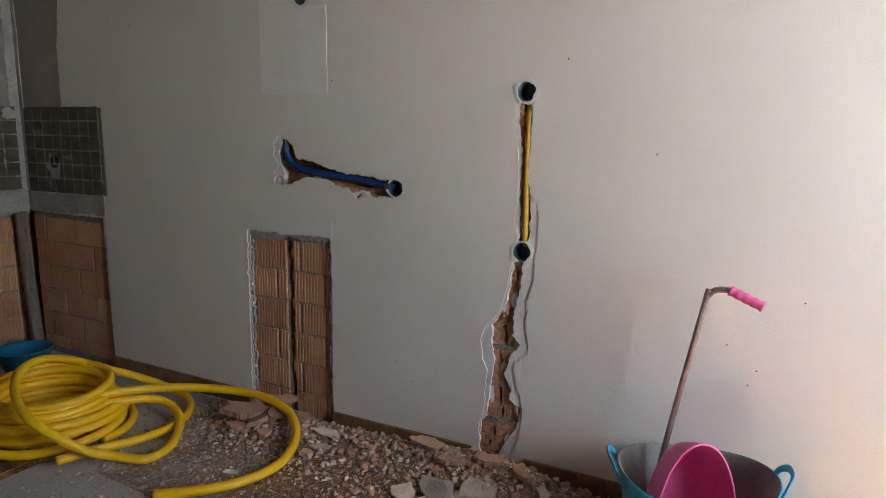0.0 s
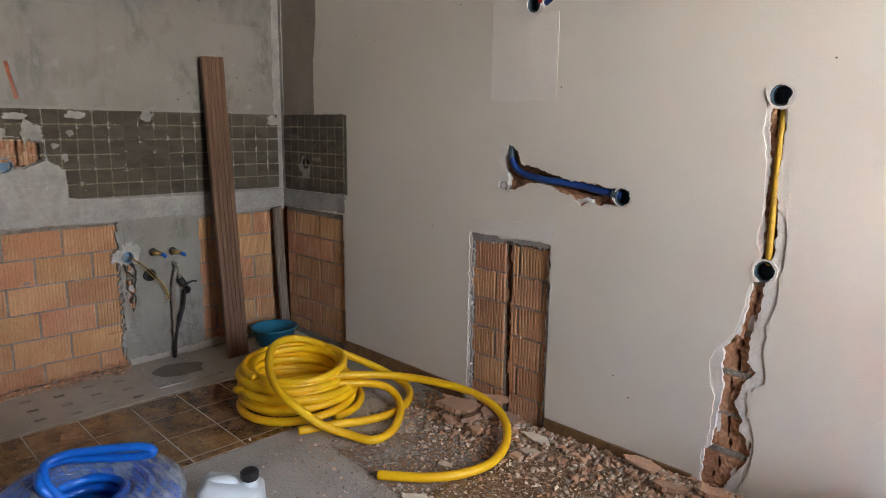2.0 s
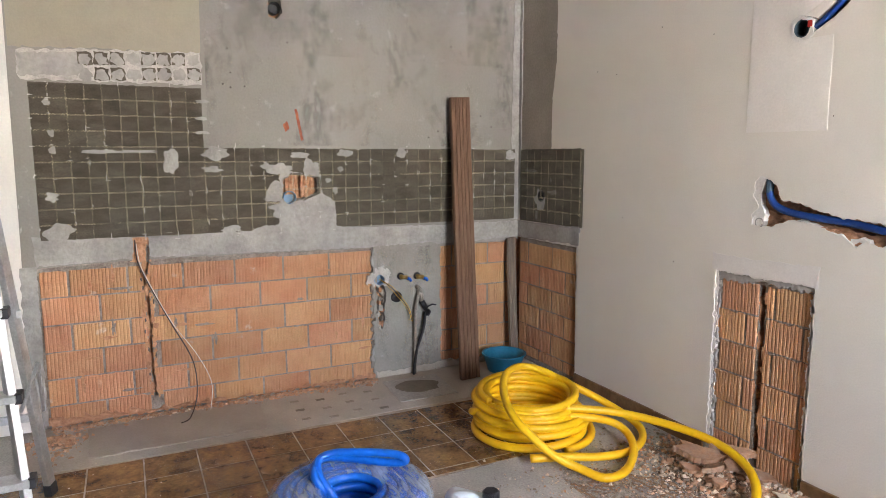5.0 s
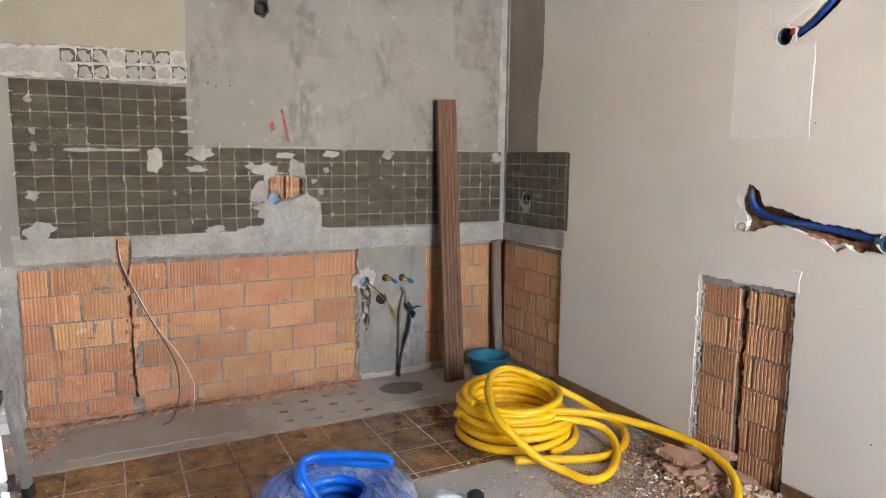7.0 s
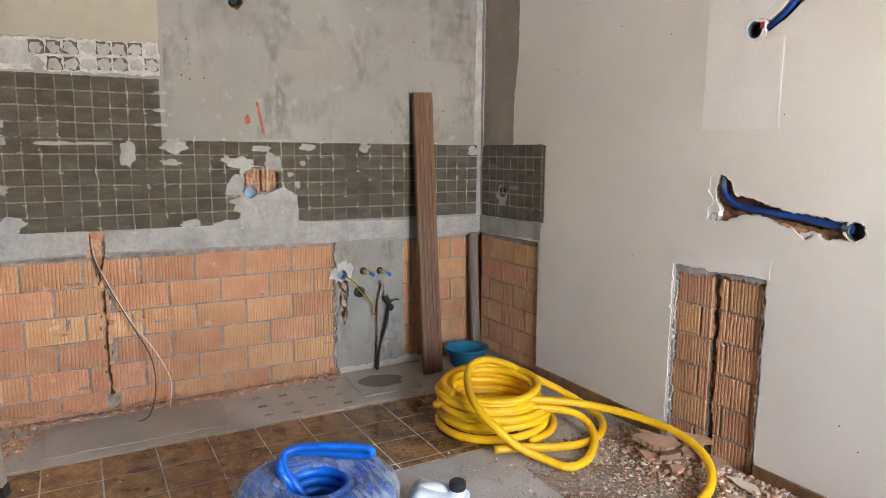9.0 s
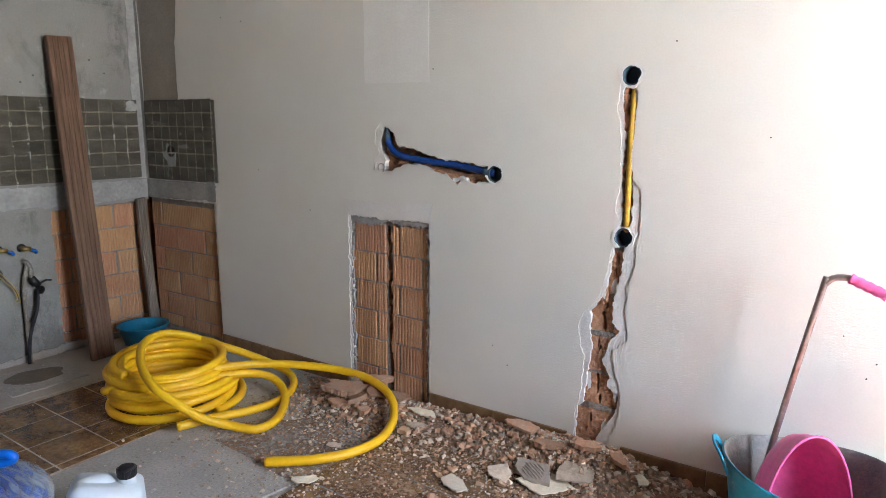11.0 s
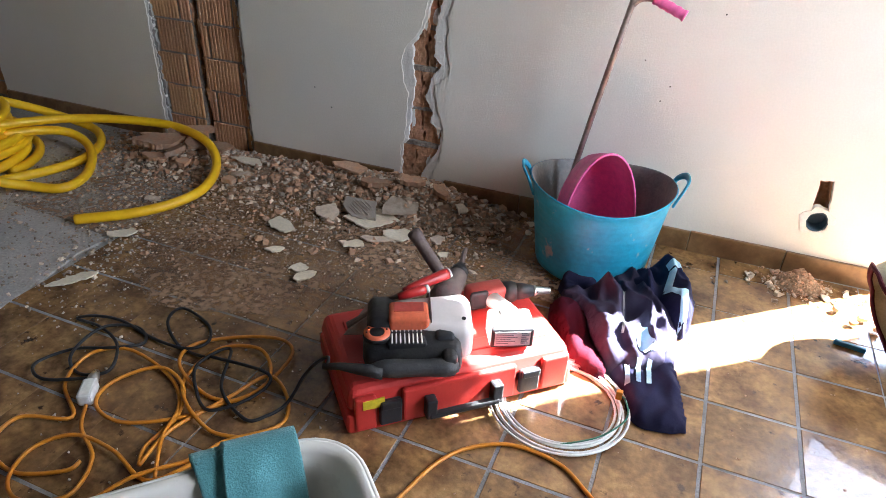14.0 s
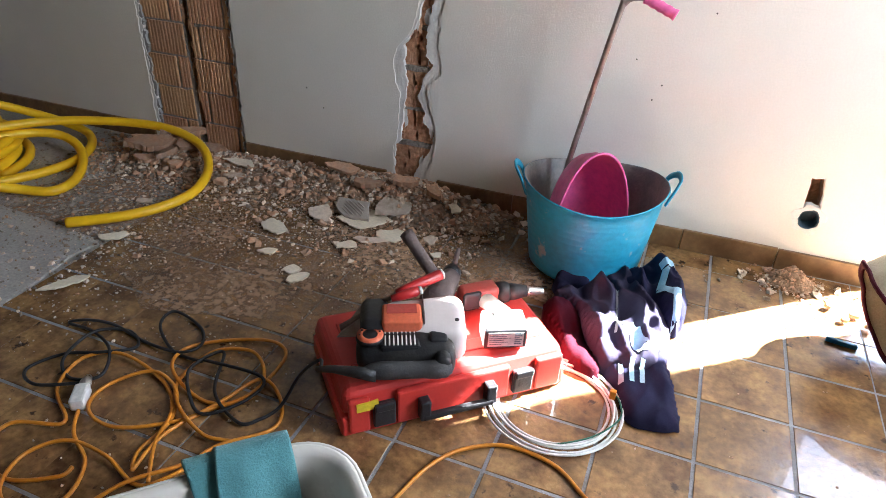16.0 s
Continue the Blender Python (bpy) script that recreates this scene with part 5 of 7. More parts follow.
def taps():
    for y, z in ((-0.822, 0.606), (-0.715, 0.60)):
        t = thing("valve", (0.0, y, z), "brass water valve with a small blue handle on the wall", "tap", "wall valves")
        part("stub", tube([(-0.01, y, z), (0.035, y, z)], 0.012, 12), BRASS, t, smooth=True)
        part("rosette", lathe([(0.0, 0.0), (0.024, 0.0), (0.02, 0.008), (0.0, 0.008)], 18, Matrix.Translation((0.0, y, z)) @ pose(0, 0, 0, 0, 90, 0)), BLACK, t, smooth=True)
        part("body", tube([(0.03, y - 0.012, z - 0.003), (0.034, y + 0.03, z - 0.004)], 0.011, 10), BRASS, t, smooth=True)
        part("handle", tube([(0.034, y + 0.03, z - 0.012), (0.036, y + 0.048, z - 0.016), (0.038, y + 0.054, z - 0.03)], 0.009, 8), BLUE, t, "small blue handle", smooth=True)
    d = thing("waste_pipe", (0.0, -0.848, 0.482), "black waste pipe socket in the wall", "pipe")
    m = Matrix.Translation((0.0, -0.848, 0.482)) @ pose(0, 0, 0, 0, 90, 0)
    part("socket", lathe([(0.0, -0.05), (0.026, -0.05), (0.026, 0.008), (0.033, 0.009), (0.033, -0.03), (0.0, -0.052)], 24, m), BLACK, d, smooth=True)
    s = thing("water_pipe", (0.02, -0.73, 0.2), "old grey stop valve and flexible pipes down to the floor", "pipe")
    part("elbow", tube(smooth_path([(-0.01, -0.715, 0.53), (0.03, -0.715, 0.53), (0.035, -0.70, 0.50), (0.035, -0.695, 0.44)], 5), 0.012, 10), MORTAR, s, smooth=True)
    part("stop_valve", tube([(0.035, -0.70, 0.45), (0.035, -0.67, 0.40)], 0.017, 10), RUBBER, s, smooth=True)
    part("lever", tube([(0.045, -0.67, 0.41), (0.05, -0.635, 0.425), (0.05, -0.61, 0.42)], 0.005, 6), RUBBER, s)
    part("valve_wheel", lathe([(0.0, 0.0), (0.022, 0.0), (0.022, 0.01), (0.0, 0.012)], 14, Matrix.Translation((0.045, -0.66, 0.375)) @ pose(0, 0, 0, 60, 30, 0)), BLACK, s)
    part("grey_pipe", tube(smooth_path([(0.03, -0.705, 0.53), (0.028, -0.735, 0.40), (0.03, -0.74, 0.20), (0.035, -0.745, 0.0)], 6), 0.011, 8), MORTAR, s, smooth=True)
    part("flexible_hose", tube(smooth_path([(0.035, -0.675, 0.38), (0.04, -0.69, 0.28), (0.04, -0.735, 0.15), (0.04, -0.755, 0.0)], 6), 0.009, 8, ring=0.1), RUBBER, s, smooth=True)
    w = thing("wire_bundle", (0.02, -0.9, 0.45), "yellow and brown wires hanging out of a wall box", "wire")
    for k, mat in enumerate((YELLOW_OLD, COPPER_INS, YELLOW_OLD)):
        o = 0.006 * k
        part("wire", tube(smooth_path([(-0.02, -0.95, 0.595), (0.02, -0.93 + o, 0.575), (0.04, -0.88 + o, 0.52 + o), (0.045, -0.80 + o, 0.42), (0.04, -0.775 + o, 0.36 - 2 * o), (0.035, -0.785 + o, 0.34)], 6), 0.0017, 6), mat, w)
    q = thing("hanging_wire", (0.05, -2.1, 0.4), "dark and pale wires hanging from the wall chase to the floor", "wire")
    part("dark_wire", tube(smooth_path([(-0.01, -2.24, 0.90), (0.015, -2.235, 0.80), (0.03, -2.195, 0.69), (0.055, -2.10, 0.477), (0.09, -2.01, 0.28), (0.13, -2.0, 0.12), (0.19, -2.04, 0.02), (0.22, -2.09, 0.006)], 8), 0.003, 6), COPPER_INS, q)
    part("pale_wire", tube(smooth_path([(-0.01, -2.235, 0.88), (0.02, -2.225, 0.79), (0.034, -2.19, 0.69), (0.058, -2.095, 0.48), (0.07, -1.985, 0.30), (0.10, -1.925, 0.15), (0.14, -1.94, 0.02)], 8), 0.0021, 6), WIRE_WHITE, q)


yellow_hose()
blue_coil()
jerrycan()
board("wooden_board", (0.255, -0.485, 0.0), (0.05, -0.455, 1.655), 0.125, 0.032, WOOD, "dark brown weathered plank leaning on the wall")
board("narrow_board", (0.085, -0.065, 0.0), (0.04, -0.075, 0.80), 0.055, 0.025, WOOD_GREY, "narrow greyed board leaning in the corner")
basin_small()
ladder()
taps()

# ---- boxes and conduits in the walls ----
wall_box("junction_box", (2.86, 0.004, 1.398), "a", TEALBOX, "round blue-grey junction box set in the cream wall")
wall_box("junction_box", (2.863, 0.004, 0.846), "a", TEALBOX, "round blue-grey junction box set in the cream wall")
wall_box("junction_box", (2.343, 0.004, 1.044), "a", TEALBOX, "round blue-grey junction box at the end of a conduit")
wall_box("junction_box", (1.903, 0.004, 1.776), "a", TEALBOX, "round blue-grey junction box high on the cream wall")
wall_box("junction_box", (4.172, 0.004, 0.19), "a", TEALBOX, "round blue-grey socket box low on the wall")
wall_box("junction_box", (0.262, -0.004, 1.073), "a", BLACK, "black junction box in the tile glue")
wall_box("junction_box", (1.775, 0.004, 1.045), "a", CEMENT_LIGHT, "old plastered-over pipe stub below the chase", 0.018)
wall_box("junction_box", (-0.004, -1.464, 1.09), "b", LIGHTBOX, "light blue junction box in the tile glue", 0.034)
wall_box("junction_box", (-0.004, -0.954, 0.593), "b", LIGHTBOX, "light blue junction box beside the water valves", 0.03)
wall_box("junction_box", (-0.004, -1.512, 2.075), "b", BLACK, "black junction box high on the cement wall", 0.03)
collar = thing("plaster_ring", (0.0, -0.96, 0.60), "torn white plaster round the junction box", "plaster")
part("plaster", sheet(rag([(-1.035, 0.57), (-1.03, 0.62), (-0.99, 0.645), (-0.96, 0.672), (-0.90, 0.655), (-0.885, 0.62), (-0.91, 0.565), (-0.95, 0.55), (-0.99, 0.56)], 0.020, 600, 0.006), [blob(-0.954, 0.593, 0.032, 0.032, 601, rough=0.1)], wall_b, -0.007, 0.01), ROW_PALE, collar)


def conduit(name, pts, r, material, label, ring=0.12, steps=14):
    c = thing(name, pts[0], label, "conduit")
    part("corrugated_tube", tube(smooth_path(pts, steps), r, 10, ring=ring), material, c, smooth=True)
    return c


conduit("conduit", [(2.867, 0.03, 1.372), (2.870, 0.010, 1.31), (2.869, 0.006, 1.15), (2.870, 0.006, 1.0), (2.870, 0.010, 0.90), (2.866, 0.03, 0.87)], 0.0102, YELLOW_OLD, "yellow corrugated conduit in the wall chase", steps=30)
c = conduit("conduit", [(1.80, 0.03, 1.225), (1.803, 0.014, 1.18), (1.825, 0.010, 1.13), (1.88, 0.010, 1.10), (1.98, 0.010, 1.085), (2.12, 0.012, 1.075), (2.25, 0.012, 1.058), (2.33, 0.02, 1.046)], 0.013, NAVY_PIPE, "dark blue corrugated conduit in the wall chase", steps=20)
part("sleeve", tube([(1.80, 0.02, 1.222), (1.805, 0.012, 1.165)], 0.015, 10), TEALBOX, c)
part("collar", tube([(2.295, 0.014, 1.052), (2.318, 0.016, 1.048)], 0.021, 12), TEALBOX, c, "grey clamp collar")
conduit("conduit", [(1.93, 0.025, 1.776), (1.965, 0.014, 1.785), (2.02, 0.012, 1.825), (2.09, 0.012, 1.895), (2.17, 0.014, 2.0), (2.22, 0.025, 2.08)], 0.012, NAVY_PIPE, "dark blue corrugated conduit high in the cream wall", steps=20)
tie = thing("pipe_clip", (1.935, 0.0, 1.785), "small red clip at the conduit's end", "clip")
part("clip", box(1.925, -0.004, 1.775, 1.945, 0.01, 1.80, 0.003), RED, tie)

# ---- tub and tools ----
def tub():
    cx, cy, h = 3.512, -0.232, 0.288
    t = thing("flexible_tub", (cx, cy, 0.0), "turquoise flexible plastic tub with two handles, plaster-stained", "tub")
    N, rows = 48, []
    prof = [(0.0, 0.004), (0.165, 0.0), (0.178, 0.012)]
    for k in range(11):
        z = 0.03 + 0.0215 * k
        rr = 0.180 + 0.12 * (z - 0.03)
        prof += [(rr, z - 0.002), (rr + 0.0004, z), (rr + 0.0001, z + 0.002)]
    prof += [(0.213, h - 0.006), (0.219, h), (0.215, h + 0.002)]
    bm = bmesh.new()

    def ring(r, z):
        out = []
        for k in range(N):
            a = 2 * math.pi * k / N
            dip = 0.014 * (z / h) ** 3 * math.cos(2 * (a - 0.25))
            sx = 1 + 0.035 * (z / h) * math.cos(2 * (a - 0.25))
            out.append(bm.verts.new((cx + r * sx * math.cos(a), cy + r * sx * math.sin(a) * 0.99, z + dip)))
        return out

    loops = [ring(max(r, 0.001), z) for r, z in prof]
    for a, b in zip(loops, loops[1:]):
        for k in range(N):
            bm.faces.new((a[k], a[(k + 1) % N], b[(k + 1) % N], b[k]))
    shell = part("shell", bm, TUB, t, smooth=True)
    bm = bmesh.new()
    loops = [ring(max(r, 0.001), z) for r, z in [(0.215, h + 0.002), (0.208, h - 0.004), (0.197, 0.20), (0.184, 0.10), (0.17, 0.016), (0.0, 0.012)]]
    for a, b in zip(loops, loops[1:]):
        for k in range(N):
            bm.faces.new((a[k], a[(k + 1) % N], b[(k + 1) % N], b[k]))
    part("lining", bm, TUB_IN, t, "dirty grey inside with mortar remains", smooth=True)
    for a in (0.25, 0.25 + math.pi):
        d, s = Vector((math.cos(a), math.sin(a), 0)), Vector((-math.sin(a), math.cos(a), 0))
        o = Vector((cx, cy, h - 0.004))
        pts = [o + d * 0.212 - s * 0.055 + Vector((0, 0, -0.03)), o + d * 0.232 - s * 0.05 + Vector((0, 0, 0.018)), o + d * 0.248 - s * 0.028 + Vector((0, 0, 0.04)), o + d * 0.252 + Vector((0, 0, 0.045)), o + d * 0.248 + s * 0.028 + Vector((0, 0, 0.04)), o + d * 0.232 + s * 0.05 + Vector((0, 0, 0.018)), o + d * 0.212 + s * 0.055 + Vector((0, 0, -0.03))]
        part("handle", tube(smooth_path(pts, 6), 0.011, 8, flat=0.4), TUB, t, smooth=True)


def scoop():
    s = thing("dustpan", (3.50, -0.20, 0.02), "pink plastic long-handled dustpan standing in the tub", "dustpan")
    front = Vector((3.525, -0.295, 0.03))
    back = Vector((3.43, -0.18, 0.03))
    side = Vector((0.83, 0.55, 0)).normalized()

    def arch(c, w, h, n=20):
        return [c + side * (w * math.cos(math.pi * k / n)) + Vector((0, 0, h * math.sin(math.pi * k / n) ** 0.8)) for k in range(n + 1)]

    bm = bmesh.new()
    loops = [[bm.verts.new(p) for p in arch(front.lerp(back, t), w, h)] for t, w, h in ((-0.02, 0.130, 0.382), (0.0, 0.128, 0.377), (0.25, 0.122, 0.37), (0.6, 0.112, 0.345), (0.85, 0.09, 0.295), (1.0, 0.05, 0.22))]
    for a, b in zip(loops, loops[1:]):
        for k in range(20):
            bm.faces.new((a[k], a[k + 1], b[k + 1], b[k]))
    bm.faces.new(loops[-1])
    part("pan", bm, PINK, s, smooth=True)
    part("lip", tube(arch(front, 0.129, 0.381), 0.004, 8), PINK, s, smooth=True)
    pole = [(3.385, -0.13, 0.05), (3.40, -0.14, 0.25), (3.488, -0.15, 0.775), (3.497, -0.15, 0.805), (3.515, -0.15, 0.822), (3.545, -0.15, 0.826), (3.57, -0.15, 0.82)]
    part("pole", tube(smooth_path(pole, 6), 0.0095, 10), STEEL, s, "tarnished metal pole", smooth=True)
    g0, g1 = Vector((3.552, -0.15, 0.826)), Vector((3.642, -0.16, 0.791))
    n = 17
    part("grip", tube([g0.lerp(g1, k / n) for k in range(n + 1)], 0.015, 12, radii=[0.0145 + (0.001 if k % 4 < 2 else -0.0006) for k in range(n)] + [0.017]), PINK, s, "ribbed pink grip", smooth=True)


CASE = pose(3.147, -1.233, 0, 0, 0, 41.4)


def tool_case():
    c = thing("tool_case", CASE, "red plastic power tool case with black latches, lying closed", "case")
    L, W, H = 0.575, 0.325, 0.125
    lower = box(0.0, 0.0, 0.0, L, W, 0.062, 0.012, seg=3)
    part("lower_shell", lower, RED, c, smooth=False, local=True)
    upper = box(0.004, 0.004, 0.064, L - 0.004, W - 0.004, H, 0.016, seg=3)
    for v in upper.verts:
        if v.co.z > 0.09:
            k = (v.co.z - 0.09) / 0.035
            v.co.x += (0.012 if v.co.x < L / 2 else -0.012) * k
            v.co.y += (0.02 if v.co.y < W / 2 else -0.01) * k
    lid = part("lid", upper, RED, c, local=True)
    for u0, u1 in ((0.018, 0.068), (0.13, 0.415), (0.485, 0.558)):
        part("rib", box(u0, -0.006, 0.012, u1, 0.012, 0.108, 0.006), RED, c, local=True)
    for v0, v1 in ((0.06, 0.10), (0.22, 0.26)):
        part("rib", box(0.05, v0, H - 0.004, L - 0.05, v1, H + 0.004, 0.003), RED, lid, local=True)
    for u in (0.10, 0.45):
        l = part("latch", box(u - 0.026, -0.012, 0.022, u + 0.026, 0.006, 0.088, 0.004), BLACK, c, "black latch", local=True)
        part("latch_lip", box(u - 0.024, -0.018, 0.072, u + 0.024, -0.006, 0.092, 0.003, pose(0, 0, 0)), BLACK, l, local=True)
    grip = part("handle", box(0.185, -0.034, 0.026, 0.365, -0.018, 0.042, 0.005), BLACK, c, "black carrying handle", local=True)
    for u in (0.192, 0.358):
        part("handle_post", box(u - 0.013, -0.032, 0.026, u + 0.013, -0.004, 0.082, 0.004), BLACK, grip, local=True)
    part("sticker", sheet(ragged([(0.035, 0.078), (0.085, 0.08), (0.085, 0.105), (0.035, 0.102)], 0.01, 0.002, 620), [], lambda u, d, z: (u, d, z), -0.0085, -0.005), STICKER, c, "torn yellow sticker", local=True)


def hammer_drill():
    m = CASE @ Matrix.Translation((0, 0, 0.129))
    h = thing("hammer_drill", m, "orange-red, black and pale rotary hammer drill on the case", "drill")
    def P(name, bm, mat, label="", parent=None, smooth=False):
        return part(name, bm, mat, parent or h, label, smooth, True)
    turn = Matrix.Translation((0.16, 0.07, 0)) @ Matrix.Rotation(radians(-16), 4, "Z") @ Matrix.Translation((-0.16, -0.1, 0))

    def Q(name, bm, mat, label="", parent=None, smooth=False):
        bm.transform(turn)
        return P(name, bm, mat, label, parent, smooth)
    hold = [Vector((0.058, 0.026, 0.038)).lerp(Vector((0.25, -0.03, 0.04)), k / 12) for k in range(13)]
    P("handle", tube(hold, 0.02, 16, radii=[0.008, 0.016, 0.02, 0.021, 0.021, 0.020, 0.020, 0.0195, 0.0195, 0.021, 0.022, 0.02, 0.01]), TOOL_GRIP, "thick grey-black rubber grip", smooth=True)
    body = box(0.06, 0.052, 0.0, 0.285, 0.13, 0.082, 0.028, seg=4)
    for v in body.verts:
        v.co.z -= 0.02 * max(0, 0.09 - v.co.y) / 0.04 * (v.co.z > 0.05)
        v.co.y -= 0.02 * max(0, v.co.x - 0.22) / 0.06 * (v.co.y < 0.09)
    motor = Q("motor_housing", body, TOOL_BLACK, smooth=True)
    Q("vent_recess", box(0.115, 0.062, 0.05, 0.205, 0.122, 0.0795, 0.006, seg=2), BLACK, parent=motor)
    for k in range(8):
        Q("vent_bar", box(0.124 + k * 0.0095, 0.066, 0.0635, 0.1275 + k * 0.0095, 0.118, 0.0815, 0.001, seg=1), TOOL_GREY, parent=motor)
    Q("switch", box(0.225, 0.075, 0.05, 0.268, 0.115, 0.086, 0.008), BLACK, "glossy black switch block", smooth=True)
    gear = box(0.12, 0.12, 0.0, 0.315, 0.232, 0.108, 0.03, seg=5)
    for v in gear.verts:
        if v.co.x < 0.16:
            v.co.z *= 0.85
        if v.co.x > 0.24 and v.co.y < 0.17:
            v.co.y -= 0.035
            v.co.z *= 0.9
    Q("gear_housing", gear, TOOL_GREY, "pale scuffed gear housing", smooth=True)
    Q("rear_housing", box(0.068, 0.112, 0.0, 0.136, 0.226, 0.104, 0.022, seg=4), TOOL_BLACK, smooth=True)
    panel = Q("orange_panel", box(0.118, 0.112, 0.04, 0.212, 0.186, 0.1105, 0.010, seg=4), ORANGE_RED, "orange-red housing panel", smooth=True)
    Q("panel_mark", box(0.130, 0.142, 0.110, 0.20, 0.176, 0.1122, 0.0008, seg=1), RED_DARK, parent=panel)
    dial = Q("selector_dial", lathe([(0.0, 0.0), (0.033, 0.0), (0.031, 0.009), (0.0, 0.011)], 28, Matrix.Translation((0.092, 0.098, 0.076))), TOOL_BLACK, "black selector dial with red marks", smooth=True)
    Q("dial_arc", lathe([(0.017, 0.0), (0.0305, 0.0), (0.0305, 0.0102), (0.017, 0.0115)], 28, Matrix.Translation((0.092, 0.098, 0.076))), ORANGE_RED, "orange-red ring with dark marks", parent=dial, smooth=True)
    for k in range(5):
        w = 0.4 + k * 0.7
        Q("dial_mark", box(0.0900 + 0.0235 * math.cos(w), 0.0960 + 0.0235 * math.sin(w), 0.0825, 0.0940 + 0.0235 * math.cos(w), 0.1000 + 0.0235 * math.sin(w), 0.0884), TOOL_BLACK, parent=dial)
    for x, y in ((0.146, 0.216), (0.29, 0.212), (0.292, 0.13)):
        Q("screw", lathe([(0.0, 0.0), (0.0055, 0.0), (0.005, 0.002), (0.0, 0.001)], 12, Matrix.Translation((x, y, 0.104 if x < 0.2 else 0.098))), TOOL_BLACK)
    Q("housing_seam", box(0.215, 0.122, 0.02, 0.2175, 0.2325, 0.1086), GRIP)
    Q("grip_post", box(0.236, 0.022, 0.01, 0.272, 0.082, 0.07, 0.014, seg=3), TOOL_BLACK, "black end post of the grip", smooth=True)
    a, b = Vector((0.285, 0.19, 0.055)), Vector((0.375, 0.30, 0.05))
    P("nose", tube([a, a.lerp(b, 0.5), b], 0.033, 16, radii=[0.04, 0.034, 0.026]), GRIP, "dusty dark nose", smooth=True)
    e = Vector((0.47, 0.475, 0.02))
    chuck = P("chuck", tube([b, b.lerp(e, 0.12), b.lerp(e, 0.14), b.lerp(e, 0.3)], 0.02, 14, radii=[0.024, 0.026, 0.02, 0.015]), TOOL_BLACK, smooth=True)
    P("bit", tube([b.lerp(e, 0.28), b.lerp(e, 0.93), e], 0.007, 8, radii=[0.008, 0.007, 0.002]), GRIP, "long chisel bit", parent=chuck)
    s0, s1 = Vector((0.33, 0.245, 0.06)), Vector((0.275, 0.385, 0.155))
    n = 10
    P("side_handle", tube([s0.lerp(s1, k / n) for k in range(n + 1)], 0.018, 12, radii=[0.021] + [0.0165] * 8 + [0.019, 0.0185]), GRIP, "dusty brown side grip", smooth=True)
    P("cable_boot", tube([(0.085, 0.006, 0.036), (0.04, 0.03, 0.038), (0.0, 0.055, 0.036), (-0.035, 0.07, 0.033)], 0.010, 10, radii=[0.016, 0.013, 0.009, 0.007]), TOOL_BLACK, smooth=True)


def scraper():
    h = thing("screwdriver", CASE @ Matrix.Translation((0, 0, 0.13)), "red-handled chisel with a worn steel blade resting on the drill", "chisel")
    a, b, e = Vector((0.309, 0.212, 0.125)), Vector((0.185, 0.182, 0.115)), Vector((0.05, 0.20, 0.03))
    part("handle", tube([a, a.lerp(b, 0.08), a.lerp(b, 0.8), b], 0.017, 14, radii=[0.0135, 0.0145, 0.012, 0.008]), RED_GLOSS, h, "worn red handle with pale end", smooth=True, local=True)
    part("butt", tube([a + (a - b).normalized() * 0.007, a + (a - b).normalized() * 0.005, a], 0.0125, 14, radii=[0.010, 0.0135, 0.014]), WHITE_PL, h, smooth=True, local=True)
    part("blade", tube([b, b.lerp(e, 0.5), e], 0.008, 8, radii=[0.006, 0.007, 0.013], flat=0.35), GRIP, h, local=True)


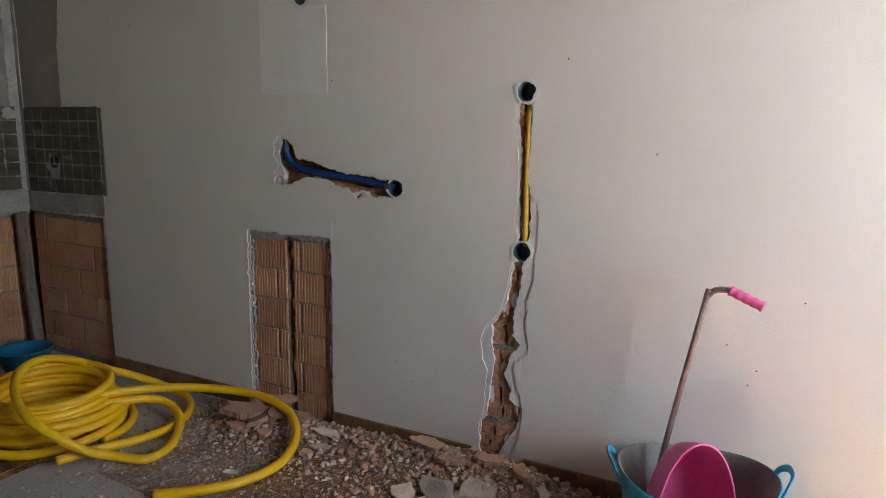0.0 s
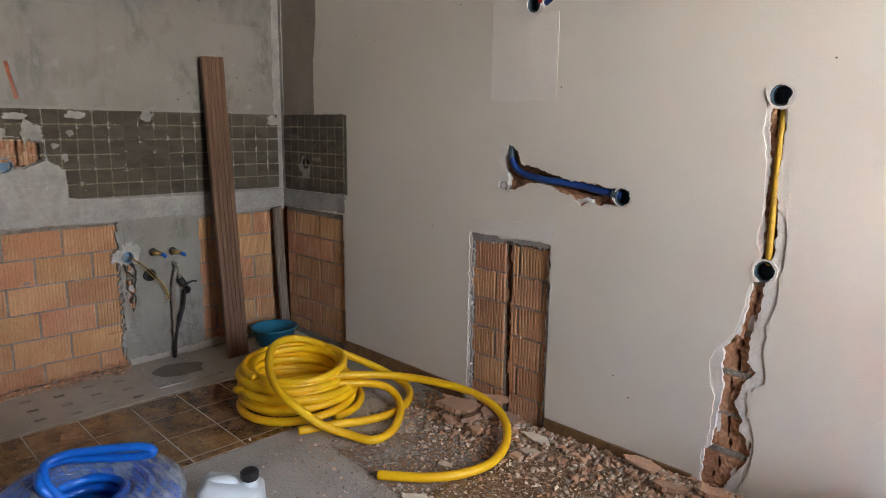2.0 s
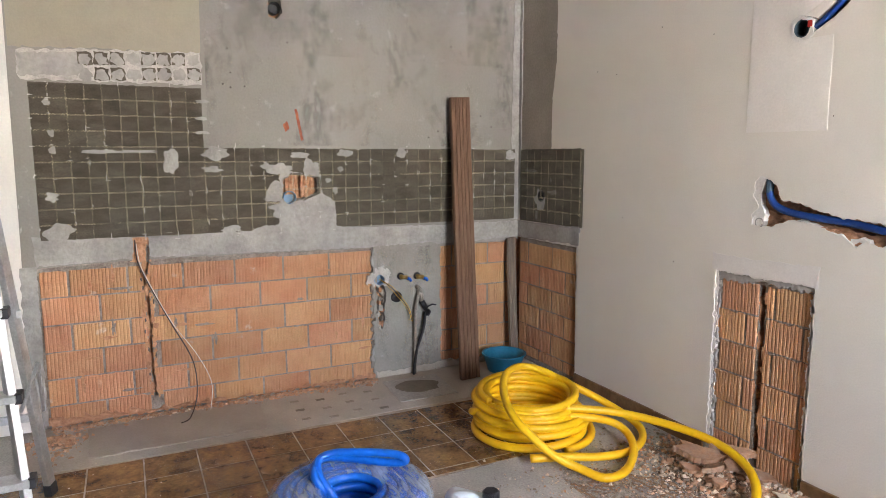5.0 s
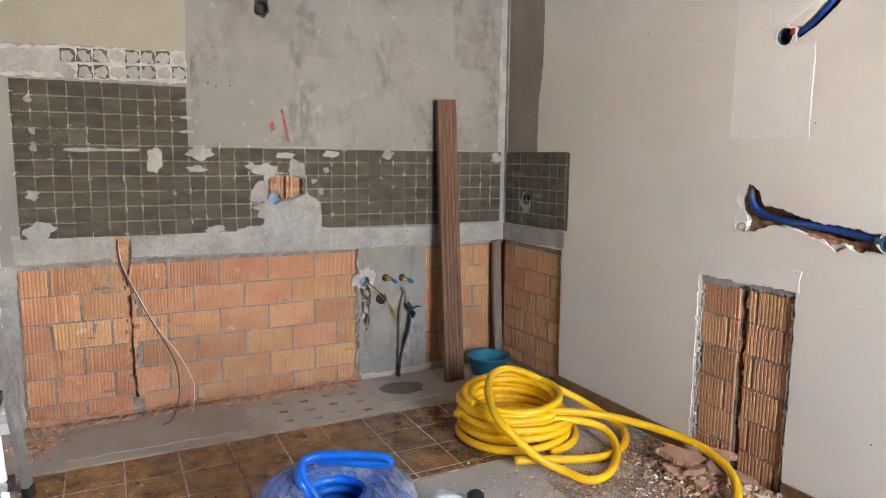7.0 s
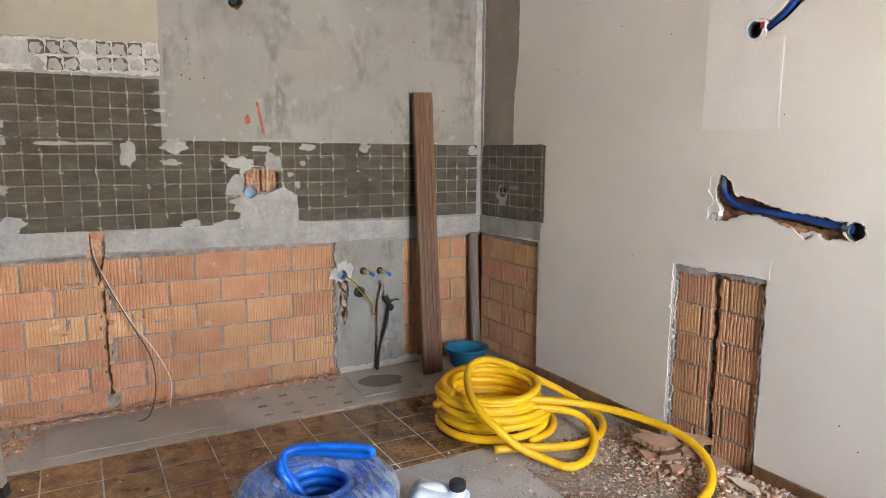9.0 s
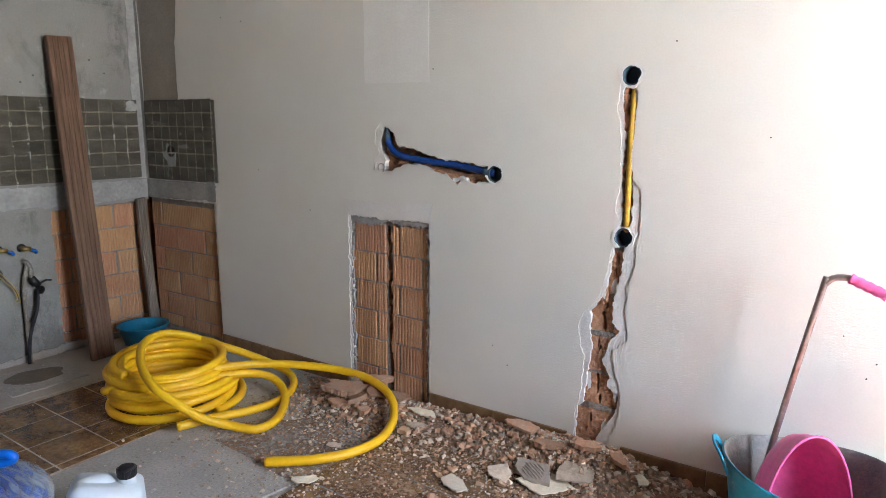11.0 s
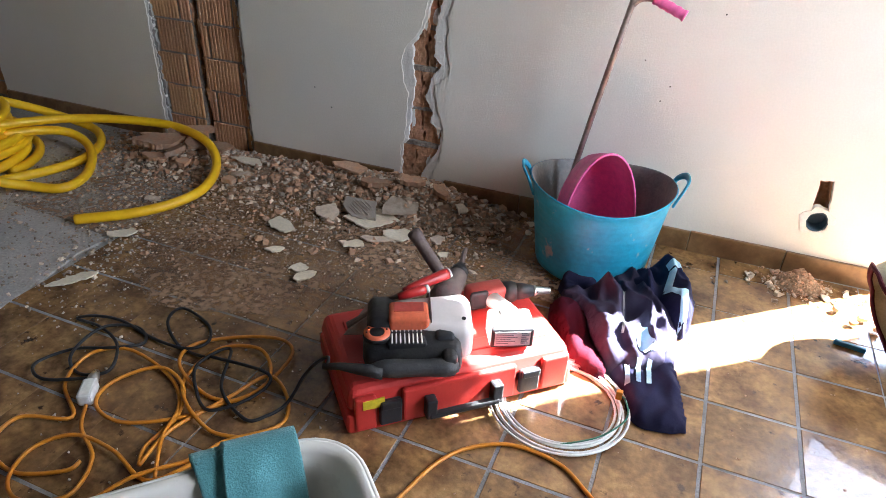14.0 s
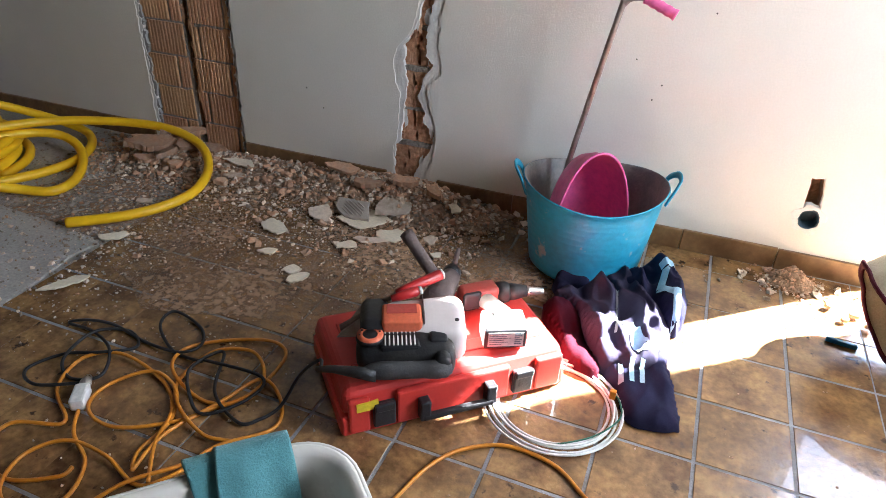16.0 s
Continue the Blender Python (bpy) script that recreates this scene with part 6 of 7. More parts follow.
def driver():
    d = thing("drywall_screwdriver", CASE @ Matrix.Translation((0, 0, 0.129)), "red and black cordless drywall screwdriver with battery on the case", "screwdriver")
    def P(name, bm, mat, label="", parent=None, smooth=False):
        return part(name, bm, mat, parent or d, label, smooth, True)

    def Q(name, bm, mat, label="", parent=None, smooth=False):
        bm.transform(Matrix.Translation((0.022, -0.018, 0)))
        return P(name, bm, mat, label, parent, smooth)
    y, z = 0.235, 0.034
    Q("body", box(0.345, y - 0.028, z - 0.028, 0.45, y + 0.028, z + 0.032, 0.014, seg=3), RED_DARK, "dusty red motor housing", smooth=True)
    Q("side_panel", box(0.345, y - 0.0305, z - 0.02, 0.395, y - 0.02, z + 0.033, 0.008), BLACK)
    Q("collar", tube([(0.448, y, z), (0.47, y - 0.005, z), (0.482, y - 0.008, z)], 0.028, 16, radii=[0.029, 0.029, 0.025]), TOOL_BLACK, smooth=True)
    Q("nose", tube([(0.48, y - 0.007, z), (0.50, y - 0.011, z), (0.53, y - 0.018, z)], 0.02, 16, radii=[0.023, 0.022, 0.015]), TOOL_BLACK, smooth=True)
    Q("tip", tube([(0.53, y - 0.018, z), (0.536, y - 0.019, z), (0.54, y - 0.02, z), (0.575, y - 0.028, z - 0.003)], 0.012, 12, radii=[0.014, 0.014, 0.0115, 0.0085]), CHROME, "bright metal tip", smooth=True)
    P("grip", tube([(0.43, y - 0.04, z), (0.435, y - 0.075, z + 0.008), (0.44, y - 0.125, z + 0.012)], 0.02, 12, radii=[0.022, 0.02, 0.023]), TOOL_GREY, smooth=True)
    seat = Matrix.Translation((0.362, 0.048, 0.002)) @ Matrix.Rotation(radians(-15), 4, "Z")

    def at(*c):
        bm = box(*c)
        bm.transform(seat)
        return bm
    bat = P("battery", at(0.0, 0.003, 0.0, 0.106, 0.075, 0.066, 0.008), TOOL_GREY, "pale battery block")
    P("clip", at(0.03, 0.045, 0.064, 0.07, 0.07, 0.074, 0.004), TOOL_GREY, parent=bat)
    for k in range(3):
        P("clip_groove", at(0.036, 0.049 + k * 0.006, 0.0735, 0.064, 0.0515 + k * 0.006, 0.0747), RED_DARK, parent=bat)
    P("label_frame", at(0.001, -0.001, 0.004, 0.105, 0.006, 0.058, 0.004), BLACK, parent=bat)
    P("label_plate", at(0.010, -0.0025, 0.011, 0.096, 0.001, 0.052), PAPER, "printed rating plate", parent=bat)
    for k in range(6):
        P("print_bar", at(0.013, -0.0032, 0.0475 - k * 0.006, 0.013 + (0.05, 0.042, 0.052, 0.035, 0.046, 0.03)[k], -0.0024, 0.0485 - k * 0.006), TEALBOX, parent=bat)
        P("print_bar", at(0.074, -0.0032, 0.047 - k * 0.006, 0.074 + (0.014, 0.018, 0.012, 0.018, 0.015, 0.017)[k], -0.0024, 0.0494 - k * 0.006), TEALBOX, parent=bat)


def putty_knife():
    h = thing("putty_knife", CASE @ Matrix.Translation((0, 0, 0.13)), "dark red putty knife with steel blade leaning on the drill", "putty knife")
    a, b, c = Vector((0.238, 0.172, 0.118)), Vector((0.168, 0.168, 0.112)), Vector((0.14, 0.205, 0.085))
    part("handle", tube([a, a.lerp(b, 0.1), a.lerp(b, 0.6), b], 0.012, 12, radii=[0.009, 0.0125, 0.0115, 0.008]), RED_GLOSS, h, smooth=True, local=True)
    part("end_cap", tube([a + (a - b).normalized() * 0.008, a], 0.010, 12), WHITE_PL, h, smooth=True, local=True)
    part("tang", tube([b, c], 0.005, 8), GRIP, h, local=True)
    bm = bmesh.new()
    face = [Vector(p) for p in ((0.132, 0.252, 0.068), (0.150, 0.198, 0.082), (0.088, 0.186, 0.004), (0.040, 0.200, 0.003))]
    n = (face[1] - face[0]).cross(face[3] - face[0]).normalized() * 0.0008
    f, g = [bm.verts.new(p + n) for p in face], [bm.verts.new(p - n) for p in face]
    bm.faces.new(f)
    bm.faces.new(g[::-1])
    for k in range(4):
        bm.faces.new((f[k], g[k], g[(k + 1) % 4], f[(k + 1) % 4]))
    part("blade", bm, STEEL, h, "dusty steel blade", local=True)


RED_GLOSS = surf("worn_red_handle", (0.50, 0.02, 0.02), (0.40, 0.02, 0.02), 12.0, 0.3, 0.05, 90, grain=0.06)
TOOL_GRIP = surf("grey_black_rubber", (0.035, 0.035, 0.038), (0.055, 0.053, 0.052), 14.0, 0.6, 0.2, 200)
ORANGE_RED = surf("orange_red_housing", (0.70, 0.155, 0.07), (0.60, 0.12, 0.05), 10.0, 0.45, 0.1, 120)
tub()
scoop()
tool_case()
hammer_drill()
scraper()
putty_knife()
driver()

# ---- cables ----
def cable(name, pts, r, material, label, lift=0.0):
    c = thing(name, (pts[0][0], pts[0][1], 0.0), label, "cable")
    rise = [Vector((x, y, r + lift * (0.5 + 0.5 * math.sin(i * 1.9)))) for i, (x, y) in enumerate(pts)]
    part("flex", tube(smooth_path(rise, 7), r, 8), material, c, smooth=True)
    return c


ORANGE_A = [(2.55, -1.4), (2.6, -1.46), (2.68, -1.51), (2.71, -1.6), (2.64, -1.65), (2.57, -1.62), (2.54, -1.54), (2.6, -1.48), (2.71, -1.48), (2.82, -1.51), (2.88, -1.45), (2.91, -1.37), (2.99, -1.27), (2.96, -1.19), (2.88, -1.15), (2.83, -1.25), (2.78, -1.33), (2.67, -1.41), (2.57, -1.39), (2.54, -1.31), (2.61, -1.23), (2.71, -1.26), (2.76, -1.34), (2.76, -1.44), (2.79, -1.49)]
ORANGE_A2 = [(2.79, -1.49), (2.78, -1.39), (2.81, -1.29), (2.88, -1.2), (2.89, -1.06), (2.82, -1.01), (2.7, -1.05), (2.63, -1.13), (2.66, -1.21), (2.79, -1.26), (2.88, -1.22), (2.88, -1.14), (2.8, -1.07), (2.7, -1.1), (2.69, -1.22), (2.75, -1.3), (2.86, -1.35), (2.94, -1.34), (2.87, -1.44), (2.8, -1.52), (2.76, -1.6)]
ORANGE_B = [(2.67, -1.53), (2.66, -1.56), (2.56, -1.6), (2.46, -1.57), (2.45, -1.49), (2.55, -1.44), (2.44, -1.36), (2.42, -1.26), (2.5, -1.21), (2.65, -1.24), (2.74, -1.31), (2.78, -1.41), (2.84, -1.5)]
ORANGE_C = [(3.30, -1.45), (3.31, -1.39), (3.33, -1.32), (3.36, -1.23), (3.41, -1.16), (3.5, -1.11), (3.61, -1.12), (3.68, -1.17), (3.73, -1.22), (3.76, -1.3), (3.8, -1.5), (3.9, -1.7)]
BLACK_A = [(2.5, -1.32), (2.4, -1.38), (2.32, -1.34), (2.36, -1.26), (2.45, -1.23), (2.51, -1.17), (2.44, -1.12), (2.37, -1.17), (2.38, -1.28), (2.44, -1.32), (2.51, -1.29), (2.46, -1.21), (2.35, -1.16), (2.27, -1.16), (2.32, -1.14), (2.39, -1.12), (2.51, -1.14), (2.63, -1.15), (2.66, -1.1), (2.6, -1.03), (2.5, -1.01), (2.51, -1.08), (2.6, -1.14), (2.7, -1.15)]
BLACK_B = [(2.7, -1.15), (2.88, -1.15), (2.89, -1.22), (2.82, -1.3), (2.75, -1.26), (2.7, -1.19), (2.73, -1.1), (2.80, -1.23)]
cord = cable("extension_cord", ORANGE_A, 0.0048, ORANGE, "orange extension cord in loose tangled loops", 0.012)
for pts, name in ((ORANGE_A2, "flex"), (ORANGE_B, "flex")):
    part(name, tube(smooth_path([Vector((x, y, 0.0048 + 0.012 * (0.5 + 0.5 * math.sin(i * 1.7 + 1)))) for i, (x, y) in enumerate(pts)], 7), 0.0048, 8), ORANGE, cord, smooth=True)
cable("extension_cord", ORANGE_C, 0.0048, ORANGE, "orange cord curving over the floor tiles", 0.0)
flex = cable("drill_cable", BLACK_A, 0.0042, RUBBER, "dusty black rubber drill cable in loops", 0.016)
up = [Vector((x, y, 0.012 + 0.012 * (0.5 + 0.5 * math.sin(i * 1.7)))) for i, (x, y) in enumerate(BLACK_B)] + [Vector(p) for p in ((2.908, -1.287, 0.008), (2.949, -1.256, 0.008), (2.971, -1.218, 0.014), (2.984, -1.191, 0.04), (3.007, -1.187, 0.09), (3.04, -1.187, 0.14), (3.071, -1.177, 0.166), (3.085, -1.202, 0.166))]
part("flex", tube(smooth_path(up, 7), 0.0042, 8), RUBBER, flex, smooth=True)
plug = thing("plug", pose(2.515, -1.35, 0.0, 0, 0, 121), "white cord connector with a plug pushed in", "plug")
part("socket", box(-0.055, -0.017, 0.002, 0.01, 0.017, 0.034, 0.006, seg=2), WHITE_PL, plug, local=True)
part("plug_body", tube([(0.008, 0, 0.018), (0.03, 0, 0.018), (0.05, 0, 0.016)], 0.014, 10, radii=[0.015, 0.013, 0.008]), CHROME, plug, smooth=True, local=True)
coil = thing("wire_coil", (3.57, -0.935, 0.0), "flat coil of white plastic wire on the tiles", "wire coil")
for k in range(6):
    rr = 0.135 + 0.007 * k
    part("ring", tube([(3.57 + 0.004 * math.sin(k * 2) + rr * math.cos(a), -0.935 + 0.004 * math.cos(k * 3) + rr * math.sin(a) * 0.98, 0.0045 + 0.004 * (k % 3)) for a in (2 * math.pi * q / 48 for q in range(48))], 0.0032, 6, closed=True), WHITE_PL, coil, smooth=True)
part("green_end", tube(smooth_path([(3.60, -1.07, 0.01), (3.68, -1.02, 0.02), (3.73, -0.95, 0.03), (3.72, -0.91, 0.05), (3.70, -0.90, 0.055)], 6), 0.0022, 6), GREEN, coil)
part("orange_tag", box(3.695, -0.91, 0.045, 3.71, -0.898, 0.07, 0.002), ORANGE, coil)

# ---- cloths, basin, sack ----
def drape(name, outline, height, way, seed, material, parent, folds=0.03, soft=0.035, label="", tilt=(0, 0), pitch=11.0):
    """A crumpled cloth on the floor inside an outline: rounded hem, and sharp folds that run along one way."""
    edge = [(p.x, p.y) for p in smooth_path([(x, y, 0) for x, y in outline], 6, True)]
    edge = ragged(edge, 0.012, 0.004, seed)
    xs, ys = [p[0] for p in edge], [p[1] for p in edge]
    ring = [Vector(p) for p in edge]
    rnd = random.Random(seed)
    pts, step = [], 0.0055
    for i in range(int((max(xs) - min(xs)) / step) + 1):
        for j in range(int((max(ys) - min(ys)) / step) + 1):
            p = Vector((min(xs) + (i + rnd.uniform(-0.25, 0.25)) * step, min(ys) + (j + rnd.uniform(-0.25, 0.25)) * step))
            if inside(p, edge) and min((p - q).length for q in ring) > 0.004:
                pts.append(p)
    n = len(ring)
    vs, es, fs, *_ = delaunay_2d_cdt(ring + pts, [(k, (k + 1) % n) for k in range(n)], [], 1, 1e-7)
    c, s = math.cos(way), math.sin(way)
    mx, my = sum(xs) / len(xs), sum(ys) / len(ys)
    bm, verts = bmesh.new(), []
    for v in vs:
        d = min((v - q).length for q in ring)
        k = min(1.0, d / soft)
        u, w = c * v.x + s * v.y, -s * v.x + c * v.y
        q = Vector((u * 3.2 + seed, w * pitch, seed * 1.7))
        q += Vector((0, 0.55 * noise.noise((v.x * 9, v.y * 9, seed)), 0))
        f1 = 1 - 2.6 * abs(noise.noise(q))
        f2 = 1 - 2.6 * abs(noise.noise(Vector((u * 9 - w * 5, w * 17 + u * 6, seed + 4))))
        rise = math.sqrt(1 - (1 - k) ** 2)
        z = height * rise * (0.8 + 0.35 * noise.noise((v.x * 6, v.y * 6, seed))) + rise * (1.45 * folds * f1 + 0.5 * folds * f2) + rise * ((v.x - mx) * tilt[0] + (v.y - my) * tilt[1])
        verts.append(bm.verts.new((v.x, v.y, max(z, 0.003 + 0.008 * k))))
    for f in fs:
        bm.faces.new([verts[i] for i in f])
    return part(name, bm, material, parent, label, smooth=True)


jk = thing("jacket", (3.68, -0.62, 0.0), "crumpled navy sports jacket with pale blue stripes and maroon lining", "jacket")
drape("lining", [(3.46, -0.60), (3.50, -0.53), (3.56, -0.57), (3.615, -0.70), (3.66, -0.79), (3.625, -0.81), (3.56, -0.765), (3.525, -0.69)], 0.05, 2.1, 5, MAROON, jk, 0.014, 0.03, "maroon lining", pitch=7.0)
# Body and front panel carry the sun's brightening in their cloth colour.
drape("body", [(3.60, -0.40), (3.65, -0.33), (3.74, -0.34), (3.79, -0.47), (3.815, -0.54), (3.82, -0.64), (3.815, -0.74), (3.76, -0.77), (3.71, -0.785), (3.65, -0.77), (3.62, -0.70), (3.64, -0.60)], 0.058, 1.9, 3, PURPLE_LIT, jk, 0.030, 0.05)
drape("front_panel", [(3.48, -0.53), (3.50, -0.46), (3.57, -0.43), (3.655, -0.45), (3.68, -0.56), (3.675, -0.66), (3.64, -0.735), (3.605, -0.70), (3.56, -0.59)], 0.085, 2.0, 8, PURPLE_LIT, jk, 0.030, 0.04)
drape("cuff", [(3.455, -0.43), (3.47, -0.37), (3.52, -0.36), (3.57, -0.40), (3.53, -0.46), (3.485, -0.48)], 0.05, 0.4, 14, NAVY, jk, 0.012, 0.025)
drape("collar", [(3.64, -0.40), (3.68, -0.31), (3.73, -0.245), (3.80, -0.27), (3.845, -0.40), (3.85, -0.49), (3.825, -0.545), (3.77, -0.50), (3.72, -0.47)], 0.088, 2.0, 12, NAVY, jk, 0.030, 0.04)
drape("sleeve", [(3.665, -0.77), (3.71, -0.735), (3.76, -0.71), (3.80, -0.675), (3.825, -0.73), (3.868, -0.885), (3.855, -0.915), (3.80, -0.935), (3.752, -0.93), (3.728, -0.89), (3.705, -0.83)], 0.034, 2.05, 7, NAVY, jk, 0.012, 0.03, tilt=(0, 0.18), pitch=9.0)


def band(name, a, b, w, parent, label, lift=0.004, material=PALEBLUE):
    """A strip of cloth laid over the folds between two places, draped by dropping it on what lies below."""
    bm = bmesh.new()
    deps = bpy.context.evaluated_depsgraph_get()
    rows = []
    a, b = Vector(a), Vector(b)
    side = Vector((-(b - a).y, (b - a).x, 0)).normalized() * w / 2
    for k in range(15):
        p = a.lerp(b, k / 14)
        row = []
        for s in (-1, -0.33, 0.33, 1):
            q = p + side * s
            hit, place, *_ = scene.ray_cast(deps, Vector((q.x, q.y, 0.32)), Vector((0, 0, -1)))
            row.append(bm.verts.new((q.x, q.y, (place.z if hit else 0.0) + lift)))
        rows.append(row)
    for c, d in zip(rows, rows[1:]):
        for k in range(3):
            bm.faces.new((c[k], c[k + 1], d[k + 1], d[k]))
    return part(name, bm, material, parent, label, smooth=True)


for a, b in (((3.705, -0.775, 0), (3.716, -0.83, 0)), ((3.731, -0.765, 0), (3.741, -0.822, 0)), ((3.757, -0.757, 0), (3.766, -0.815, 0))):
    band("cuff_stripe", a, b, 0.012, jk, "pale blue cuff stripe")
band("stripe", (3.757, -0.33, 0), (3.80, -0.315, 0), 0.034, jk, "pale blue stripe")
band("stripe", (3.775, -0.35, 0), (3.768, -0.45, 0), 0.02, jk, "pale blue stripe")
band("stripe", (3.764, -0.45, 0), (3.812, -0.48, 0), 0.022, jk, "pale blue stripe")
band("stripe", (3.812, -0.47, 0), (3.828, -0.54, 0), 0.022, jk, "pale blue stripe")
band("stripe", (3.70, -0.60, 0), (3.755, -0.74, 0), 0.03, jk, "pale blue stripe")
band("zip", (3.652, -0.50, 0), (3.668, -0.60, 0), 0.007, jk, "pale metal zip", 0.003, CHROME)
band("zip", (3.668, -0.60, 0), (3.675, -0.69, 0), 0.007, jk, "pale metal zip", 0.003, CHROME)


def ivory_basin():
    m = pose(3.187, -1.748, 0, 0, 0, 45)
    b = thing("basin", m, "ivory plastic basin with rounded corners on the floor", "basin")

    def ring(bm, hx, hy, r, z, n=8):
        out = []
        for sx, sy, a0 in ((1, 1, 0), (-1, 1, 90), (-1, -1, 180), (1, -1, 270)):
            for k in range(n + 1):
                a = radians(a0 + 90 * k / n)
                out.append(bm.verts.new((sx * (hx - r) + r * math.cos(a), sy * (hy - r) + r * math.sin(a), z)))
        return out

    bm = bmesh.new()
    loops = [ring(bm, *q) for q in ((0.218, 0.125, 0.06, 0.002), (0.233, 0.14, 0.065, 0.02), (0.263, 0.17, 0.085, 0.235), (0.283, 0.19, 0.10, 0.242), (0.285, 0.192, 0.102, 0.250), (0.276, 0.183, 0.094, 0.253), (0.258, 0.165, 0.08, 0.246), (0.228, 0.135, 0.06, 0.028), (0.208, 0.115, 0.05, 0.018))]
    for a, c in zip(loops, loops[1:]):
        for k in range(len(a)):
            j = (k + 1) % len(a)
            bm.faces.new((a[k], a[j], c[j], c[k]))
    bm.faces.new(loops[0])
    bm.faces.new(loops[-1])
    part("bowl", bm, IVORY, b, smooth=True, local=True)
    edge = bmesh.new()
    line = [v.co.copy() for v in ring(edge, 0.284, 0.191, 0.101, 0.2465)]
    edge.free()
    part("rim", tube(line, 0.0055, 8, closed=True), IVORY, b, "rolled ivory rim", smooth=True, local=True)
    c = thing("cloth", m, "teal towelling cloth hung over the basin's rim", "cloth")
    bm, N = bmesh.new(), 40
    line = smooth_path([(0, 0.085, 0.09), (0, 0.125, 0.17), (0, 0.155, 0.235), (0, 0.185, 0.264), (0, 0.208, 0.266), (0, 0.224, 0.25), (0, 0.228, 0.18), (0, 0.226, 0.10)], 4)
    grid = []
    for i in range(N + 1):
        s = i / N
        x = 0.014 + 0.178 * s
        lobe = 0.0 if s < 0.3 else 0.02 * (1 - (s - 0.3) / 0.7) ** 0.6
        row = []
        for q, p in enumerate(line):
            f = 0.004 * math.sin(i * 0.3 + 1) + 0.003 * noise.noise((i * 0.12, q * 0.12, 2))
            hang = max(0.0, 1 - q / 15)
            row.append(bm.verts.new((x - 0.025 * (1 - s) * hang * (s > 0.29) + 0.02 * hang * (s < 0.29), p.y - (lobe + f) * min(1, hang * 3) * (0.4 + hang), p.z + 0.4 * lobe * (1 - hang))))
        grid.append(row)
    for a, d in zip(grid, grid[1:]):
        for k in range(len(a) - 1):
            bm.faces.new((a[k], a[k + 1], d[k + 1], d[k]))
    me = part("towel", bm, TEAL_CLOTH, c, smooth=True, local=True)
    mod = me.modifiers.new("thickness", "SOLIDIFY")
    mod.thickness = 0.006


def sack():
    m = Matrix.Translation((4.44, -0.39, 0.0))
    s = thing("sack", m, "slumped cream cloth sack with a maroon hem", "sack")
    ax = Vector((0.75, 0.1, 0.35)).normalized()
    q = ax.to_track_quat("Z", "Y").to_matrix().to_4x4()
    base = Matrix.Translation((-0.13, -0.03, 0.15)) @ q
    bm = lathe([(0.125, 0.0), (0.135, 0.03), (0.15, 0.10), (0.15, 0.20), (0.11, 0.29), (0.0, 0.32)], 32, base)
    lathe([(0.118, 0.002), (0.122, 0.06), (0.09, 0.12), (0.0, 0.14)], 32, base, bm=bm)
    for v in bm.verts:
        w = v.co * 11
        v.co += Vector((noise.noise(w), noise.noise(w + Vector((4, 4, 4))), noise.noise(w + Vector((8, 1, 2))))) * 0.018
        v.co.z = max(v.co.z, 0.002)
    part("cloth_body", bm, SACK, s, smooth=True, local=True)
    hem = [base @ Vector((0.124 * math.cos(a), 0.124 * math.sin(a), 0.0)) for a in (2 * math.pi * k / 40 for k in range(40))]
    hem = [p + Vector((noise.noise(p * 11), noise.noise(p * 11 + Vector((4, 4, 4))), noise.noise(p * 11 + Vector((8, 1, 2))))) * 0.018 for p in hem]
    part("hem", tube(hem, 0.011, 8, closed=True, flat=0.5), MAROON, s, "maroon hem", smooth=True, local=True)


ivory_basin()
sack()
strip = thing("plastic_strip", pose(4.28, -0.378, 0.0, 0, 0, -10), "short turquoise plastic strip on the floor", "strip")
part("strip", box(-0.04, -0.006, 0.0, 0.04, 0.006, 0.014, 0.002), TEAL, strip, local=True)

# ---- rubble ----
RND = random.Random(11)


def chunk(bm, x, y, z, s, flat, rnd):
    """One broken chip."""
    v = [Vector((sx * rnd.uniform(0.2, 1.05) * (0.75 if sz > 0 else 1.0), sy * rnd.uniform(0.15, 0.8) * (0.7 if sz > 0 else 1.0), sz * rnd.uniform(0.25, 0.9) * flat)) for sx in (-1, 1) for sy in (-1, 1) for sz in (-1, 1)]
    m = Matrix.Translation((x, y, z)) @ Euler((rnd.uniform(-0.5, 0.5), rnd.uniform(-0.5, 0.5), rnd.uniform(0, 6.3))).to_matrix().to_4x4()
    w = [bm.verts.new(m @ (q * s)) for q in v]
    for f in ((0, 1, 3, 2), (4, 6, 7, 5), (0, 4, 5, 1), (2, 3, 7, 6), (0, 2, 6, 4), (1, 5, 7, 3)):
        bm.faces.new([w[i] for i in f])


def mound(x, y):
    """Height of the rubble bed over the floor."""
    h = 0.05 * math.exp(-(((x - 1.76) / 0.16) ** 2 + ((y + 0.12) / 0.13) ** 2))
    h += 0.035 * math.exp(-(((x - 2.35) / 0.45) ** 2 + ((y + 0.06) / 0.13) ** 2))
    h += 0.06 * math.exp(-(((x - 2.82) / 0.25) ** 2 + ((y + 0.07) / 0.13) ** 2))
    return h


def spread(rnd):
    """A place in the rubble, thick along the wall and thin farther off."""
    k = rnd.random()
    if k < 0.30:
        return 1.76 + rnd.gauss(0, 0.14), -abs(rnd.gauss(0.13, 0.11))
    if k < 0.55:
        return 2.3 + rnd.gauss(0, 0.32), -abs(rnd.gauss(0.05, 0.18))
    if k < 0.86:
        return 2.8 + rnd.gauss(0, 0.19), -abs(rnd.gauss(0.08, 0.15))
    return rnd.uniform(1.4, 3.2), -abs(rnd.gauss(0.22, 0.2))


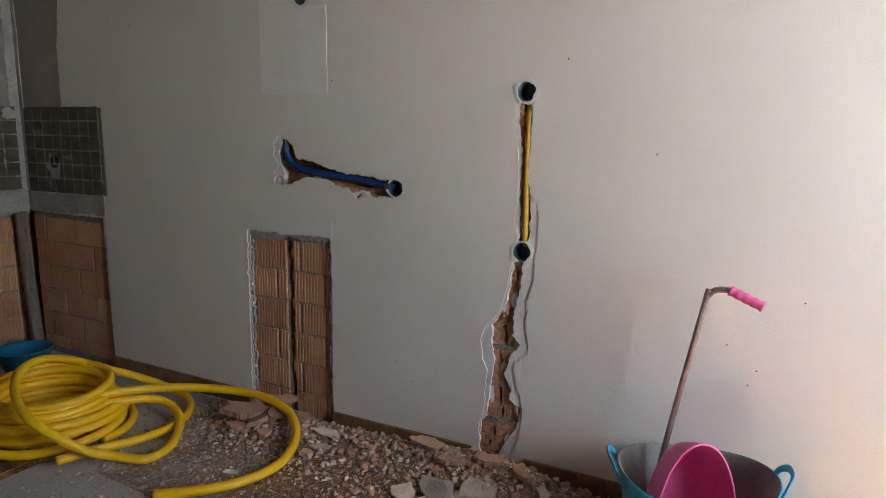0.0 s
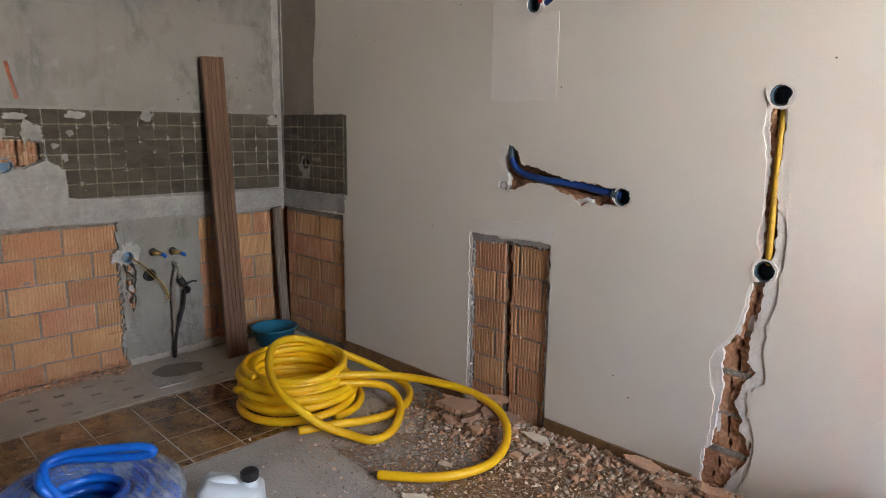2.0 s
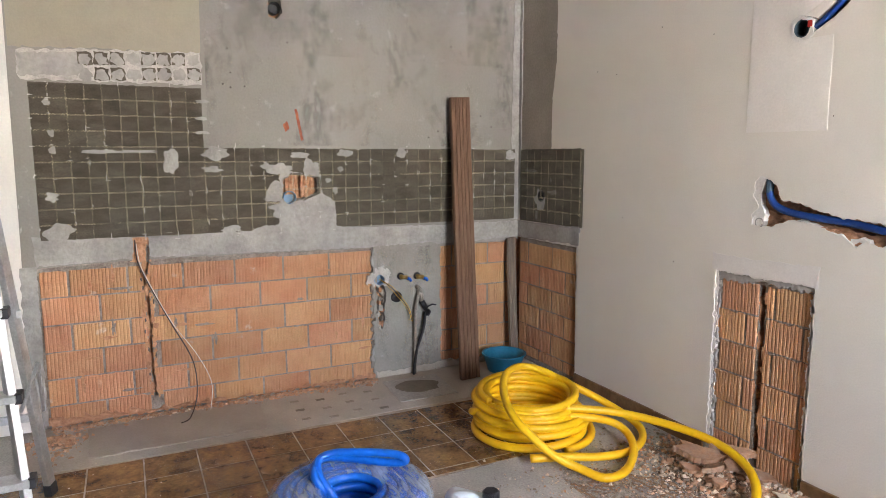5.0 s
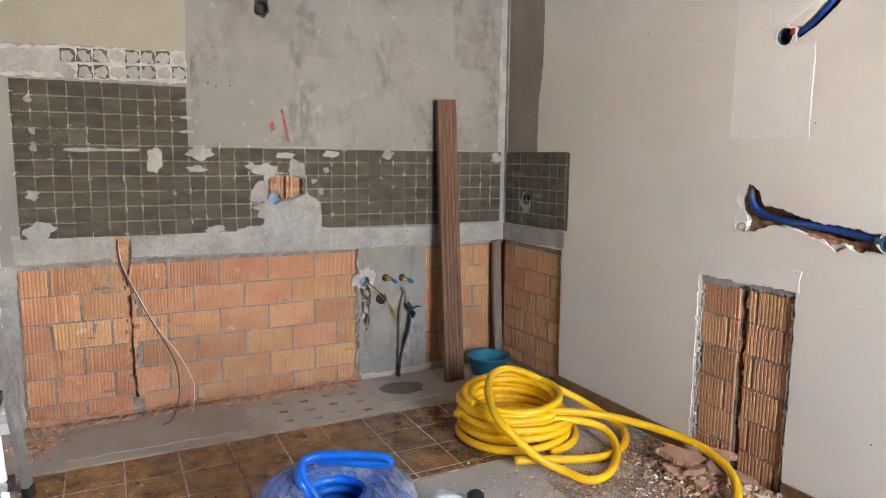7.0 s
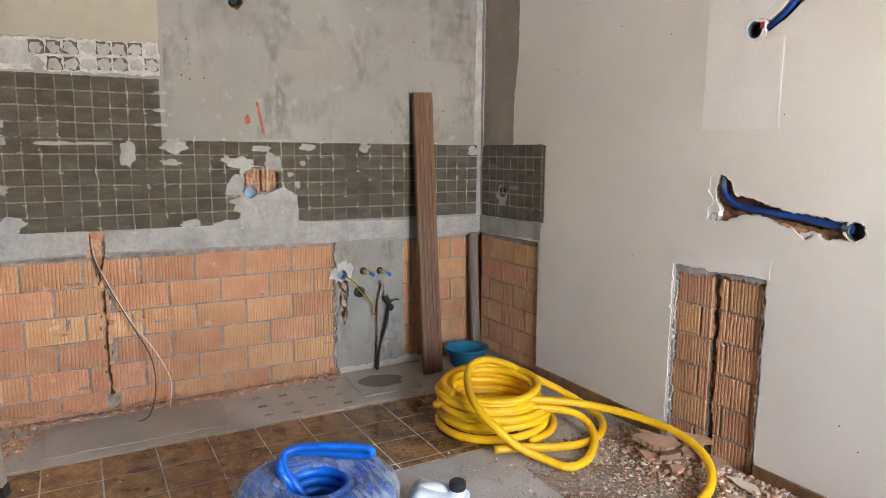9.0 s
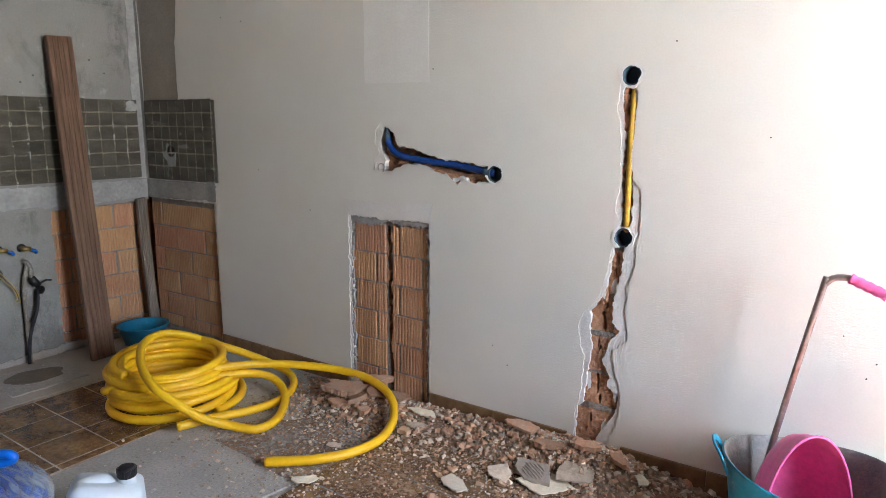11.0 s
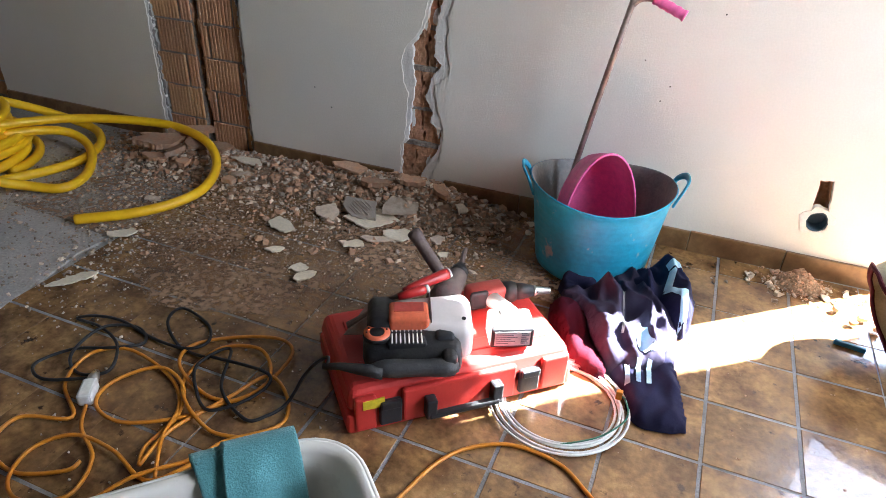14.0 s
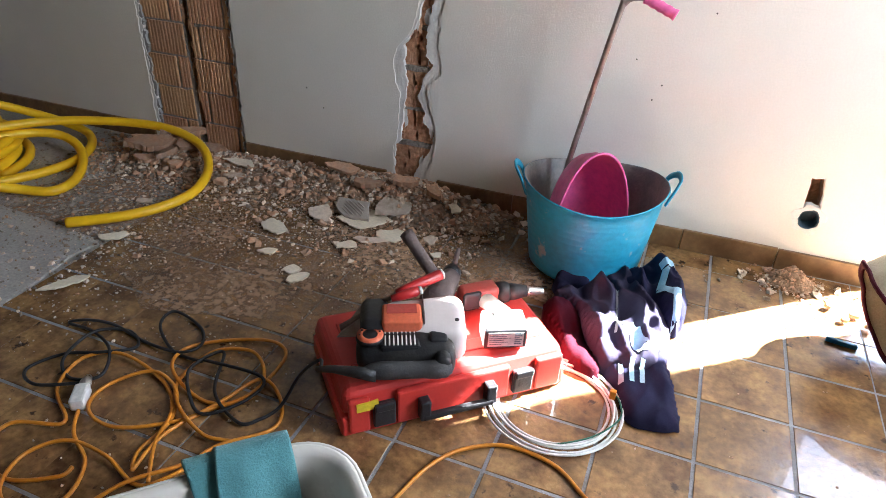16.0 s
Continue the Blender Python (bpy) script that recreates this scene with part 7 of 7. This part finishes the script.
def rubble(name, count, lo, hi, material, label, seed, flat=0.5, place=spread, power=4.0):
    rnd = random.Random(seed)
    verts, faces = [], []
    bm = bmesh.new()
    for _ in range(count):
        x, y = place(rnd)
        if y > -0.016 or (x < 0.66 and y > -0.5):
            y = -0.03 - rnd.random() * 0.1
        s = lo + (hi - lo) * rnd.random() ** power
        chunk(bm, x, y, mound(x, y) + s * flat * 0.5, s, flat, rnd)
    return solo(name, bm, material, label, "rubble", kind="stuff")


def bed():
    bm = bmesh.new()
    nx, ny = 100, 40
    g = []
    for i in range(nx + 1):
        row = []
        for j in range(ny + 1):
            x, y = 1.35 + 1.95 * i / nx, -0.001 - 0.75 * j / ny
            rim = min(1.0, max(0.0, (mound(x, y) - 0.004) * 200))
            row.append(bm.verts.new((x, y, mound(x, y) - 0.003 + 0.006 * noise.noise((x * 25, y * 25, 0)) * rim + 0.003 * noise.noise((x * 80, y * 80, 4)) - 0.003 * (1 - rim))))
        g.append(row)
    for a, b in zip(g, g[1:]):
        for k in range(ny):
            bm.faces.new((a[k], a[k + 1], b[k + 1], b[k]))
    return solo("rubble_bed", bm, DUST, "brown bed of dust and fine rubble along the wall", "rubble", kind="stuff")


solo("floor_dust", sheet(blob(2.55, -0.42, 0.85, 0.50, 650, 40, 0.3), [], ground, -0.0016, 0.0), VEIL, "thin patchy brown dust over the floor tiles", "dust", kind="stuff")
solo("floor_dust", sheet(blob(3.10, -0.30, 0.42, 0.29, 652, 40, 0.25), [], ground, -0.0022, 0.0), VEIL, "thin brown dust on the tiles beside the tub", "dust", kind="stuff")
solo("tile_dust", sheet([(0.56, -2.6), (1.25, -2.6), (1.25, -0.5), (0.56, -0.5)], [], ground, -0.0018, 0.0), TILE_DUST, "pale dusty smears on the brown tiles", "dust", kind="stuff")
bed()
rubble("clay_rubble", 3600, 0.003, 0.023, CHIP_CLAY, "broken reddish clay chips along the wall", 1)
rubble("plaster_rubble", 2300, 0.002, 0.02, CHIP_PALE, "pale plaster chips along the wall", 2)
rubble("cement_rubble", 1100, 0.003, 0.016, CHIP_GREY, "grey cement grit on the floor", 3)
wide = lambda rnd: (rnd.uniform(1.4, 3.2), -abs(rnd.gauss(0.28, 0.30)))
rubble("scattered_chips", 2400, 0.0015, 0.011, CHIP_CLAY, "small clay chips strewn over the dusty tiles", 31, place=wide)
rubble("scattered_grit", 4200, 0.001, 0.007, CHIP_PALE, "fine pale grit scattered over the floor", 4, place=wide)
rubble("scattered_grit", 900, 0.0025, 0.009, CHIP_GREY, "fine grey grit scattered over the floor", 5, place=wide)
far = lambda rnd: (rnd.uniform(0.1, 2.9), -rnd.uniform(0.02, 2.6))
rubble("floor_crumbs", 500, 0.0015, 0.006, CHIP_PALE, "small crumbs scattered over the whole floor", 6, place=far)
near = lambda rnd: (rnd.uniform(2.6, 4.4), -rnd.uniform(0.05, 1.6))
rubble("floor_crumbs", 350, 0.001, 0.004, CHIP_CLAY, "small clay crumbs scattered over the tiles", 7, place=near)
specks = lambda rnd: (rnd.uniform(1.8, 3.1), -0.3 - abs(rnd.gauss(0.0, 0.45)))
rubble("tile_grit", 2400, 0.0008, 0.0055, CHIP_PALE, "fine pale specks over the dusty tiles", 21, place=specks, power=2.0)
trench = lambda rnd: (1.62 + rnd.gauss(0, 0.2), -0.35 + rnd.gauss(0, 0.3))
rubble("trench_grit", 1300, 0.002, 0.012, CHIP_GREY, "grey grit on the bare screed", 8, place=trench)
rubble("trench_chips", 420, 0.002, 0.013, CHIP_PALE, "pale plaster bits on the bare screed", 18, place=trench, power=3.0)
lip = lambda rnd: (2.0 + rnd.gauss(0, 0.13), -0.62 + rnd.gauss(0, 0.3))
rubble("trench_chips", 700, 0.0015, 0.012, CHIP_PALE, "pale plaster bits along the broken edge of the tiles", 19, place=lip, power=3.0)
rubble("trench_grit", 900, 0.0015, 0.009, CHIP_GREY, "grey grit along the broken edge of the tiles", 20, place=lip)
edge = lambda rnd: (0.015 + abs(rnd.gauss(0, 0.035)), -rnd.uniform(1.0, 2.65))
rubble("wall_foot_crumbs", 1700, 0.003, 0.019, CHIP_CLAY, "crumbled clay along the foot of the stripped wall", 9, place=edge)
corner = lambda rnd: (0.12 + abs(rnd.gauss(0, 0.12)), -2.62 + rnd.gauss(0, 0.05))
rubble("wall_foot_crumbs", 420, 0.004, 0.022, CHIP_CLAY, "crumbled clay by the wall's bare end", 10, place=corner)
chasef = lambda rnd: (0.04 + abs(rnd.gauss(0, 0.025)), -2.2 + rnd.gauss(0, 0.09))
rubble("wall_foot_crumbs", 160, 0.003, 0.012, CHIP_PALE, "small pale rubble under the wall chase", 12, place=chasef)
behind = lambda rnd: (rnd.uniform(0.02, 0.6), -abs(rnd.gauss(0.05, 0.1)))
rubble("corner_crumbs", 150, 0.003, 0.014, CHIP_PALE, "crumbs in the room's corner", 13, place=behind)


def shard(x, y, sx, sy, th, turn, tilt, material, label, seed, name="rubble_piece", z=None):
    """A larger flat broken piece."""
    z = mound(x, y) + 0.006 + abs(math.sin(radians(tilt))) * sx * 0.35 if z is None else z
    t = thing(name, pose(x, y, z, tilt, tilt * 0.4, turn), label, "rubble", "large rubble pieces")
    rnd = random.Random(seed)
    n = rnd.choice((6, 7, 8))
    o = [(rnd.uniform(0.6, 1.25) * sx / 2 * math.cos(a), rnd.uniform(0.7, 1.3) * sy / 2 * math.sin(a)) for a in (2 * math.pi * (k + rnd.uniform(-0.3, 0.3)) / n for k in range(n))]
    part("piece", sheet(rag(o, 0.006, seed, 0.008), [], lambda u, d, w: (u, w, -d), -th, 0.0, back=True), material, t, local=True)
    return t


for k, (x, y, sx, sy, th, a, tl) in enumerate(((1.711, -0.178, 0.20, 0.08, 0.028, 35, 12), (1.80, -0.20, 0.10, 0.06, 0.02, 80, -10), (1.64, -0.14, 0.12, 0.05, 0.02, 10, 15), (1.86, -0.24, 0.075, 0.06, 0.015, 60, 8), (1.755, -0.06, 0.21, 0.045, 0.025, 50, 18), (1.57, -0.12, 0.10, 0.06, 0.015, -20, -8), (1.72, -0.25, 0.09, 0.05, 0.015, 15, 6), (1.844, -0.129, 0.10, 0.08, 0.015, 45, 14), (1.92, -0.08, 0.11, 0.06, 0.012, 20, 14), (2.546, -0.065, 0.15, 0.06, 0.012, 10, 20), (2.671, -0.14, 0.17, 0.035, 0.02, 25, 8), (2.804, -0.105, 0.11, 0.05, 0.02, 15, 14), (2.93, -0.11, 0.10, 0.035, 0.02, -30, 14), (2.109, -0.277, 0.06, 0.035, 0.02, 20, 12))):
    shard(x, y, sx, sy, th, a, tl, CHIP_CLAY, "broken reddish hollow brick piece in the rubble", 700 + k)
for k, (x, y, sx, sy, a, tl) in enumerate(((2.577, -0.331, 0.14, 0.09, -20, 6), (2.473, -0.474, 0.13, 0.07, -25, 3), (2.74, -0.30, 0.24, 0.12, 20, 2), (2.814, -0.215, 0.17, 0.12, 35, 7), (2.883, -0.365, 0.13, 0.07, 20, 4), (2.768, -0.48, 0.09, 0.05, 30, 3), (3.011, -0.341, 0.06, 0.05, 10, 5), (3.027, -0.14, 0.06, 0.06, 40, 12), (2.085, -0.118, 0.14, 0.06, 0, 5), (2.12, -0.20, 0.10, 0.04, 30, 3), (2.032, -0.754, 0.09, 0.05, 40, 3), (2.11, -1.02, 0.13, 0.04, 55, 2), (1.949, -0.51, 0.08, 0.035, 20, 3), (2.72, -0.719, 0.08, 0.04, 60, 4), (2.676, -0.685, 0.06, 0.04, 20, 4), (2.82, -0.42, 0.13, 0.035, 15, 2), (2.55, -0.62, 0.07, 0.03, 30, 3), (3.06, -0.42, 0.05, 0.03, 20, 6))):
    shard(x, y, sx, sy, 0.005, a, tl, FLAKE if k % 3 else CHIP_PALE, "flat pale plaster flake on the floor", 730 + k)
slab = shard(2.687, -0.277, 0.17, 0.10, 0.012, -35, 9, SCREED_BROWN, "brown plaster slab with combed ridges", 790)
for k in range(7):
    part("ridge", box(-0.058 + 0.01 * abs(k - 3), -0.034 + k * 0.0105, 0.011, 0.058 - 0.012 * abs(k - 3), -0.030 + k * 0.0105, 0.0155, 0.0015, seg=1), SCREED_PALE, slab, local=True)
for k, (x, y, s) in enumerate(((4.30, -0.26, 0.03), (4.33, -0.22, 0.035), (4.26, -0.20, 0.03), (4.36, -0.27, 0.025))):
    shard(x, y, s, s * 0.8, 0.012, k * 40, 12, CHIP_CLAY, "reddish clay chip lying in the sun", 760 + k)
bm = bmesh.new()
bmesh.ops.create_grid(bm, x_segments=30, y_segments=20, size=0.5, matrix=Matrix.Diagonal((0.24, 0.15, 1, 1)))
for v in bm.verts:
    d = math.hypot(v.co.x / 0.075, v.co.y / 0.055)
    v.co.z = 0.062 * max(0.0, 1 - d) ** 0.9 + 0.007 * noise.noise(v.co * 60) * (d < 1) - 0.004 * (d >= 1)
    v.co += Vector((4.165, -0.088, 0))
solo("rubble_heap", bm, DUST, "small brown heap of dirt against the skirting", "rubble", kind="stuff")
pile = lambda rnd: (4.165 + rnd.gauss(0, 0.045), min(-0.02, -0.085 + rnd.gauss(0, 0.035)))
bm = bmesh.new()
for _ in range(800):
    x, y = pile(RND)
    chunk(bm, x, y, max(0.002, 0.062 * (1 - math.hypot((x - 4.165) / 0.075, (y + 0.088) / 0.055))), 0.002 + 0.009 * RND.random() ** 3, 0.7, RND)
solo("rubble_heap", bm, CHIP_CLAY, "small heap of brown rubble under the socket hole", "rubble", kind="stuff")
bm = bmesh.new()
for _ in range(120):
    x, y = 4.17 + RND.gauss(0, 0.09), -0.07 - abs(RND.gauss(0, 0.06))
    chunk(bm, x, y, 0.004, 0.003 + 0.016 * RND.random() ** 3, 0.6, RND)
solo("rubble_heap", bm, CHIP_PALE, "pale plaster bits round the small heap", "rubble", kind="stuff")
